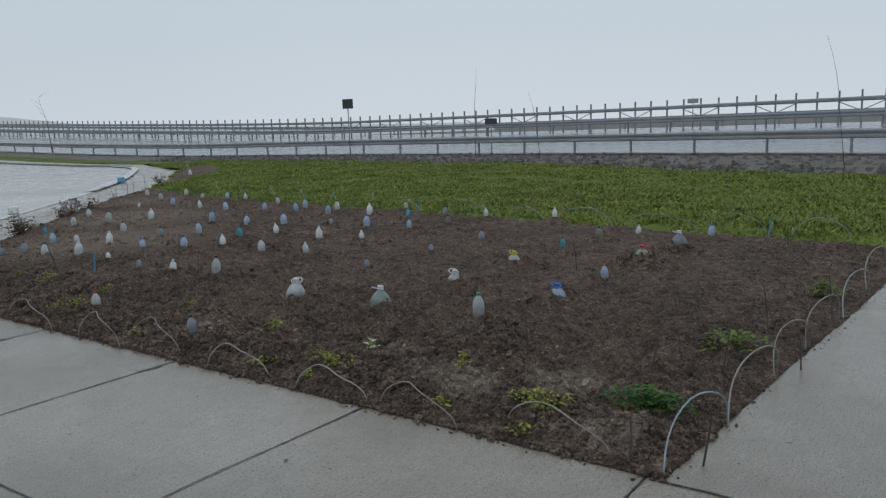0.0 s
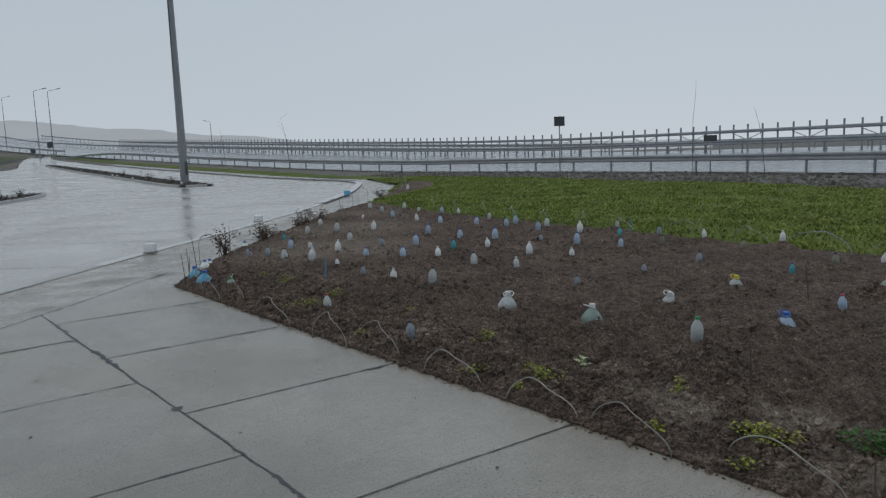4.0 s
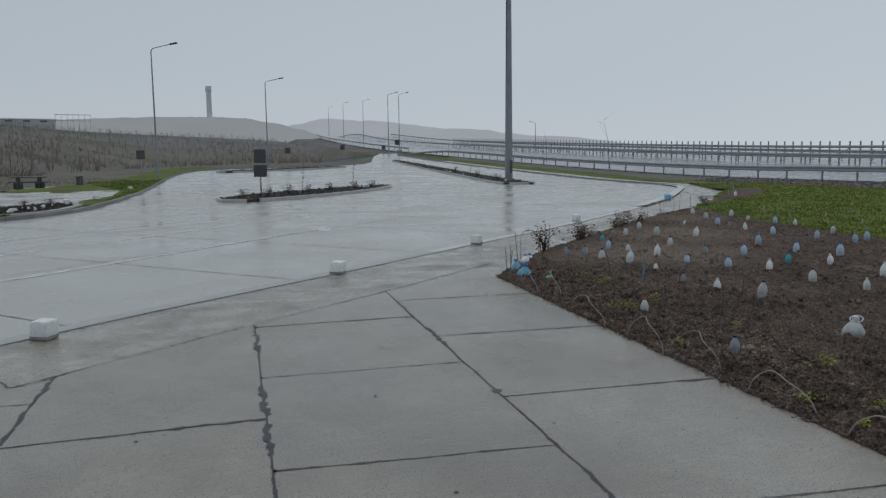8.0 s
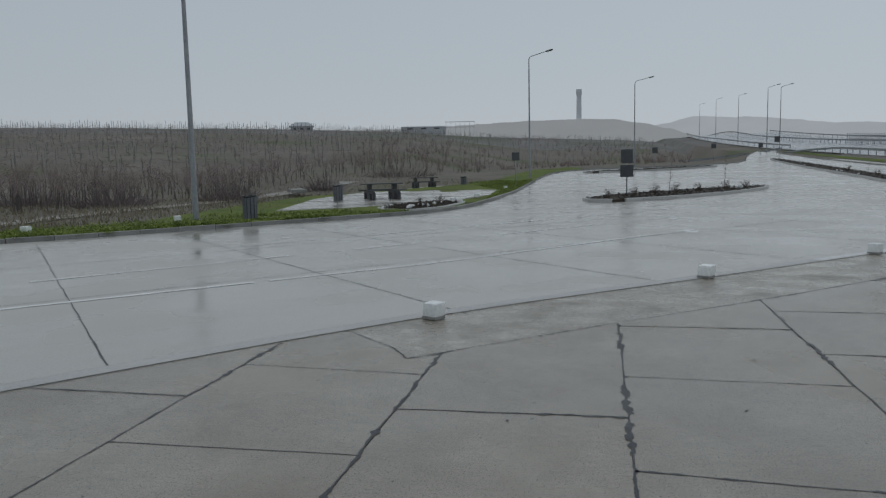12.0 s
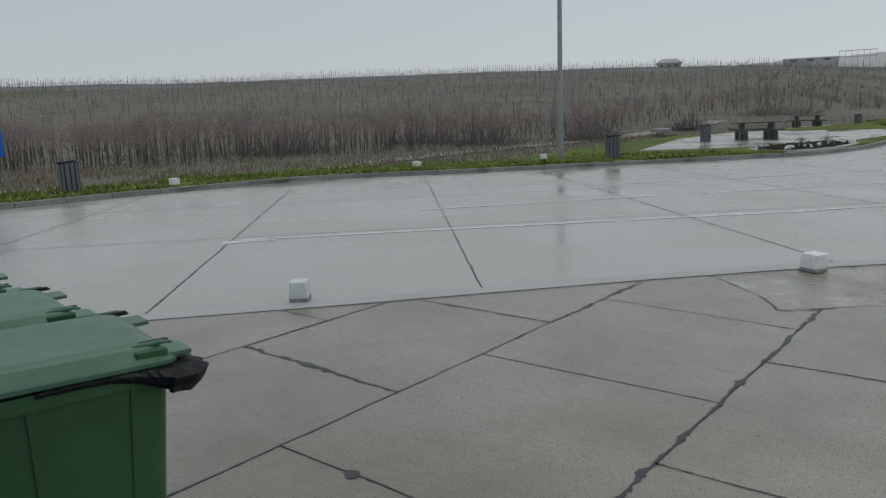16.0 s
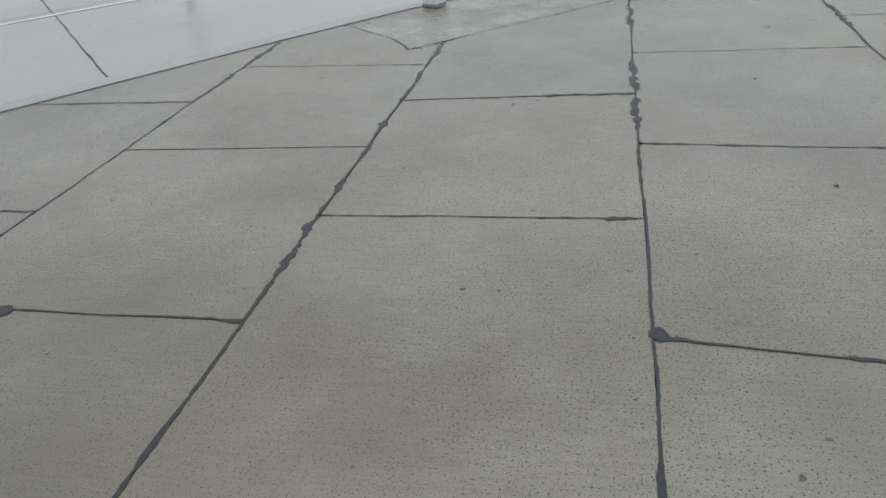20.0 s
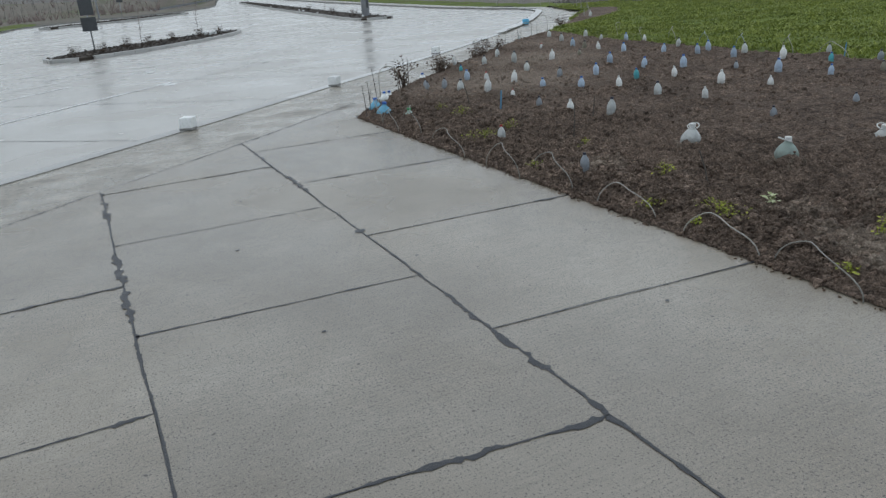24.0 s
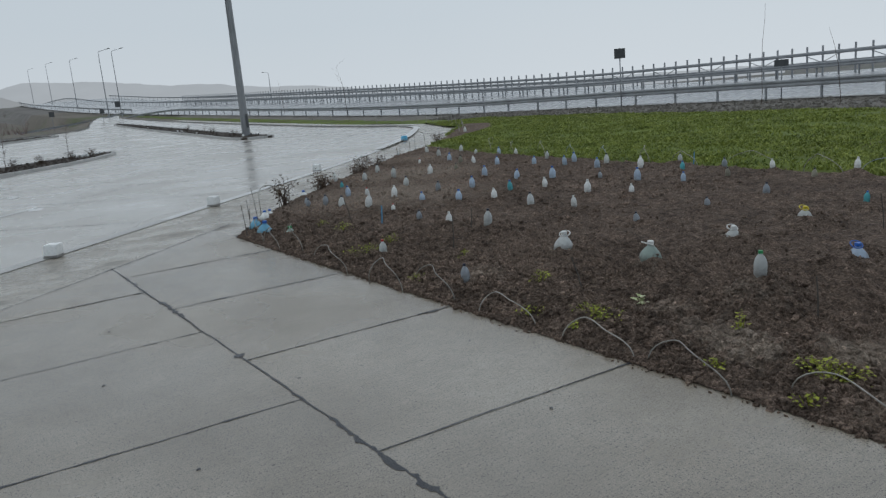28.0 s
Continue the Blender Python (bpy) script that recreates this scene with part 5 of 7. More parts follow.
def lamp_post(x, y, z, high, aim, reach=1.8):
    """A tapered steel column with a bent arm and a flat lamp head."""
    root = thing("street_lamp", pose(x, y, z, 0, 0, aim), "tall galvanised street lamp with a bent arm", "street lamp", "street lamps")
    bm = bmesh.new()
    tube(bm, [(0, 0, -0.3), (0, 0, 0.9)], [0.095, 0.095], 10, cap=False)
    tube(bm, [(0, 0, 0.9), (0, 0, high * 0.5), (0, 0, high - 0.35)], [0.088, 0.068, 0.045], 10, cap=False)
    smooth(part("column", bm, ZINC, root))
    bm = bmesh.new()
    box(bm, 0, 0, 0.012, 0.32, 0.32, 0.03, bevel=0.006)
    part("base_plate", bm, ZINC, root)
    bm = bmesh.new()
    pts = [(0, 0, high - 0.4), (0.01, 0, high - 0.22), (0.09, 0, high - 0.08), (0.25, 0, high - 0.0), (reach, 0, high + 0.24)]
    tube(bm, pts, [0.042, 0.040, 0.037, 0.034, 0.03], 8)
    smooth(part("arm", bm, ZINC, root))
    bm = bmesh.new()
    vs = box(bm, 0, 0, 0, 0.62, 0.24, 0.09, bevel=0.03)
    for v in vs:
        v.co = Vector((reach + 0.25 + v.co.x, v.co.y, high + 0.27 + v.co.z + v.co.x * 0.14))
    head = part("lamp_head", bm, DARK_STEEL, root)
    bm = bmesh.new()
    box(bm, reach + 0.28, 0, high + 0.222, 0.42, 0.17, 0.012)
    part("lens", bm, plain("frosted_lamp_lens", (0.6, 0.62, 0.62), 0.3), head)
    return root


for x, y, z, h, aim, reach in ((-21.6, -12.72, 0.09, 11.5, 46, 1.8), (-64.3, -5.85, 0.52, 10.2, 60, 1.8), (-92.0, 4.2, 1.25, 9.95, 60, 1.8), (-137.0, 28.4, 2.6, 11.3, 40, 1.8), (-138.0, 30.7, 2.8, 11.2, 40, 1.8),
                               (-205.0, 35.6, 6.8, 11.4, 40, 1.8), (-252.0, 37.1, 9.7, 11.4, 40, 1.8), (-300.0, 38.3, 11.9, 11.2, 40, 1.8), (-155.0, 65.6, 4.4, 5.4, 200, 1.4)):
    lamp_post(x, y, z, h, aim, reach)


def mast(x, y):
    root = thing("mast", pose(x, y, 0, 0, 0, 20), "thick faceted galvanised lighting mast on a kerbed island", "mast")
    bm = bmesh.new()
    tube(bm, [(0, 0, 0.05), (0, 0, 8), (0, 0, 22)], [0.27, 0.215, 0.12], 8)
    part("column", bm, MAST, root)
    bm = bmesh.new()
    lathe(bm, [(0.42, 0.1), (0.42, 0.15), (0.36, 0.16)], 16)
    base = part("base_flange", bm, MAST, root)
    for k in range(8):
        a = k * math.pi / 4
        bm = bmesh.new()
        tube(bm, [(0.34 * math.cos(a), 0.34 * math.sin(a), 0.15), (0.34 * math.cos(a), 0.34 * math.sin(a), 0.22)], 0.025, 6)
        part("bolt", bm, DARK_STEEL, base)
    bm = bmesh.new()
    box(bm, 0.262, 0, 1.15, 0.02, 0.20, 0.9, bevel=0.006)
    part("service_door", bm, DARK_STEEL, root)
    bm = bmesh.new()
    box(bm, 0, -0.20, 11.0, 0.05, 0.03, 21.0)
    part("cable_duct", bm, DARK_STEEL, root)
    for k in range(6):
        a = k * math.pi / 3
        bm = bmesh.new()
        box(bm, 0.8 * math.cos(a), 0.8 * math.sin(a), 22.0, 0.5, 0.4, 0.3, rot=a, bevel=0.03)
        part("floodlight", bm, DARK_STEEL, root)
    return root


mast(-49.0, 18.55)


def road_sign(x, y, z, high, boards, aim, label, mat=None, lean=0.0, post_mat=None):
    """Boards (centre height, width, height) on a tube post; aim: heading of the board's face."""
    root = thing("road_sign", pose(x, y, z, lean, 0, aim), label, "road sign")
    bm = bmesh.new()
    tube(bm, [(0, 0, -0.2), (0, 0, high)], 0.032, 8)
    smooth(part("post", bm, post_mat or ZINC, root))
    for c, w, h in boards:
        bm = bmesh.new()
        box(bm, 0, -0.045, c, w, 0.014, h, bevel=0.006)
        b = part("board", bm, mat or SIGN_BACK, root)
        for k in (-0.25, 0.25):
            bm = bmesh.new()
            box(bm, 0, -0.006, c + k * h, 0.16, 0.05, 0.03)
            part("clamp", bm, ZINC, b)
    return root


road_sign(-37.4, 1.2, 0.1, 2.15, ((1.83, 0.56, 0.66), (1.12, 0.62, 0.58)), 92, "two stacked dark sign boards on an island post")
road_sign(-28.9, 33.0, 0.15, 3.25, ((2.95, 0.60, 0.54),), 42, "single grey board on a tall post by the rail")
road_sign(-52.0, -5.75, 0.22, 2.3, ((2.0, 0.52, 0.56),), 98, "small dark sign board on the verge")
road_sign(-90.0, 6.4, 1.2, 2.1, ((1.8, 0.62, 0.66),), 92, "dark sign board at the exit lane")
road_sign(-112.0, 16.1, 1.7, 2.4, ((2.05, 0.66, 0.66),), 92, "dark sign board at the exit lane")
road_sign(-121.0, 24.2, 2.25, 2.0, ((1.6, 0.66, 0.66),), 92, "dark sign board beside the ramp")
road_sign(-125.0, 27.4, 2.4, 2.8, ((2.4, 0.8, 0.9),), 92, "dark sign board beside the ramp")
road_sign(-19.5, 33.2, 0.1, 1.85, ((1.68, 0.62, 0.30),), 20, "low wide dark board just behind the near rail")
road_sign(-15.4, 55.0, 0.95, 2.0, ((1.8, 0.75, 0.32),), 10, "wide pale board above the far barrier", mat=plain("pale_board", (0.4, 0.41, 0.42), 0.5))
BLUE = surface("blue_sign_sheet", (0.012, 0.10, 0.48), (0.02, 0.17, 0.68), 10, 2, (0.3, 0.45), 0.03)
WHITE = plain("white_sign_sheet", (0.78, 0.78, 0.76), 0.35)
blue_sign = road_sign(-6.75, -18.75, 0.1, 1.72, ((1.24, 0.60, 0.60),), 152, "blue one-way sign with a white arrow on a leaning post", BLUE, 4, plain("weathered_wood_post", (0.28, 0.25, 0.20), 0.8))
bm = bmesh.new()
for poly in ([(-0.05, -0.22), (0.05, -0.22), (0.05, 0.04), (-0.05, 0.04)], [(-0.15, 0.04), (0.15, 0.04), (0.0, 0.24)]):
    prism(bm, poly, 0.0, 0.004)
arrow = part("arrow", bm, WHITE, blue_sign, "white arrow")
arrow.matrix_basis = Matrix.Translation((0, -0.053, 1.24)) @ pose(0, 0, 0, 90, 0, 0)
arrow.scale = (0.95, 0.95, 1)

# ---- kerbed islands in the parking ----
WEED = leaf_stuff("low_weed_leaves", (0.04, 0.075, 0.015), (0.16, 0.22, 0.04))
DRY = leaf_stuff("dry_rose_leaves", (0.05, 0.031, 0.023), (0.17, 0.115, 0.082))
TWIG = surface("bare_brown_twig", (0.05, 0.035, 0.028), (0.13, 0.10, 0.08), 30, 3, (0.7, 0.9), 0.3, 60)


ISLAND_SOIL = surface("wet_black_soil", (0.022, 0.018, 0.015), (0.095, 0.078, 0.064), 22, 1.5, (0.7, 0.9), 0.8, 30, spec=0.2)


def island(outline, label):
    pts = spline([Vector(p) for p in outline + [outline[0]]], 0.5)
    root = tagged(new("traffic_island"), label, "island", kind="structure")
    kerb_run("", pts, "", parent=root, high=0.14, length=0.9, inside=0.2, material=PALE)
    bm = bmesh.new()
    prism(bm, [(p.x, p.y) for p in pts[:-1]], -0.05, 0.11)
    bmesh.ops.recalc_face_normals(bm, faces=bm.faces)
    for v in bm.verts:
        v.co.z += rise(v.co.x)
    part("soil", bm, ISLAND_SOIL, root)
    poly = [(p.x, p.y) for p in pts[:-1]]
    lumps = []
    x0, x1 = min(p[0] for p in poly), max(p[0] for p in poly)
    y0, y1 = min(p[1] for p in poly), max(p[1] for p in poly)
    while len(lumps) < 500:
        x, y = random.uniform(x0, x1), random.uniform(y0, y1)
        if inside(poly, x, y):
            lumps.append((x, y, 0.11 + rise(x), random.uniform(0.03, 0.075)))
    me = lump_mesh(lumps)
    me.materials.append(ISLAND_SOIL)
    ob = new("soil_lumps", me)
    ob.parent = root
    return root


island([(-31.6, 0.4), (-31.9, -0.5), (-33.4, -0.7), (-37.0, 0.6), (-42.0, 4.2), (-46.5, 8.0), (-46.6, 9.0), (-45.2, 9.3), (-39.5, 6.7), (-34.5, 3.3)], "kerbed planting island of dark soil in the parking")
island([(-45.4, 17.2), (-45.3, 18.6), (-47.2, 19.2), (-60.0, 20.2), (-80.0, 21.6), (-100.0, 22.3), (-101.0, 21.4), (-80.0, 19.6), (-60.0, 18.3), (-47.5, 17.0)], "long narrow kerbed island around the lighting mast")
island([(-73.5, -0.6), (-75.0, -1.2), (-79.5, 4.5), (-83.5, 11.0), (-82.2, 11.8), (-77.0, 5.8)], "far kerbed island at the exit")

# ---- picnic pad, mud track ----
bm = bmesh.new()
prism(bm, [(-25.8, -11.9), (-28.0, -9.2), (-31.5, -6.6), (-38.5, -5.7), (-47.0, -6.4), (-56.0, -10.2), (-63.0, -16.4), (-50.0, -15.6), (-44.5, -14.6), (-36.0, -14.4)][::-1], -0.05, 0.125)
bmesh.ops.recalc_face_normals(bm, faces=bm.faces)
tagged(part("picnic_pavement", bm, CONCRETE_LOT), "wet concrete pad for the picnic tables", "pavement", kind="structure")
bm = bmesh.new()
ribbon(bm, spline([(-24.0 * math.sin(radians(a)) * k, 24.0 * math.cos(radians(a)) * k) for a, k in ((178, 1.0), (162, 0.98), (150, 1.0), (140, 1.06), (131, 1.33), (124, 1.58), (115, 2.0), (109, 2.5))], 1.0), -0.8, 0.8, lambda x, y: land(x, y) + 0.05 + 0.015 * noise.noise((x, y, 0)))
bmesh.ops.recalc_face_normals(bm, faces=bm.faces)
tagged(part("mud_track", bm, MUD), "wet rutted mud track along the field", "track", kind="structure")
island([(-25.6, -6.9), (-27.4, -6.0), (-30.6, -5.75), (-32.4, -6.2), (-32.0, -7.2), (-29.6, -8.3), (-26.8, -8.2)], "low flower bed edged with kerb stones")


def picnic_table(x, y, aim):
    root = thing("picnic_table", pose(x, y, 0.125, 0, 0, aim), "heavy dark wooden picnic table with fixed benches on concrete feet", "picnic table", "picnic tables")
    wood = surface("dark_wet_planks", (0.03, 0.032, 0.036), (0.09, 0.09, 0.095), 12, 1.5, (0.35, 0.6), 0.3, 50, vary=0.12, stretch=(0.3, 3, 3))
    for k in range(5):
        bm = bmesh.new()
        box(bm, 0, -0.30 + 0.15 * k, 0.745, 1.95, 0.14, 0.05, bevel=0.008)
        part("top_plank", bm, wood, root)
    for s in (-1, 1):
        for k in range(2):
            bm = bmesh.new()
            box(bm, 0, s * (0.68 + 0.15 * k), 0.44, 1.95, 0.14, 0.05, bevel=0.008)
            part("bench_plank", bm, wood, root)
        bm = bmesh.new()
        box(bm, s * 0.62, 0, 0.36, 0.14, 0.5, 0.72, bevel=0.02)
        part("leg", bm, wood, root)
        bm = bmesh.new()
        box(bm, s * 0.62, 0, 0.34, 0.10, 1.66, 0.12, bevel=0.015)
        part("bench_beam", bm, wood, root)
        for q in (-1, 1):
            bm = bmesh.new()
            box(bm, s * 0.62, q * 0.74, 0.17, 0.14, 0.22, 0.34, bevel=0.02)
            part("foot", bm, wood, root)
    return root


picnic_table(-34.7, -10.4, 122)
picnic_table(-52.6, -12.5, 118)


def litter_bin(x, y, aim):
    root = thing("litter_bin", pose(x, y, 0.09, 0, 0, aim), "grey slatted litter bin with a black bag rim", "litter bin", "litter bins")
    steel = surface("grey_slat_steel", (0.09, 0.10, 0.11), (0.2, 0.21, 0.23), 10, 2, (0.4, 0.6), 0.1, vary=0.1)
    bm = bmesh.new()
    lathe(bm, [(0.19, 0.05), (0.19, 0.70)], 12)
    part("liner", bm, CAPS["dark"], root)
    for k in range(12):
        a = k * math.pi / 6
        bm = bmesh.new()
        box(bm, 0.215 * math.cos(a), 0.215 * math.sin(a), 0.39, 0.018, 0.085, 0.68, rot=a, bevel=0.004)
        part("slat", bm, steel, root)
    for z in (0.14, 0.62):
        bm = bmesh.new()
        lathe(bm, [(0.205, z), (0.209, z), (0.209, z + 0.03), (0.205, z + 0.03)], 16)
        part("band", bm, DARK_STEEL, root)
    bm = bmesh.new()
    ring = [((0.215 + 0.02 * math.sin(5 * a)) * math.cos(a), (0.215 + 0.02 * math.sin(4 * a)) * math.sin(a), 0.735 + 0.02 * math.sin(3 * a)) for a in [k * math.pi / 12 for k in range(25)]]
    tube(bm, ring, 0.032, 6, cap=False)
    part("bag_rim", bm, BAG, root)
    return root


BAG = surface("black_bin_bag", (0.008, 0.008, 0.009), (0.03, 0.03, 0.033), 20, 5, (0.15, 0.35), 0.4, 30, vary=0.02)
for x, y in ((-8.35, -18.55), (-21.6, -10.85), (-33.2, -12.1), (-54.5, -9.9)):
    litter_bin(x, y, random.uniform(0, 90))

# ---- concrete-filled canisters along the parking edge ----
CAN_WHITE = plastic("white_canister_plastic", (0.93, 0.94, 0.92), 0.0, 0.45, False)
CAN_BLUE = plastic("blue_canister_plastic", (0.15, 0.50, 0.75), 0.05, 0.4, False)


def canister(x, y, aim, mat, label, tilt=0.0, size=1.0):
    root = thing("canister", pose(x, y, 0.0, 0, 0, aim), label, "marker", "markers along the parking edge")
    bm = bmesh.new()
    vs = box(bm, 0, 0, 0.019, 0.19 * size, 0.17 * size, 0.038, bevel=0.012)
    for v in vs:
        v.co += 0.012 * Vector((noise.noise(v.co * 9), noise.noise(v.co * 9 + Vector((3, 0, 0))), 0.3 * noise.noise(v.co * 7)))
        v.co.z = max(v.co.z, 0.0)
    part("concrete_foot", bm, KERB, root, "rough grey concrete foot")
    bm = bmesh.new()
    vs = box(bm, 0, 0, 0.106 * size, 0.19 * size, 0.17 * size, 0.15 * size, bevel=0.03)
    for v in vs:
        v.co.x += tilt * v.co.z
        v.co += 0.006 * Vector((noise.noise(v.co * 14), noise.noise(v.co * 14 + Vector((5, 0, 0))), noise.noise(v.co * 14 + Vector((9, 0, 0)))))
    part("shell", bm, mat, root)
    return root


for x, y, a in ((-4.33, -5.40, 40), (-7.76, -1.95, 62), (-10.87, 1.24, 55), (-13.72, 4.33, 48), (-17.7, 8.4, 44)):
    canister(x, y, a, CAN_WHITE, "white cut canister set on a concrete foot", random.uniform(-0.15, 0.15))
canister(-25.3, 16.0, 44, CAN_BLUE, "blue cut canister set on a concrete foot", 0, 1.2)
for x, y in ((-10.35, -17.3), (-16.95, -14.95), (-20.75, -12.85), (-31.5, -6.3), (-35.5, -5.9), (-48.0, -6.0)):
    c = canister(x, y, random.uniform(0, 90), CAN_WHITE, "small white plastic pot standing on the verge", 0, 1.15)
    c.location.z = 0.09
c = canister(-5.5, -18.0, 30, CAN_BLUE, "pale blue plastic bucket standing on the verge", 0, 1.1)
c.location.z = 0.09

# ---- wheeled bins and the blue boards beside them ----
GREEN = surface("weathered_green_bin_plastic", (0.034, 0.108, 0.036), (0.06, 0.165, 0.062), 9, 1.6, (0.38, 0.55), 0.12, 220, vary=0.04)
LID_GREEN = surface("pale_green_lid_plastic", (0.07, 0.17, 0.10), (0.13, 0.26, 0.16), 12, 2.2, (0.28, 0.46), 0.12, 220, vary=0.05)
RUBBER_AND_SLOT = plain("black_rubber_and_slot_shade", (0.02, 0.02, 0.02), 0.8)


def loft(bm, rings):
    vs = [[bm.verts.new(p) for p in r] for r in rings]
    n = len(rings[0])
    for a, b in zip(vs, vs[1:]):
        for k in range(n):
            bm.faces.new((a[k], a[(k + 1) % n], b[(k + 1) % n], b[k]))
    bm.faces.new(vs[0][::-1])
    bm.faces.new(vs[-1])
    return vs


def round_rect(x0, x1, y0, y1, r, z, n=4):
    pts = []
    for cx, cy, a0 in ((x1 - r, y1 - r, 0), (x0 + r, y1 - r, 90), (x0 + r, y0 + r, 180), (x1 - r, y0 + r, 270)):
        for k in range(n + 1):
            a = radians(a0 + 90 * k / n)
            pts.append((cx + r * math.cos(a), cy + r * math.sin(a), z))
    return pts


def wheeled_bin(m, bag, open_bag):
    """Front towards -x, hinge and wheels towards +x."""
    root = thing("wheeled_bin", m, "green plastic wheeled bin with a black bag under its lid" if bag else "green plastic wheeled bin with a closed lid", "bin", "row of wheeled bins")
    bm = bmesh.new()
    loft(bm, [round_rect(-0.235, 0.20, -0.215, 0.215, 0.05, 0.03), round_rect(-0.245, 0.21, -0.225, 0.225, 0.05, 0.06), round_rect(-0.305, 0.27, -0.272, 0.272, 0.04, 0.90), round_rect(-0.307, 0.272, -0.274, 0.274, 0.04, 0.925),
              round_rect(-0.33, 0.29, -0.292, 0.292, 0.045, 0.93), round_rect(-0.33, 0.29, -0.292, 0.292, 0.045, 0.975)])
    body = part("body", bm, GREEN, root)
    for y in (-1, 1):
        for x, w in ((-0.19, 0.014), (0.06, 0.022)):
            bm = bmesh.new()
            vs = box(bm, x, 0, 0.495, w, 0.008, 0.87, bevel=0.003)
            for v in vs:
                v.co.y += y * (0.222 + 0.055 * (v.co.z - 0.06) / 0.84)
                v.co.x *= 0.8 + 0.25 * (v.co.z / 0.9)
            part("rib", bm, GREEN, body)
    bm = bmesh.new()
    lift = lambda x, z: 0.981 + z + 0.012 * (x + 0.33) / 0.65
    outline = lambda g: [(x, y, 0) for x, y, _ in round_rect(-0.338 + g, 0.318 - g, -0.30 + g, 0.30 - g, 0.05, 0)]
    loft(bm, [[(x, y, lift(x, z)) for x, y, _ in outline(g)] for g, z in ((0.004, -0.004), (0.0, 0.0), (0.0, 0.012), (0.006, 0.018), (0.045, 0.050), (0.060, 0.057), (0.08, 0.060))])
    lid = part("lid", bm, LID_GREEN, root, "pale green lid")
    for y in (-0.235, 0.235):
        out = 1 if y > 0 else -1
        bm = bmesh.new()
        box(bm, -0.345, y - out * 0.02, 1.0, 0.07, 0.12, 0.014, bevel=0.005)
        part("grip", bm, LID_GREEN, lid)
        # black bar laid on the lid for the shade inside the slot
        bm = bmesh.new()
        box(bm, -0.262, y - out * 0.012, 1.034, 0.13, 0.022, 0.014, bevel=0.005)
        part("grip_slot", bm, RUBBER_AND_SLOT, lid)
        bm = bmesh.new()
        tube(bm, [(-0.20, y + out * 0.004, 1.030), (-0.235, y + out * 0.008, 1.037), (-0.30, y + out * 0.008, 1.037), (-0.335, y - out * 0.006, 1.028)], [0.005, 0.007, 0.007, 0.005], 8)
        smooth(part("grip_bar", bm, LID_GREEN, lid))
        bm = bmesh.new()
        box(bm, -0.262, y + out * 0.036, 1.016, 0.09, 0.03, 0.022, bevel=0.005)
        part("grip_recess", bm, GREEN, lid)
    for y in (-0.3, 0.3):
        bm = bmesh.new()
        box(bm, 0.235, y, 0.962, 0.034, 0.014, 0.05, bevel=0.004)
        box(bm, 0.222, y, 0.992, 0.008, 0.012, 0.02, bevel=0.002)
        box(bm, 0.248, y, 0.992, 0.008, 0.012, 0.02, bevel=0.002)
        part("clip", bm, GREEN, body)
    for y in (-0.2, 0.2):
        bm = bmesh.new()
        tube(bm, [(0.335, y - 0.045, 0.985), (0.335, y + 0.045, 0.985)], 0.022, 10)
        box(bm, 0.31, y, 0.965, 0.05, 0.03, 0.06, bevel=0.006)
        part("hinge", bm, GREEN, body)
    bm = bmesh.new()
    tube(bm, [(0.37, -0.22, 0.955), (0.37, 0.22, 0.955)], 0.016, 10)
    for y in (-0.22, 0.22):
        box(bm, 0.33, y, 0.955, 0.08, 0.03, 0.05, bevel=0.006)
    part("handle", bm, GREEN, root)
    bm = bmesh.new()
    tube(bm, [(0.21, -0.25, 0.10), (0.21, 0.25, 0.10)], 0.012, 8)
    axle = part("axle", bm, DARK_STEEL, root)
    for y in (-0.235, 0.235):
        bm = bmesh.new()
        tube(bm, [(0.21, y - 0.025, 0.10), (0.21, y + 0.025, 0.10)], 0.10, 20)
        w = part("wheel", bm, RUBBER_AND_SLOT, axle)
    if bag:
        bm = bmesh.new()
        n, prev = 56, None
        for k in range(n + 1):
            f = k / n
            if f < 0.5:
                b, d = Vector((0.05 - 0.36 * f / 0.5, 0.292, 0)), Vector((0, 1, 0))
            elif f < 0.66:
                a = (f - 0.5) / 0.16 * math.pi / 2
                d = Vector((-math.sin(a), math.cos(a), 0))
                b = Vector((-0.29, 0.25, 0)) + d * 0.045
            else:
                b, d = Vector((-0.338, 0.25 - 0.42 * (f - 0.66) / 0.34, 0)), Vector((-1, 0, 0))
            bulge = math.exp(-((f - 0.57) / 0.19) ** 2)
            out = 0.012 + 0.085 * bulge + 0.010 * noise.noise((f * 26, 1.0, 0))
            sag = 0.016 + 0.075 * bulge + 0.022 * noise.noise((f * 18, 4.0, 0)) * bulge
            rows = ((-0.01, 0.0), (0.55, 0.004), (1.0, -0.25), (0.9, -0.6), (0.62, -0.9), (0.1, -1.0))
            ring = []
            for q, (o, z) in enumerate(rows):
                w = 0.009 * noise.noise((f * 34, q * 2.3, 2.0)) * (0.3 + bulge)
                ring.append(bm.verts.new(b + d * (out * o + w) + Vector((0, 0, 0.980 + sag * z + w * 0.7))))
            if prev:
                for q in range(5):
                    bm.faces.new((prev[q], prev[q + 1], ring[q + 1], ring[q]))
            prev = ring
        bmesh.ops.solidify(bm, geom=list(bm.faces), thickness=0.003)
        part("bag", bm, BAG, root, "crumpled glossy black bag edge")
    return root


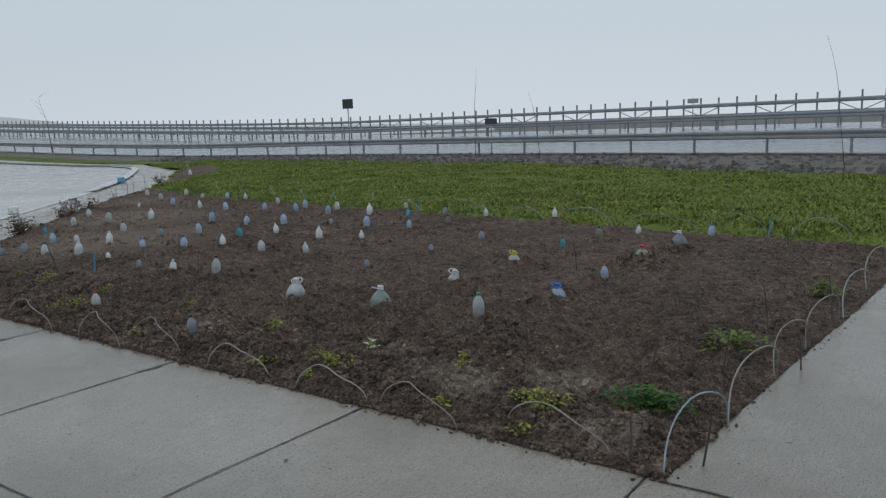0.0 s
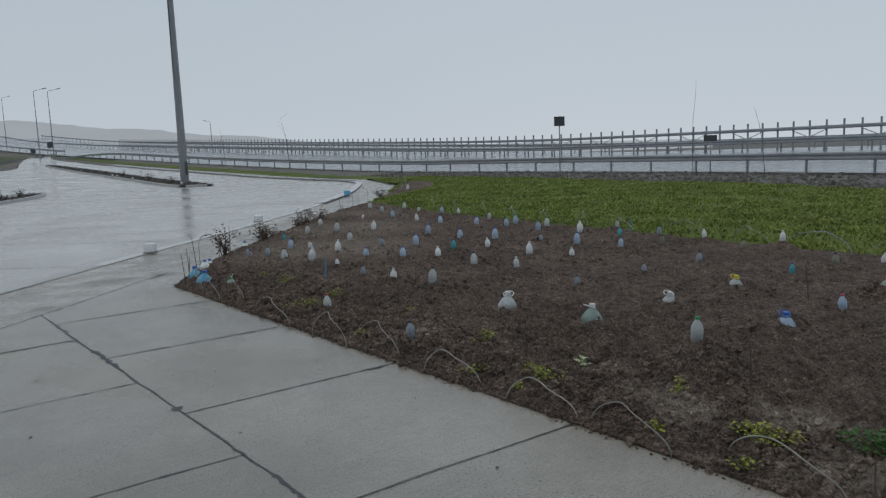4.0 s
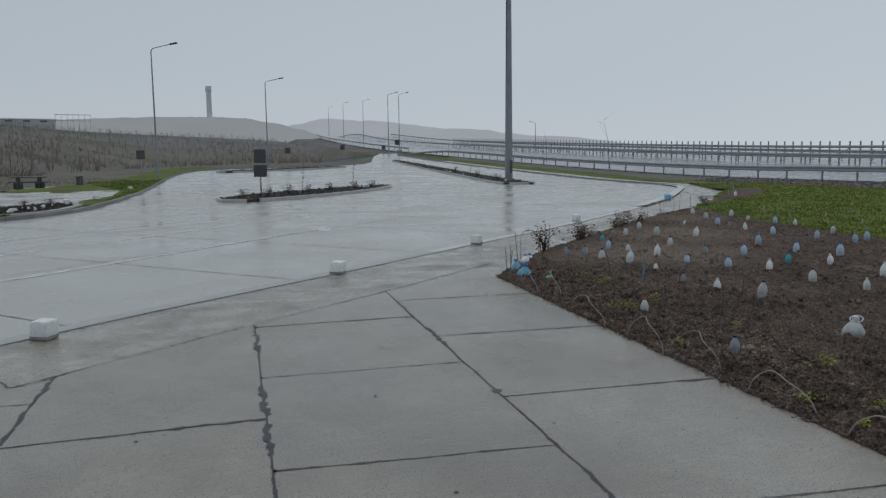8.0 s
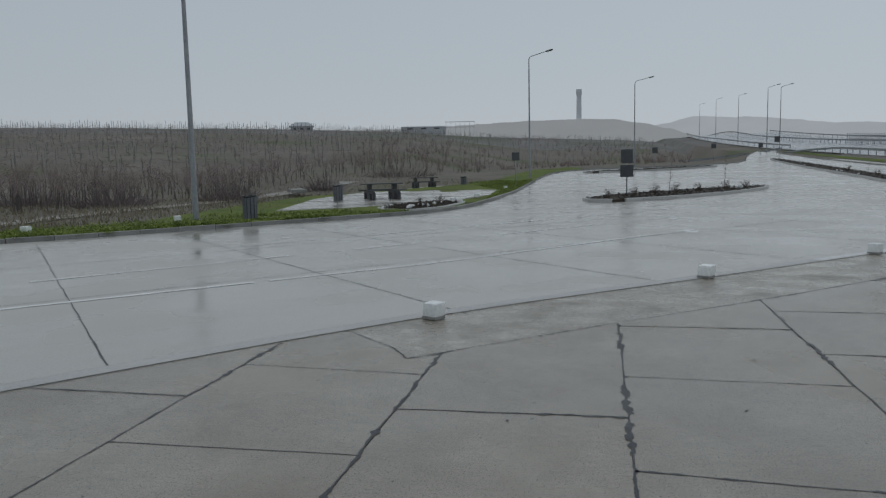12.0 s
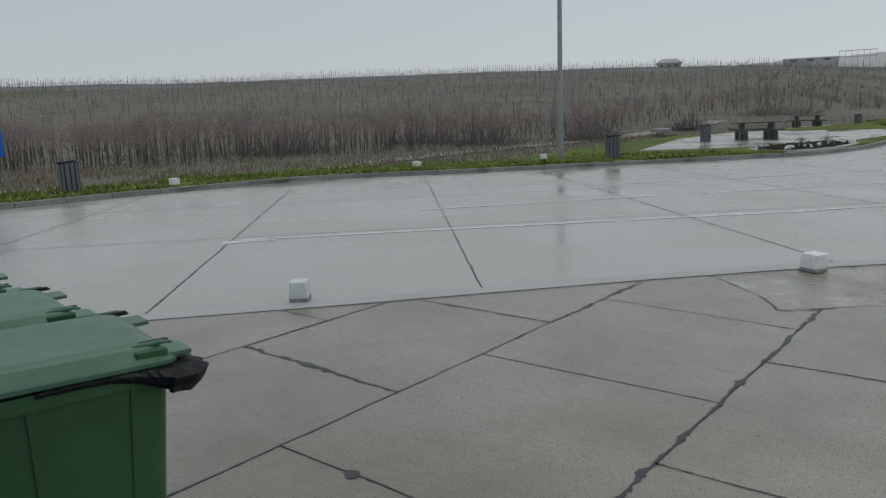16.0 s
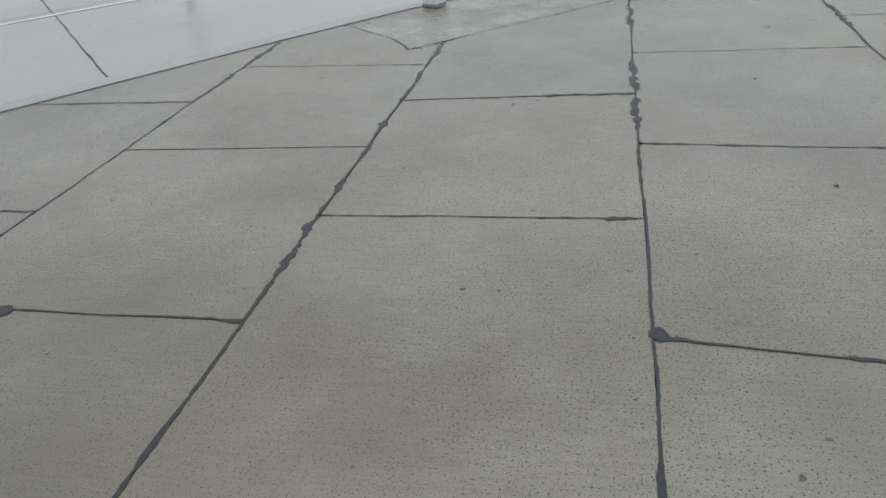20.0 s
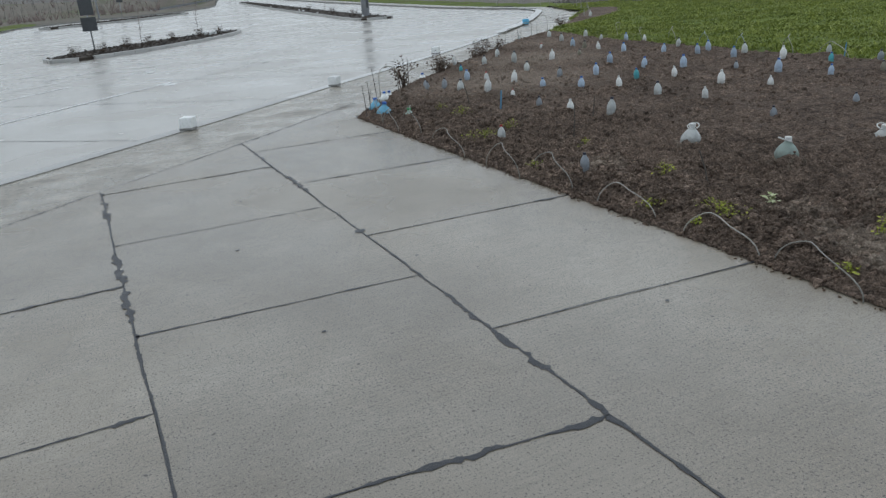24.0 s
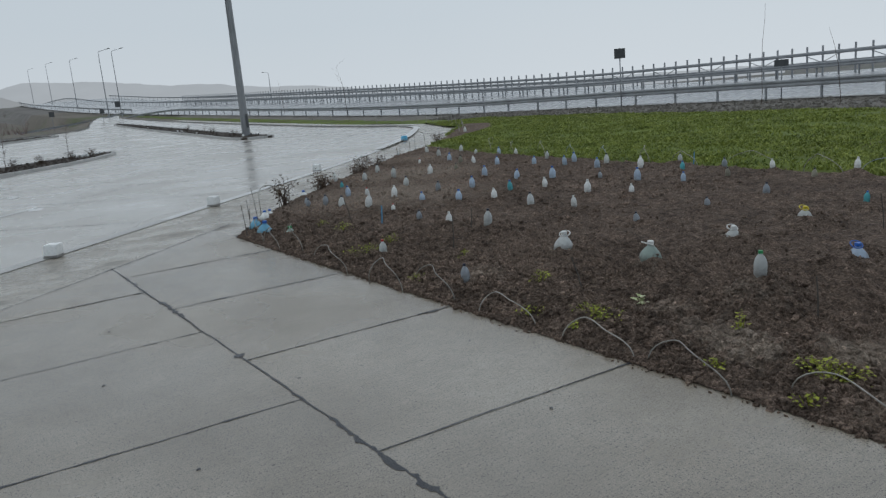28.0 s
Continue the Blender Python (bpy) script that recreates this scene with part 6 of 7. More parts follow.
for k, (x, y, a) in enumerate(((-0.975, -2.50, -13), (-1.005, -3.13, -11), (-1.03, -3.76, -12), (-1.05, -4.39, -10), (-1.08, -5.02, -12))):
    wheeled_bin(Matrix.LocRotScale((x, y, 0), Euler((0, 0, radians(a))), (0.955, 0.94, 0.942)), k in (0, 3), k == 0)

BLUE_WOOD = surface("chipped_blue_paint", (0.02, 0.16, 0.42), (0.05, 0.30, 0.62), 26, 2.5, (0.4, 0.65), 0.5, 60, patch=(9.0, (0.25, 0.24, 0.22), 0.5), stretch=(1, 1, 0.25))
kiosk = thing("kiosk", pose(-0.41, -1.47, 0, 0, 0, -2), "blue-painted rough board hut behind the bins, unseen roof added for shade", "hut")
plank = bmesh.new()
vs = box(plank, 0, 0, 1.25, 0.141, 0.03, 2.5, bevel=0.006)
for v in vs:
    v.co.x += 0.003 * noise.noise(v.co * 6)
    v.co.y += 0.004 * noise.noise(v.co * 5)
first = part("board", plank, BLUE_WOOD, kiosk)
first.location = (0.075, 0, 0)
for k in range(1, 62):
    ob = new("board", first.data)
    ob.parent = kiosk
    if k < 30:
        ob.location = (0.075 + 0.145 * k, random.uniform(-0.003, 0.003), random.uniform(-0.01, 0.0))
    else:
        ob.location = (0.0, -0.09 - 0.145 * (k - 30), random.uniform(-0.01, 0.0))
        ob.rotation_euler = (0, 0, math.pi / 2)
# unseen closing walls and roof; the overhang is added to shade the ground
for name, pos, size in (("wall", (4.4, -2.35, 1.25), (0.05, 4.7, 2.5)), ("wall", (2.2, -4.72, 1.25), (4.4, 0.05, 2.5)), ("roof", (2.2, -1.85, 2.53), (4.46, 5.8, 0.05))):
    bm = bmesh.new()
    box(bm, *pos, *size, bevel=0.005)
    part(name, bm, BLUE_WOOD if name == "wall" else SIGN_BACK, kiosk)

# ---- hoops of bent tube round the bed ----
PALE_TUBE = surface("pale_bent_tube", (0.20, 0.19, 0.165), (0.50, 0.48, 0.43), 20, 6, (0.4, 0.6), 0.1, vary=0.15)
BLUE_TUBE = surface("blue_grey_bent_tube", (0.22, 0.29, 0.35), (0.46, 0.52, 0.55), 20, 6, (0.4, 0.6), 0.1, vary=0.15)


def hoop(a, b, high, mat, skew=0.0, thick=0.005, base=None, lean=1.0):
    a, b = Vector((*a, 0)), Vector((*b, 0))
    root = thing("hoop", Matrix.Translation((a.x, a.y, 0)), "thin bent tube hoop edging the vegetable bed", "hoop", "hoops round the bed")
    n = Vector((-(b - a).y, (b - a).x, 0)).normalized()
    pts = []
    for k in range(17):
        f = (1 - math.cos(math.pi * k / 16)) / 2 if lean == 1.0 else k / 16
        p = (b - a) * (f + skew * math.sin(math.pi * f)) + n * 0.05 * math.sin(math.pi * f * 2)
        p.z = (soil_z(a.x, a.y) if base is None else base) - 0.03 + high * math.sin(math.pi * (k / 16) ** lean) ** 0.8 * (1 + 0.06 * noise.noise((a.x * 3 + f * 4, a.y, 0)))
        pts.append(p)
    bm = bmesh.new()
    tube(bm, pts, [thick * random.uniform(0.9, 1.1) for _ in pts], 6)
    smooth(part("tube", bm, mat, root))
    return root


for a, b, h in (((-7.5, 3.35), (-6.5, 3.22), 0.20), ((-6.05, 3.2), (-5.40, 3.16), 0.28), ((-5.59, 3.42), (-4.76, 3.24), 0.22), ((-4.38, 3.18), (-3.82, 3.24), 0.22), ((-3.51, 3.18), (-2.93, 3.2), 0.20),
                ((-2.85, 3.22), (-2.24, 3.12), 0.20), ((-2.04, 3.32), (-1.40, 3.17), 0.17), ((-8.66, 3.52), (-7.6, 3.27), 0.22), ((-9.04, 3.4), (-8.27, 3.28), 0.24), ((-9.6, 3.5), (-8.96, 3.36), 0.25),
                ((-11.41, 4.32), (-11.9, 4.85), 0.45), ((-15.9, 8.6), (-16.6, 9.3), 0.35), ((-16.9, 10.0), (-17.9, 11.0), 0.42), ((-19.17, 11.9), (-20.0, 12.8), 0.45), ((-20.3, 13.2), (-21.2, 14.2), 0.55)):
    hoop(a, b, h, PALE_TUBE, random.uniform(-0.06, 0.06), 0.004 if a[0] > -11 else 0.0075)
for (a, b, h, mt) in (((-1.13, 3.14), (-1.02, 3.86), 0.34, BLUE_TUBE), ((-1.01, 3.85), (-0.94, 4.78), 0.36, PALE_TUBE), ((-0.94, 4.75), (-0.88, 5.4), 0.36, PALE_TUBE), ((-0.86, 5.42), (-0.76, 6.2), 0.36, PALE_TUBE),
                      ((-0.73, 6.4), (-0.66, 7.4), 0.38, BLUE_TUBE), ((-0.66, 7.55), (-0.62, 8.5), 0.38, PALE_TUBE)):
    hoop(a, b, h * 0.9, mt, 0.0, 0.0044, None, 1.2)
for a, b in (((-2.0, 10.15), (-2.75, 10.2)), ((-2.9, 10.25), (-3.95, 10.4)), ((-4.1, 10.2), (-5.2, 10.65)), ((-5.3, 10.4), (-6.1, 10.8)), ((-6.5, 10.75), (-7.6, 11.1)), ((-8.1, 11.0), (-8.95, 11.4)), ((-9.3, 11.2), (-9.95, 11.7)),
             ((-10.6, 11.5), (-11.4, 12.1)), ((-11.9, 11.9), (-12.7, 12.4)), ((-13.2, 12.2), (-14.1, 12.8)), ((-14.8, 12.6), (-15.6, 13.2)), ((-16.2, 13.0), (-17.0, 13.7)), ((-1.0, 9.9), (-1.7, 10.1))):
    hoop(a, b, random.uniform(0.24, 0.36), BLUE_TUBE if random.random() < 0.5 else PALE_TUBE, random.uniform(-0.1, 0.1), 0.0055, 0.05)

STICK = surface("grey_weathered_stick", (0.06, 0.05, 0.042), (0.17, 0.15, 0.13), 30, 4, (0.7, 0.9), 0.3)
BLUE_STAKE = plain("blue_plastic_stake", (0.12, 0.32, 0.5), 0.45)


def stake(x, y, high, mat, lean, label, r=0.006):
    root = thing("stake", Matrix.Translation((x, y, 0)), label, "stake", "stakes in the bed")
    z = soil_z(x, y) if inside(BED, x, y) else 0.03
    bm = bmesh.new()
    tube(bm, [(0, 0, z - 0.05), (lean[0] * 0.5 + 0.006, lean[1] * 0.5, z + high * 0.5), (lean[0], lean[1], z + high)], [r, r * 0.9, r * 0.7], 6)
    part("rod", bm, mat, root)


for x, y, h in ((-1.49, 3.98, 0.32), (-2.47, 4.38, 0.3), (-7.08, 5.21, 0.22), (-1.22, 4.57, 0.34), (-1.14, 5.60, 0.33), (-1.30, 3.16, 0.22), (-1.01, 3.35, 0.26), (-0.83, 5.0, 0.3), (-0.80, 6.3, 0.36), (-9.66, 3.42, 0.42), (-10.3, 3.72, 0.40),
                (-10.85, 4.05, 0.5), (-9.9, 3.55, 0.3), (-12.6, 5.35, 0.4), (-11.6, 4.9, 0.35), (-6.2, 4.3, 0.35), (-8.9, 4.6, 0.3), (-4.0, 3.9, 0.28), (-3.3, 7.1, 0.35)):
    stake(x, y, h, STICK, (random.uniform(-0.06, 0.06), random.uniform(-0.06, 0.06)), "thin grey stick standing in the bed")
for x, y in ((-8.38, 4.75), (-8.26, 11.1), (-1.93, 9.9)):
    stake(x, y, 0.24, BLUE_STAKE, (0.01, 0.02), "blue plastic stake in the bed", 0.012)

# thin pale stakes along the outer edge of the curved path, and the bottle on the bare patch
for x, y, h in ((-64.5, 31.0, 0.6), (-60.0, 30.6, 0.6), (-55.9, 30.2, 0.65), (-50.4, 29.6, 0.6), (-45.8, 29.0, 0.65), (-42.9, 28.4, 0.65), (-41.4, 28.1, 0.7), (-40.2, 27.8, 0.7), (-37.8, 26.8, 0.75), (-36.0, 26.0, 0.65), (-34.7, 25.3, 0.7), (-32.3, 23.8, 0.5), (-30.6, 22.9, 0.45), (-27.2, 20.4, 0.42), (-26.3, 19.5, 0.3)):
    root = thing("stake", Matrix.Translation((x, y, max(0.0, land(x, y)))), "thin pale leaning stake at the edge of the path", "stake", "stakes along the path")
    bm = bmesh.new()
    lean = random.uniform(0.1, 0.3) * h
    tube(bm, [(0, 0, -0.05), (-lean * 0.4, lean * 0.35, h * 0.55), (-lean, lean * 0.6, h)], [0.016, 0.015, 0.013], 6)
    part("rod", bm, PALE_TUBE, root)
copy_thing(P["white"], Matrix.LocRotScale((-25.22, 18.99, 0.02), Euler((0.05, 0.04, 1.0)), (1.25, 1.25, 1.3)))

# ---- young weeds and the dry rose bushes ----
YELLOW = leaf_stuff("yellow_green_leaves", (0.10, 0.14, 0.016), (0.42, 0.44, 0.06))
LUSH = leaf_stuff("lush_green_leaves", (0.02, 0.075, 0.012), (0.08, 0.19, 0.03))


def leafy(name, x, y, spread, high, count, mat, label, cat, leaf=0.02, flat=False):
    """A small plant of separate bent leaves on short stems."""
    rng = random.Random(int(abs(x * 1000 + y * 77)))
    root = thing(name, Matrix.Translation((x, y, soil_z(x, y))), label, cat)
    bm = bmesh.new()
    for _ in range(count):
        a, d = rng.uniform(0, 6.28), spread * 0.9 * rng.random()
        bx, by = d * math.cos(a), d * math.sin(a) * (0.45 if flat else 1.0)
        z = high * rng.uniform(0.15, 1.0) * (1 - 0.5 * d / spread)
        la, el, ln = rng.uniform(0, 6.28), rng.uniform(-0.2, 0.9), leaf * rng.uniform(0.7, 1.5)
        dx = Vector((math.cos(la) * math.cos(el), math.sin(la) * math.cos(el), math.sin(el)))
        sd = dx.cross(Vector((0, 0, 1))).normalized() * ln * 0.42
        o = Vector((bx, by, z))
        v = [bm.verts.new(p) for p in (o, o + dx * ln * 0.5 + sd, o + dx * ln * 1.1 - Vector((0, 0, ln * 0.25)), o + dx * ln * 0.5 - sd)]
        bm.faces.new(v)
    part("foliage", bm, mat, root)
    bm = bmesh.new()
    for _ in range(max(4, count // 14)):
        a, d = rng.uniform(0, 6.28), spread * 0.7 * rng.random()
        tube(bm, [(0.3 * d * math.cos(a), 0.3 * d * math.sin(a), -0.02), (d * math.cos(a), d * math.sin(a) * (0.45 if flat else 1), high * rng.uniform(0.5, 0.9))], [0.003, 0.0015], 4, cap=False)
    part("stem", bm, mat, root)
    return root


for x, y, s, h, n in ((-8.38, 4.2, 0.16, 0.10, 80), (-7.11, 4.12, 0.15, 0.12, 70), (-5.71, 4.08, 0.09, 0.10, 45), (-4.5, 3.93, 0.10, 0.11, 55), (-4.01, 3.36, 0.14, 0.07, 60), (-2.62, 3.78, 0.06, 0.15, 30), (-2.46, 3.3, 0.08, 0.05, 30),
                      (-1.89, 3.22, 0.09, 0.06, 30), (-5.57, 3.42, 0.09, 0.06, 36), (-6.88, 3.66, 0.28, 0.06, 110), (-9.0, 4.2, 0.14, 0.06, 50), (-3.52, 3.3, 0.06, 0.06, 20)):
    leafy("weed", x, y, s, h, n, YELLOW, "small yellow-green weed sprouting in the bed", "weed", 0.019)
leafy("weed", -3.5, 3.5, 0.28, 0.08, 150, YELLOW, "sprawling yellow-green weed under a hoop", "weed", 0.017, True)
leafy("weed", -1.95, 3.5, 0.26, 0.10, 170, YELLOW, "bushy yellow-green weed at the corner of the bed", "weed", 0.017, True)
leafy("cabbage", -3.46, 3.9, 0.05, 0.08, 34, leaf_stuff("pale_cabbage_leaves", (0.22, 0.29, 0.05), (0.78, 0.8, 0.55)), "small pale cabbage growing in the bed", "cabbage", 0.034)
leafy("herb", -1.40, 3.72, 0.30, 0.13, 380, LUSH, "dense bright green herb clump near the corner", "herb", 0.026, True)
leafy("herb", -1.24, 5.0, 0.26, 0.12, 110, WEED, "dull green herb by the edge of the bed", "herb", 0.035)
leafy("herb", -0.95, 6.9, 0.2, 0.14, 120, WEED, "dull green herb by the edge of the bed", "herb", 0.035)
leafy("weed", -9.1, 3.9, 0.35, 0.12, 120, DRY, "withered brown plant in the bed", "weed", 0.03)


def rose_bush(x, y, high, wide, seed, z=0.02, label="sparse dry rose bush with brownish leaves by the path", group="rose bushes by the path"):
    rng = random.Random(seed)
    root = thing("rose_bush", Matrix.Translation((x, y, z)), label, "bush", group)
    stems, leaves = bmesh.new(), bmesh.new()
    for _ in range(9):
        p, d = Vector((rng.uniform(-0.05, 0.05), rng.uniform(-0.05, 0.05), 0)), Vector((rng.uniform(-1, 1) * wide, rng.uniform(-1, 1) * wide, high * 1.6)).normalized()
        pts = [p.copy()]
        for k in range(5):
            d = (d + Vector((rng.uniform(-0.3, 0.3), rng.uniform(-0.3, 0.3), rng.uniform(-0.1, 0.1)))).normalized()
            p = p + d * high / 5 * rng.uniform(0.8, 1.2)
            pts.append(p.copy())
            for _ in range(7):
                o = p + Vector((rng.gauss(0, 0.05), rng.gauss(0, 0.05), rng.gauss(0, 0.04)))
                la, el, ln = rng.uniform(0, 6.28), rng.uniform(-0.6, 0.6), rng.uniform(0.025, 0.05)
                dx = Vector((math.cos(la) * math.cos(el), math.sin(la) * math.cos(el), math.sin(el)))
                sd = dx.orthogonal().normalized() * ln * 0.35
                leaves.faces.new([leaves.verts.new(q) for q in (o, o + dx * ln * 0.5 + sd, o + dx * ln, o + dx * ln * 0.5 - sd)])
        tube(stems, pts, [0.009, 0.008, 0.006, 0.005, 0.004, 0.003], 5)
    part("stem", stems, TWIG, root)
    part("foliage", leaves, DRY, root)


for k, (x, y, h, w) in enumerate(((-12.05, 5.0, 0.60, 0.3), (-13.25, 6.3, 0.45, 0.6), (-13.7, 6.6, 0.4, 0.6), (-15.6, 8.6, 0.55, 0.7), (-16.2, 9.3, 0.45, 0.7), (-15.1, 8.1, 0.35, 0.6), (-22.9, 15.9, 0.4, 0.4))):
    rose_bush(x, y, h * 0.72, w * 0.8, k)
for k, (x, y, h) in enumerate(((-33.0, 0.3, 0.42), (-34.6, 1.4, 0.40), (-36.0, 2.4, 0.5), (-38.2, 3.5, 0.5), (-40.0, 4.9, 0.42), (-42.6, 6.6, 0.45), (-44.6, 8.0, 0.4), (-50.5, 18.3, 0.5), (-57.0, 18.9, 0.5), (-66.0, 19.8, 0.5), (-28.2, -7.0, 0.35), (-30.4, -6.6, 0.35))):
    rose_bush(x, y, h, 0.5, 50 + k, 0.1 + rise(x), "short pruned rose bush planted on a kerbed island", "roses on the islands")

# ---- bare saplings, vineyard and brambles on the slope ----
# twigs and bark paled for distance: the haze is in their colour
HAZE_TWIG = leaf_stuff("hazed_winter_twigs", (0.20, 0.158, 0.145), (0.36, 0.29, 0.268), 0.9)
HAZE_TRUNK = leaf_stuff("hazed_young_bark", (0.075, 0.063, 0.057), (0.15, 0.127, 0.116), 0.9)
POST_WOOD = surface("grey_vineyard_post", (0.13, 0.124, 0.116), (0.22, 0.212, 0.20), 10, 1, (0.8, 0.95), 0.2)
BRAMBLE = leaf_stuff("dark_bramble_twigs", (0.13, 0.108, 0.10), (0.24, 0.20, 0.19), 0.9)
DEAD = leaf_stuff("dead_field_grass", (0.14, 0.12, 0.08), (0.30, 0.26, 0.18), 0.95)


class Sticks:
    """Gathers many three-sided sticks into one mesh."""

    def __init__(self):
        self.v, self.f = [], []

    def add(self, a, b, r0, r1):
        a, b = np.array(a, float), np.array(b, float)
        d = b - a
        d /= np.linalg.norm(d) + 1e-9
        u = np.cross(d, (0.3, 0.5, 0.81))
        u /= np.linalg.norm(u)
        w = np.cross(d, u)
        o = len(self.v)
        for p, r in ((a, r0), (b, r1)):
            for k in range(3):
                c, s = math.cos(2.094 * k), math.sin(2.094 * k)
                self.v.append(tuple(p + r * (c * u + s * w)))
        self.f += [(o, o + 1, o + 4, o + 3), (o + 1, o + 2, o + 5, o + 4), (o + 2, o, o + 3, o + 5)]

    def mesh(self, name, mat):
        m = bpy.data.meshes.new(name)
        m.from_pydata(self.v, [], self.f)
        m.materials.append(mat)
        return m


def sapling_sticks(rng, high, crown, trunk, at=(0, 0, 0), twigs=60):
    x, y, z = at
    lx, ly = rng.gauss(0, 0.08), rng.gauss(0, 0.08)
    fork = high * rng.uniform(0.45, 0.62)
    trunk.add((x, y, z - 0.2), (x + lx * 0.5, y + ly * 0.5, z + fork), 0.03, 0.02)
    tips = []
    for k in range(5):
        a, s = rng.uniform(0, 6.28), rng.uniform(0.15, 0.5)
        tip = (x + lx + s * math.cos(a), y + ly + s * math.sin(a), z + high * rng.uniform(0.75, 1.0))
        crown.add((x + lx * 0.5, y + ly * 0.5, z + fork * rng.uniform(0.7, 1.0)), tip, 0.010, 0.004)
        tips.append(tip)
    for k in range(twigs):
        t = rng.choice(tips)
        f = rng.uniform(0.35, 1.0)
        b = [x + lx * 0.5 + f * (t[0] - x - lx * 0.5), y + ly * 0.5 + f * (t[1] - y - ly * 0.5), z + fork + f * (t[2] - z - fork)]
        crown.add(b, (b[0] + rng.gauss(0, 0.28), b[1] + rng.gauss(0, 0.28), b[2] + rng.uniform(0.1, 0.6)), 0.0045, 0.0022)


def polar(r, yaw):
    a = radians(yaw)
    return -r * math.sin(a), r * math.cos(a)


rng = random.Random(11)
variants = []
for k in range(5):
    tr, cr = Sticks(), Sticks()
    sapling_sticks(rng, rng.uniform(1.9, 2.7), cr, tr, twigs=44)
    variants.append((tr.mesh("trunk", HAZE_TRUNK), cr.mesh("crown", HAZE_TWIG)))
EDGE_R = ((95, 95), (100, 85), (108, 68), (117, 50), (125, 40), (140, 33), (175, 30))


def front_r(yaw):
    """How far off the plantation begins."""
    for (a0, r0), (a1, r1) in zip(EDGE_R, EDGE_R[1:]):
        if a0 <= yaw <= a1:
            return r0 + (r1 - r0) * (yaw - a0) / (a1 - a0)
    return 30.0


made = 0
while made < 110:
    yaw = rng.uniform(112, 168)
    r = front_r(yaw) + rng.uniform(0, 9)
    x, y = polar(r, yaw)
    if y > kerb_y(x) - 7.5:
        continue
    tm, cm = variants[made % 5]
    tall = rng.uniform(0.75, 1.15) * (0.6 + 0.4 * sstep(118, 132, yaw))
    root = thing("sapling", Matrix.LocRotScale((x, y, max(-0.1, land(x, y))), Euler((0, 0, rng.uniform(0, 6.28))), Vector((1, 1, tall))), "bare young tree with thin brown twigs in the field", "tree", "saplings in the field")
    for nm, data in (("trunk", tm), ("crown", cm)):
        ob = new(nm, data)
        ob.parent = root
    made += 1
tr, cr = Sticks(), Sticks()
for _ in range(900):
    yaw = rng.uniform(99, 172)
    r = front_r(yaw) + 1.5 + 22 * rng.random() ** 1.2
    x, y = polar(r, yaw)
    if y > kerb_y(x) - 8:
        continue
    sapling_sticks(rng, rng.uniform(1.3, 2.3) * (0.65 + 0.35 * sstep(118, 132, yaw)), cr, tr, (x, y, land(x, y)), 18)
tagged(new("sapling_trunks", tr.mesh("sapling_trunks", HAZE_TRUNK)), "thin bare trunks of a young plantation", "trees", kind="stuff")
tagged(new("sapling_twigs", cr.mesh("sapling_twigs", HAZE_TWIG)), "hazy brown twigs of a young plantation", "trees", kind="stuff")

# vineyard rows up to the crest
posts, vines = Sticks(), Sticks()
for j in range(0, 40):
    r0 = 52 + 5.2 * j
    step = 170.0 / r0
    yaw = 86.0 + rng.uniform(0, step)
    while yaw < 172:
        yaw += step * rng.uniform(0.6, 1.4)
        r = r0 + 0.05 * r0 * math.sin(radians(yaw * 5)) + rng.gauss(0, 0.35)
        if r < front_r(yaw) + 8 or (yaw < 98 and r < 126):
            continue
        x, y = polar(r, yaw)
        if y > kerb_y(x) - 6:
            continue
        z = land(x, y)
        posts.add((x, y, z - 0.2), (x + rng.gauss(0, 0.1), y + rng.gauss(0, 0.1), z + rng.uniform(0.9, 1.8)), 0.038, 0.03)
        for _ in range(2):
            a = (x + rng.gauss(0, 1.0), y + rng.gauss(0, 0.5), z + rng.uniform(0.3, 1.0))
            vines.add(a, (a[0] + rng.gauss(0, 0.9), a[1] + rng.gauss(0, 0.6), a[2] + rng.uniform(0.0, 0.4)), 0.035, 0.015)
for k in range(460):
    yaw = 103 + k * 0.15
    x, y = polar(rng.uniform(246, 262), yaw)
    z = land(x, y)
    posts.add((x, y, z - 0.2), (x + rng.gauss(0, 0.1), y + rng.gauss(0, 0.1), z + rng.uniform(1.0, 2.6)), 0.08, 0.06)
tagged(new("vineyard_posts", posts.mesh("vineyard_posts", POST_WOOD)), "grey vineyard posts in rows up the slope", "vineyard", kind="stuff")
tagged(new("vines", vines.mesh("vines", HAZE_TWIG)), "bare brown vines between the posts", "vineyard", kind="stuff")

# shrubs on the slope below the tower
shrubs = Sticks()
for _ in range(900):
    yaw, r = rng.uniform(83.5, 108), 100 + 260 * rng.random() ** 1.2
    x, y = polar(r, yaw)
    if y > 24 or noise.noise((x * 0.02, y * 0.02, 31)) < rng.uniform(-0.5, 0.25):
        continue
    z, h = land(x, y), rng.uniform(0.4, 1.3) * (1 + 0.8 * (rng.random() < 0.06))
    for _ in range(9):
        a, q = rng.uniform(0, 6.28), rng.uniform(0.2, 1.0) * h * 0.6
        shrubs.add((x, y, z - 0.1), (x + q * math.cos(a), y + q * math.sin(a), z + h * rng.uniform(0.5, 1.0)), 0.03, 0.012)
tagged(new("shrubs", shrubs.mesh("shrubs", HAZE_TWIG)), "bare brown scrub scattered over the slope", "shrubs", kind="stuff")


# dead grass on the near field
spots = []
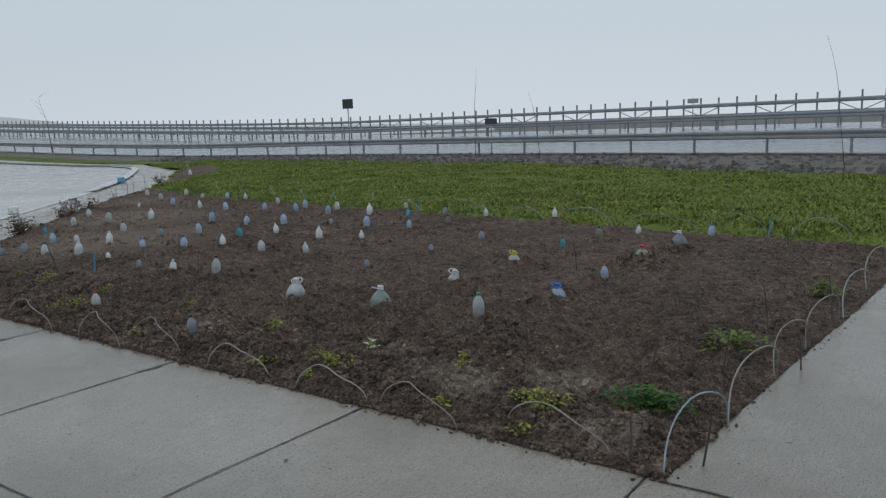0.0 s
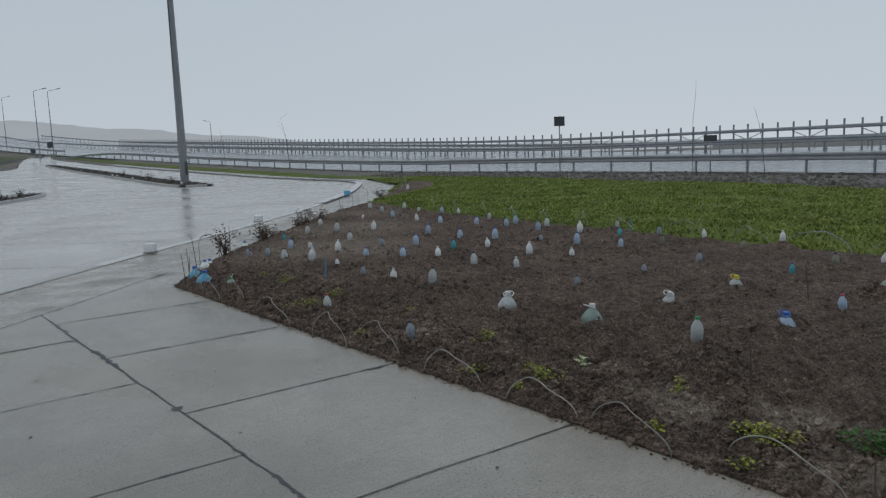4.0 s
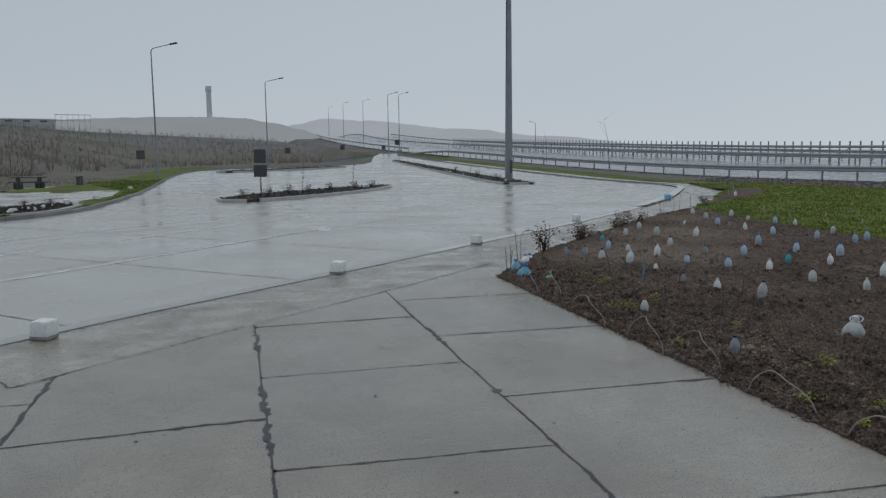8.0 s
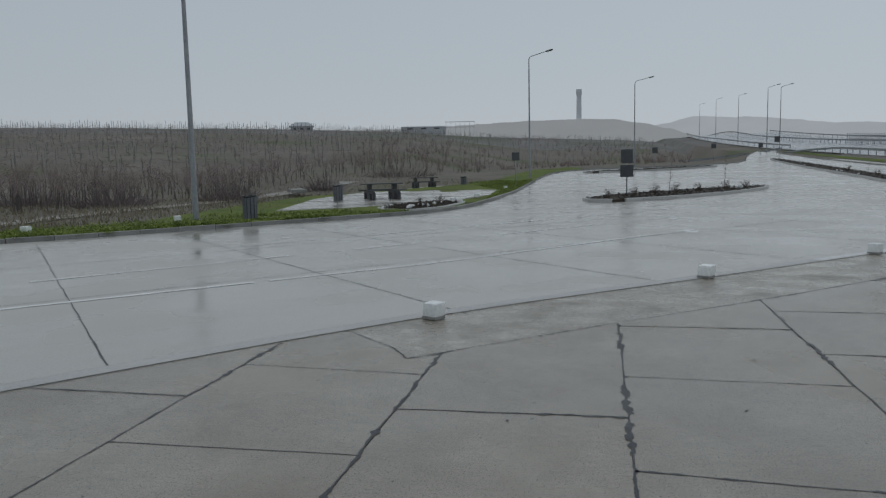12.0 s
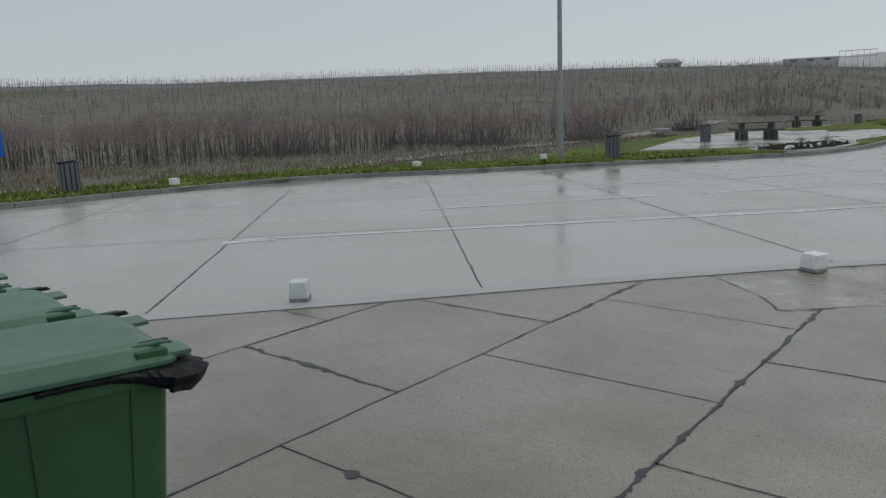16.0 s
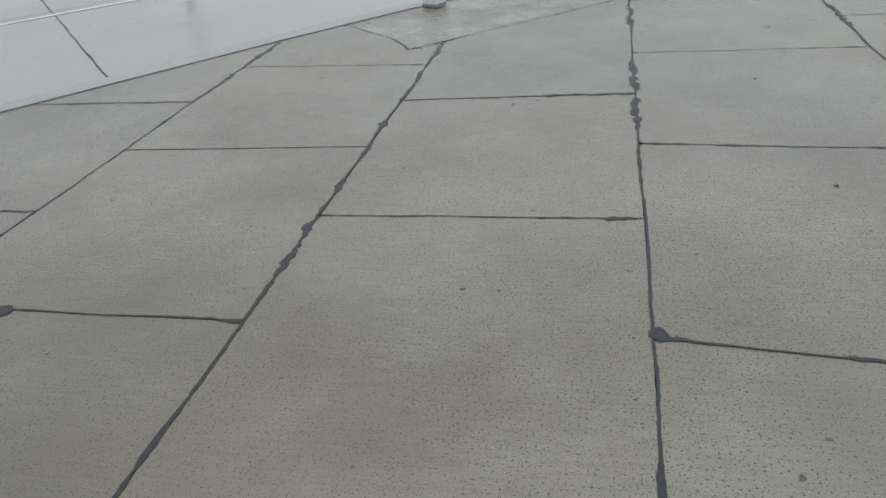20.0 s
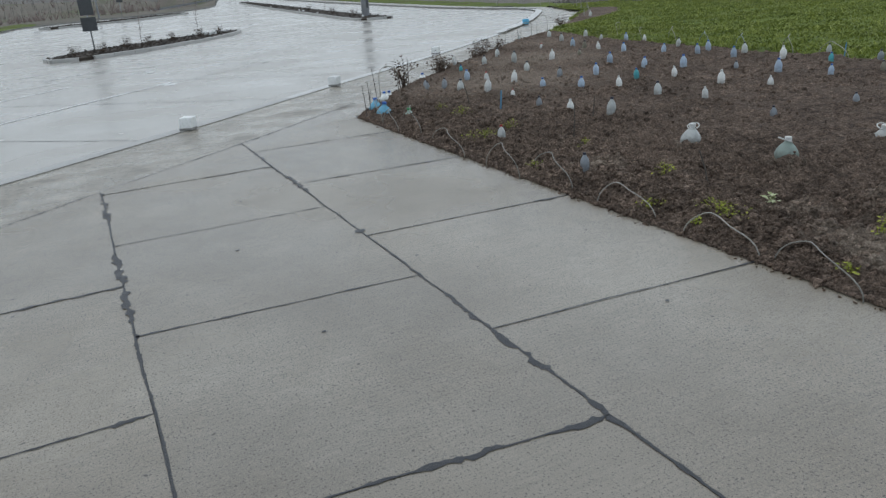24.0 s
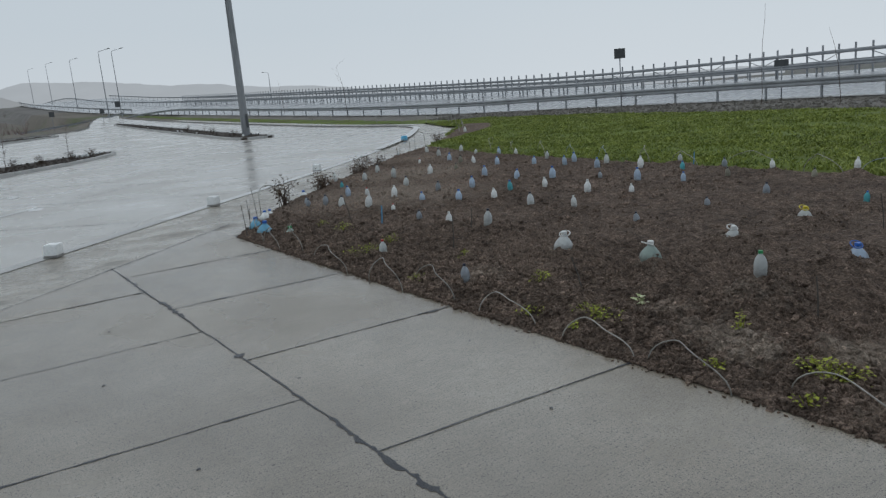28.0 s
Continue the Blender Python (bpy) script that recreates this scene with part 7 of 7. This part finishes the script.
while len(spots) < 30000:
    yaw, r = rng.uniform(95, 170), 20 + 50 * rng.random() ** 1.4
    x, y = polar(r, yaw)
    if y > kerb_y(x) - 2.6 or noise.noise((x * 0.3, y * 0.3, 20)) < rng.uniform(-0.7, 0.2):
        continue
    spots.append((x, y, max(0.0, land(x, y)), rng.uniform(0.06, 0.18), rng.uniform(0.012, 0.025)))
blade_mesh("dead_grass", spots, DEAD, "flattened straw-coloured grass on the field", "grass", 1.1)


def bramble(yaw, r, wide, high, seed):
    rg = random.Random(seed)
    x, y = polar(r, yaw)
    root = thing("bramble", Matrix.Translation((x, y, max(0, land(x, y)))), "dense dark leafless bramble thicket in the field", "bush", "brambles in the field")
    s = Sticks()
    for _ in range(380):
        a, d = rg.uniform(0, 6.28), rg.random() ** 0.5
        top = high * (1 - d * d) * rg.uniform(0.3, 1.0) + 0.15
        bx, by = wide * d * math.cos(a), wide * d * math.sin(a)
        s.add((bx * 0.8, by * 0.8, 0), (bx + rg.gauss(0, 0.25), by + rg.gauss(0, 0.25), top), 0.012, 0.006)
    ob = new("thicket", s.mesh("thicket", BRAMBLE))
    ob.parent = root


for k, (yaw, r, w, h) in enumerate(((105, 66, 3.6, 1.7), (118, 44, 2.0, 1.6), (126, 41, 2.4, 1.6), (141, 38, 2.6, 1.8), (111, 52, 1.5, 1.2), (131, 46, 2.5, 1.7))):
    bramble(yaw, r, w, h, k)

# a low concrete slab lying in the field, small fruit trees on the islands, whips by the rail
slab_ob = thing("concrete_slab", pose(*polar(47, 113), 0.25, 0, 0, 30), "low weathered concrete slab lying in the field", "slab")
bm = bmesh.new()
box(bm, 0, 0, 0.1, 2.3, 0.9, 0.2, bevel=0.03)
part("block", bm, KERB, slab_ob)


def whip(x, y, z, high, lean, label="tall thin bare whip of a tree", r=0.02, twigs=14, seed=0):
    rg = random.Random(seed)
    root = thing("whip_tree", Matrix.Translation((x, y, z)), label, "tree", "bare young trees")
    t, c = Sticks(), Sticks()
    prev = Vector((0, 0, -0.1))
    for k in range(8):
        f = (k + 1) / 8
        p = Vector((lean[0] * f * f + rg.gauss(0, 0.006 * high), lean[1] * f * f + rg.gauss(0, 0.006 * high), high * f))
        t.add(prev, p, r * (1 - 0.8 * (f - 0.125)), r * (1 - 0.8 * f))
        if f > 0.35:
            for _ in range(twigs // 6):
                c.add(p, p + Vector((rg.gauss(0, 0.10 * high), rg.gauss(0, 0.10 * high), rg.uniform(0.04, 0.16) * high)), r * 0.35, r * 0.15)
        prev = p
    ob = new("trunk", t.mesh("trunk", TWIG))
    ob.parent = root
    ob = new("crown", c.mesh("crown", HAZE_TWIG))
    ob.parent = root


whip(-1.98, 18.3, 0.05, 3.2, (-0.4, 0), seed=1, twigs=4, r=0.012)
whip(-18.8, 30.4, 0.1, 4.2, (0.25, 0), seed=2, twigs=4, r=0.02)
whip(-14.4, 28.4, 0.1, 2.8, (-0.45, 0), seed=3, twigs=4, r=0.018)
whip(-62.0, 33.4, 0.8, 4.4, (-1.2, 0), seed=4, twigs=10, r=0.03)
whip(-76.0, 33.4, 1.4, 3.0, (-0.8, 0), seed=5, twigs=10, r=0.03)
for k, (x, y, h) in enumerate(((-36.2, 3.1, 1.9), (-40.5, 6.2, 1.7), (-60.0, 19.3, 0.8))):
    whip(x, y, 0.1 + rise(x), h, (0.1, 0.1), "small bare fruit tree planted on an island" if h > 1 else "short pruned rose stem on an island", 0.018, 24, 20 + k)
for k, (x, y, h) in enumerate(((-27.0, -9.9, 0.9), (-23.0, -13.6, 1.0), (-24.5, -13.0, 0.7))):
    whip(x, y, 0.1, h, (0.25, -0.1), "broken bare sapling on the verge", 0.015, 12, 40 + k)
stones = []
for _ in range(30):
    k = rng.choice(((-44, 7.2, -46, 8.7), (-46, 17.8, -100, 21.8), (-26.8, -7.0, -31.0, -6.5)))
    f = rng.random()
    sx = k[0] + f * (k[2] - k[0]) + rng.gauss(0, 0.3)
    stones.append((sx, k[1] + f * (k[3] - k[1]) + rng.gauss(0, 0.3), 0.16 + rise(sx), rng.uniform(0.06, 0.12)))
me = lump_mesh(stones)
me.materials.append(WHITE)
tagged(new("white_stones", me), "white-painted stones on the planting islands", "stones", kind="stuff")

# ---- far things on the skyline ----
FAR_WALL = surface("pale_weathered_render", (0.42, 0.43, 0.44), (0.58, 0.59, 0.6), 2, 0.3, (0.8, 0.95), 0.1)
# roof paled towards the sky, distance haze painted in
FAR_ROOF = surface("hazed_grey_roof", (0.38, 0.4, 0.41), (0.5, 0.51, 0.52), 2, 0.3, (0.6, 0.9), 0.1)


def tower():
    # near-white concrete colour stands for the tower fading in fog
    pale = surface("hazed_tower_concrete", (0.62, 0.64, 0.66), (0.8, 0.81, 0.82), 1, 0.3, (0.8, 0.95), 0.1)
    x, y = polar(680, 91.3)
    root = thing("tower", Matrix.LocRotScale((x, y, 40.6), None, (1.31, 1.31, 1.31)), "tall slender concrete tower on the hill", "tower")
    bm = bmesh.new()
    loft(bm, [round_rect(-1.9, 1.9, -1.9, 1.9, 0.4, -36), round_rect(-1.6, 1.6, -1.6, 1.6, 0.4, 17)])
    part("shaft", bm, pale, root)
    bm = bmesh.new()
    loft(bm, [round_rect(-1.9, 1.9, -1.9, 1.9, 0.4, 17), round_rect(-1.9, 1.9, -1.9, 1.9, 0.4, 20.5)])
    part("head", bm, pale, root)
    return root


tower()


def shed(r, yaw, z, sx, sy, h, roof, label, aim):
    x, y = polar(r, yaw)
    root = thing("farm_building", pose(x, y, z, 0, 0, aim), label, "building")
    bm = bmesh.new()
    box(bm, 0, 0, h / 2 - 4, sx, sy, h + 8)
    part("wall", bm, FAR_WALL, root)
    bm = bmesh.new()
    loft(bm, [[(-sx / 2 - 0.4, -sy / 2 - 0.4, h), (sx / 2 + 0.4, -sy / 2 - 0.4, h), (sx / 2 + 0.4, sy / 2 + 0.4, h), (-sx / 2 - 0.4, sy / 2 + 0.4, h)],
              [(-sx / 2 + roof, -0.1, h + roof), (sx / 2 - roof, -0.1, h + roof), (sx / 2 - roof, 0.1, h + roof), (-sx / 2 + roof, 0.1, h + roof)]])
    part("roof", bm, FAR_ROOF, root)
    for k in range(3):
        bm = bmesh.new()
        box(bm, (-0.3 + 0.3 * k) * sx, -sy / 2 - 0.03, h * 0.5, sx * 0.12, 0.1, h * 0.4)
        part("window", bm, SIGN_BACK, root)


shed(275, 112.3, 15.3, 8, 7, 1.8, 1.6, "small hip-roofed farmhouse on the crest", 112)
shed(425, 103.1, 22.4, 25, 9, 1.7, 0.7, "long low farm shed on the crest", 103)
frame_x, frame_y = polar(400, 100.3)
rack = thing("sign_frame", pose(frame_x, frame_y, 21.0, 0, 0, 100), "pale lattice roof sign frame far away", "sign frame")
for k in range(7):
    bm = bmesh.new()
    box(bm, -7.5 + 2.5 * k, 0, -0.65, 0.16, 0.16, 10.7)
    part("upright", bm, FAR_WALL, rack)
for z in (1.6, 4.4):
    bm = bmesh.new()
    box(bm, 0, 0, z, 15.6, 0.2, 0.26)
    part("rail", bm, FAR_WALL, rack)

# ---- the hills beyond, a plain distance: glowing sheets with mist in their colour ----
def backdrop(name, r, az, tops, shade, label):
    m = bpy.data.materials.new(name)
    m.use_nodes = True
    nt = m.node_tree
    nt.nodes.clear()
    # emission only: each hill glows evenly in its hazed shade
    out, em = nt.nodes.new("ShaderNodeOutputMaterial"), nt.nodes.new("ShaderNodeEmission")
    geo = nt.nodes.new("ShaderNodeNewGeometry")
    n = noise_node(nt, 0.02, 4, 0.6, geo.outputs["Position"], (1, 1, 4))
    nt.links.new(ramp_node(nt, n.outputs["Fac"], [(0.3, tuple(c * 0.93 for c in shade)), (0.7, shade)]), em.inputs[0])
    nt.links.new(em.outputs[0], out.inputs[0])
    bm = bmesh.new()
    prev = None
    k = 240
    for i in range(k + 1):
        yaw = az[0] + (az[1] - az[0]) * i / k
        for (a0, e0), (a1, e1) in zip(tops, tops[1:]):
            if a0 <= yaw <= a1:
                f = (yaw - a0) / (a1 - a0)
                f = f * f * (3 - 2 * f)
                top = e0 + (e1 - e0) * f
        top += 0.0012 * noise.noise((yaw * 0.9, 0, 3)) + 0.0006 * noise.noise((yaw * 5, 0, 3))
        x, y = polar(r, yaw)
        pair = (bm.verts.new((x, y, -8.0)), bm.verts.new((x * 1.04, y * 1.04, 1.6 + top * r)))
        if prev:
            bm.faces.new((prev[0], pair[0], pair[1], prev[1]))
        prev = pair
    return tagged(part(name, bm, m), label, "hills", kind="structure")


backdrop("backdrop_hill_west", 640, (81, 124), ((81, 0.012), (82.5, 0.026), (83.6, 0.0375), (84.9, 0.0455), (86.9, 0.0533), (88.9, 0.0595), (91.2, 0.0610), (95, 0.0605), (98, 0.0585), (101.3, 0.0560), (104.6, 0.0535), (112, 0.05), (124, 0.045)), (0.225, 0.245, 0.262), "self-lit grey backdrop hill with painted mist, carrying the tower")
backdrop("backdrop_hill_north", 900, (30, 88), ((30, 0.004), (45, 0.008), (58, 0.018), (66, 0.032), (73, 0.044), (80, 0.056), (83, 0.059), (85, 0.052), (88, 0.03)), (0.295, 0.325, 0.355), "self-lit pale backdrop hill with painted mist, behind the motorway")
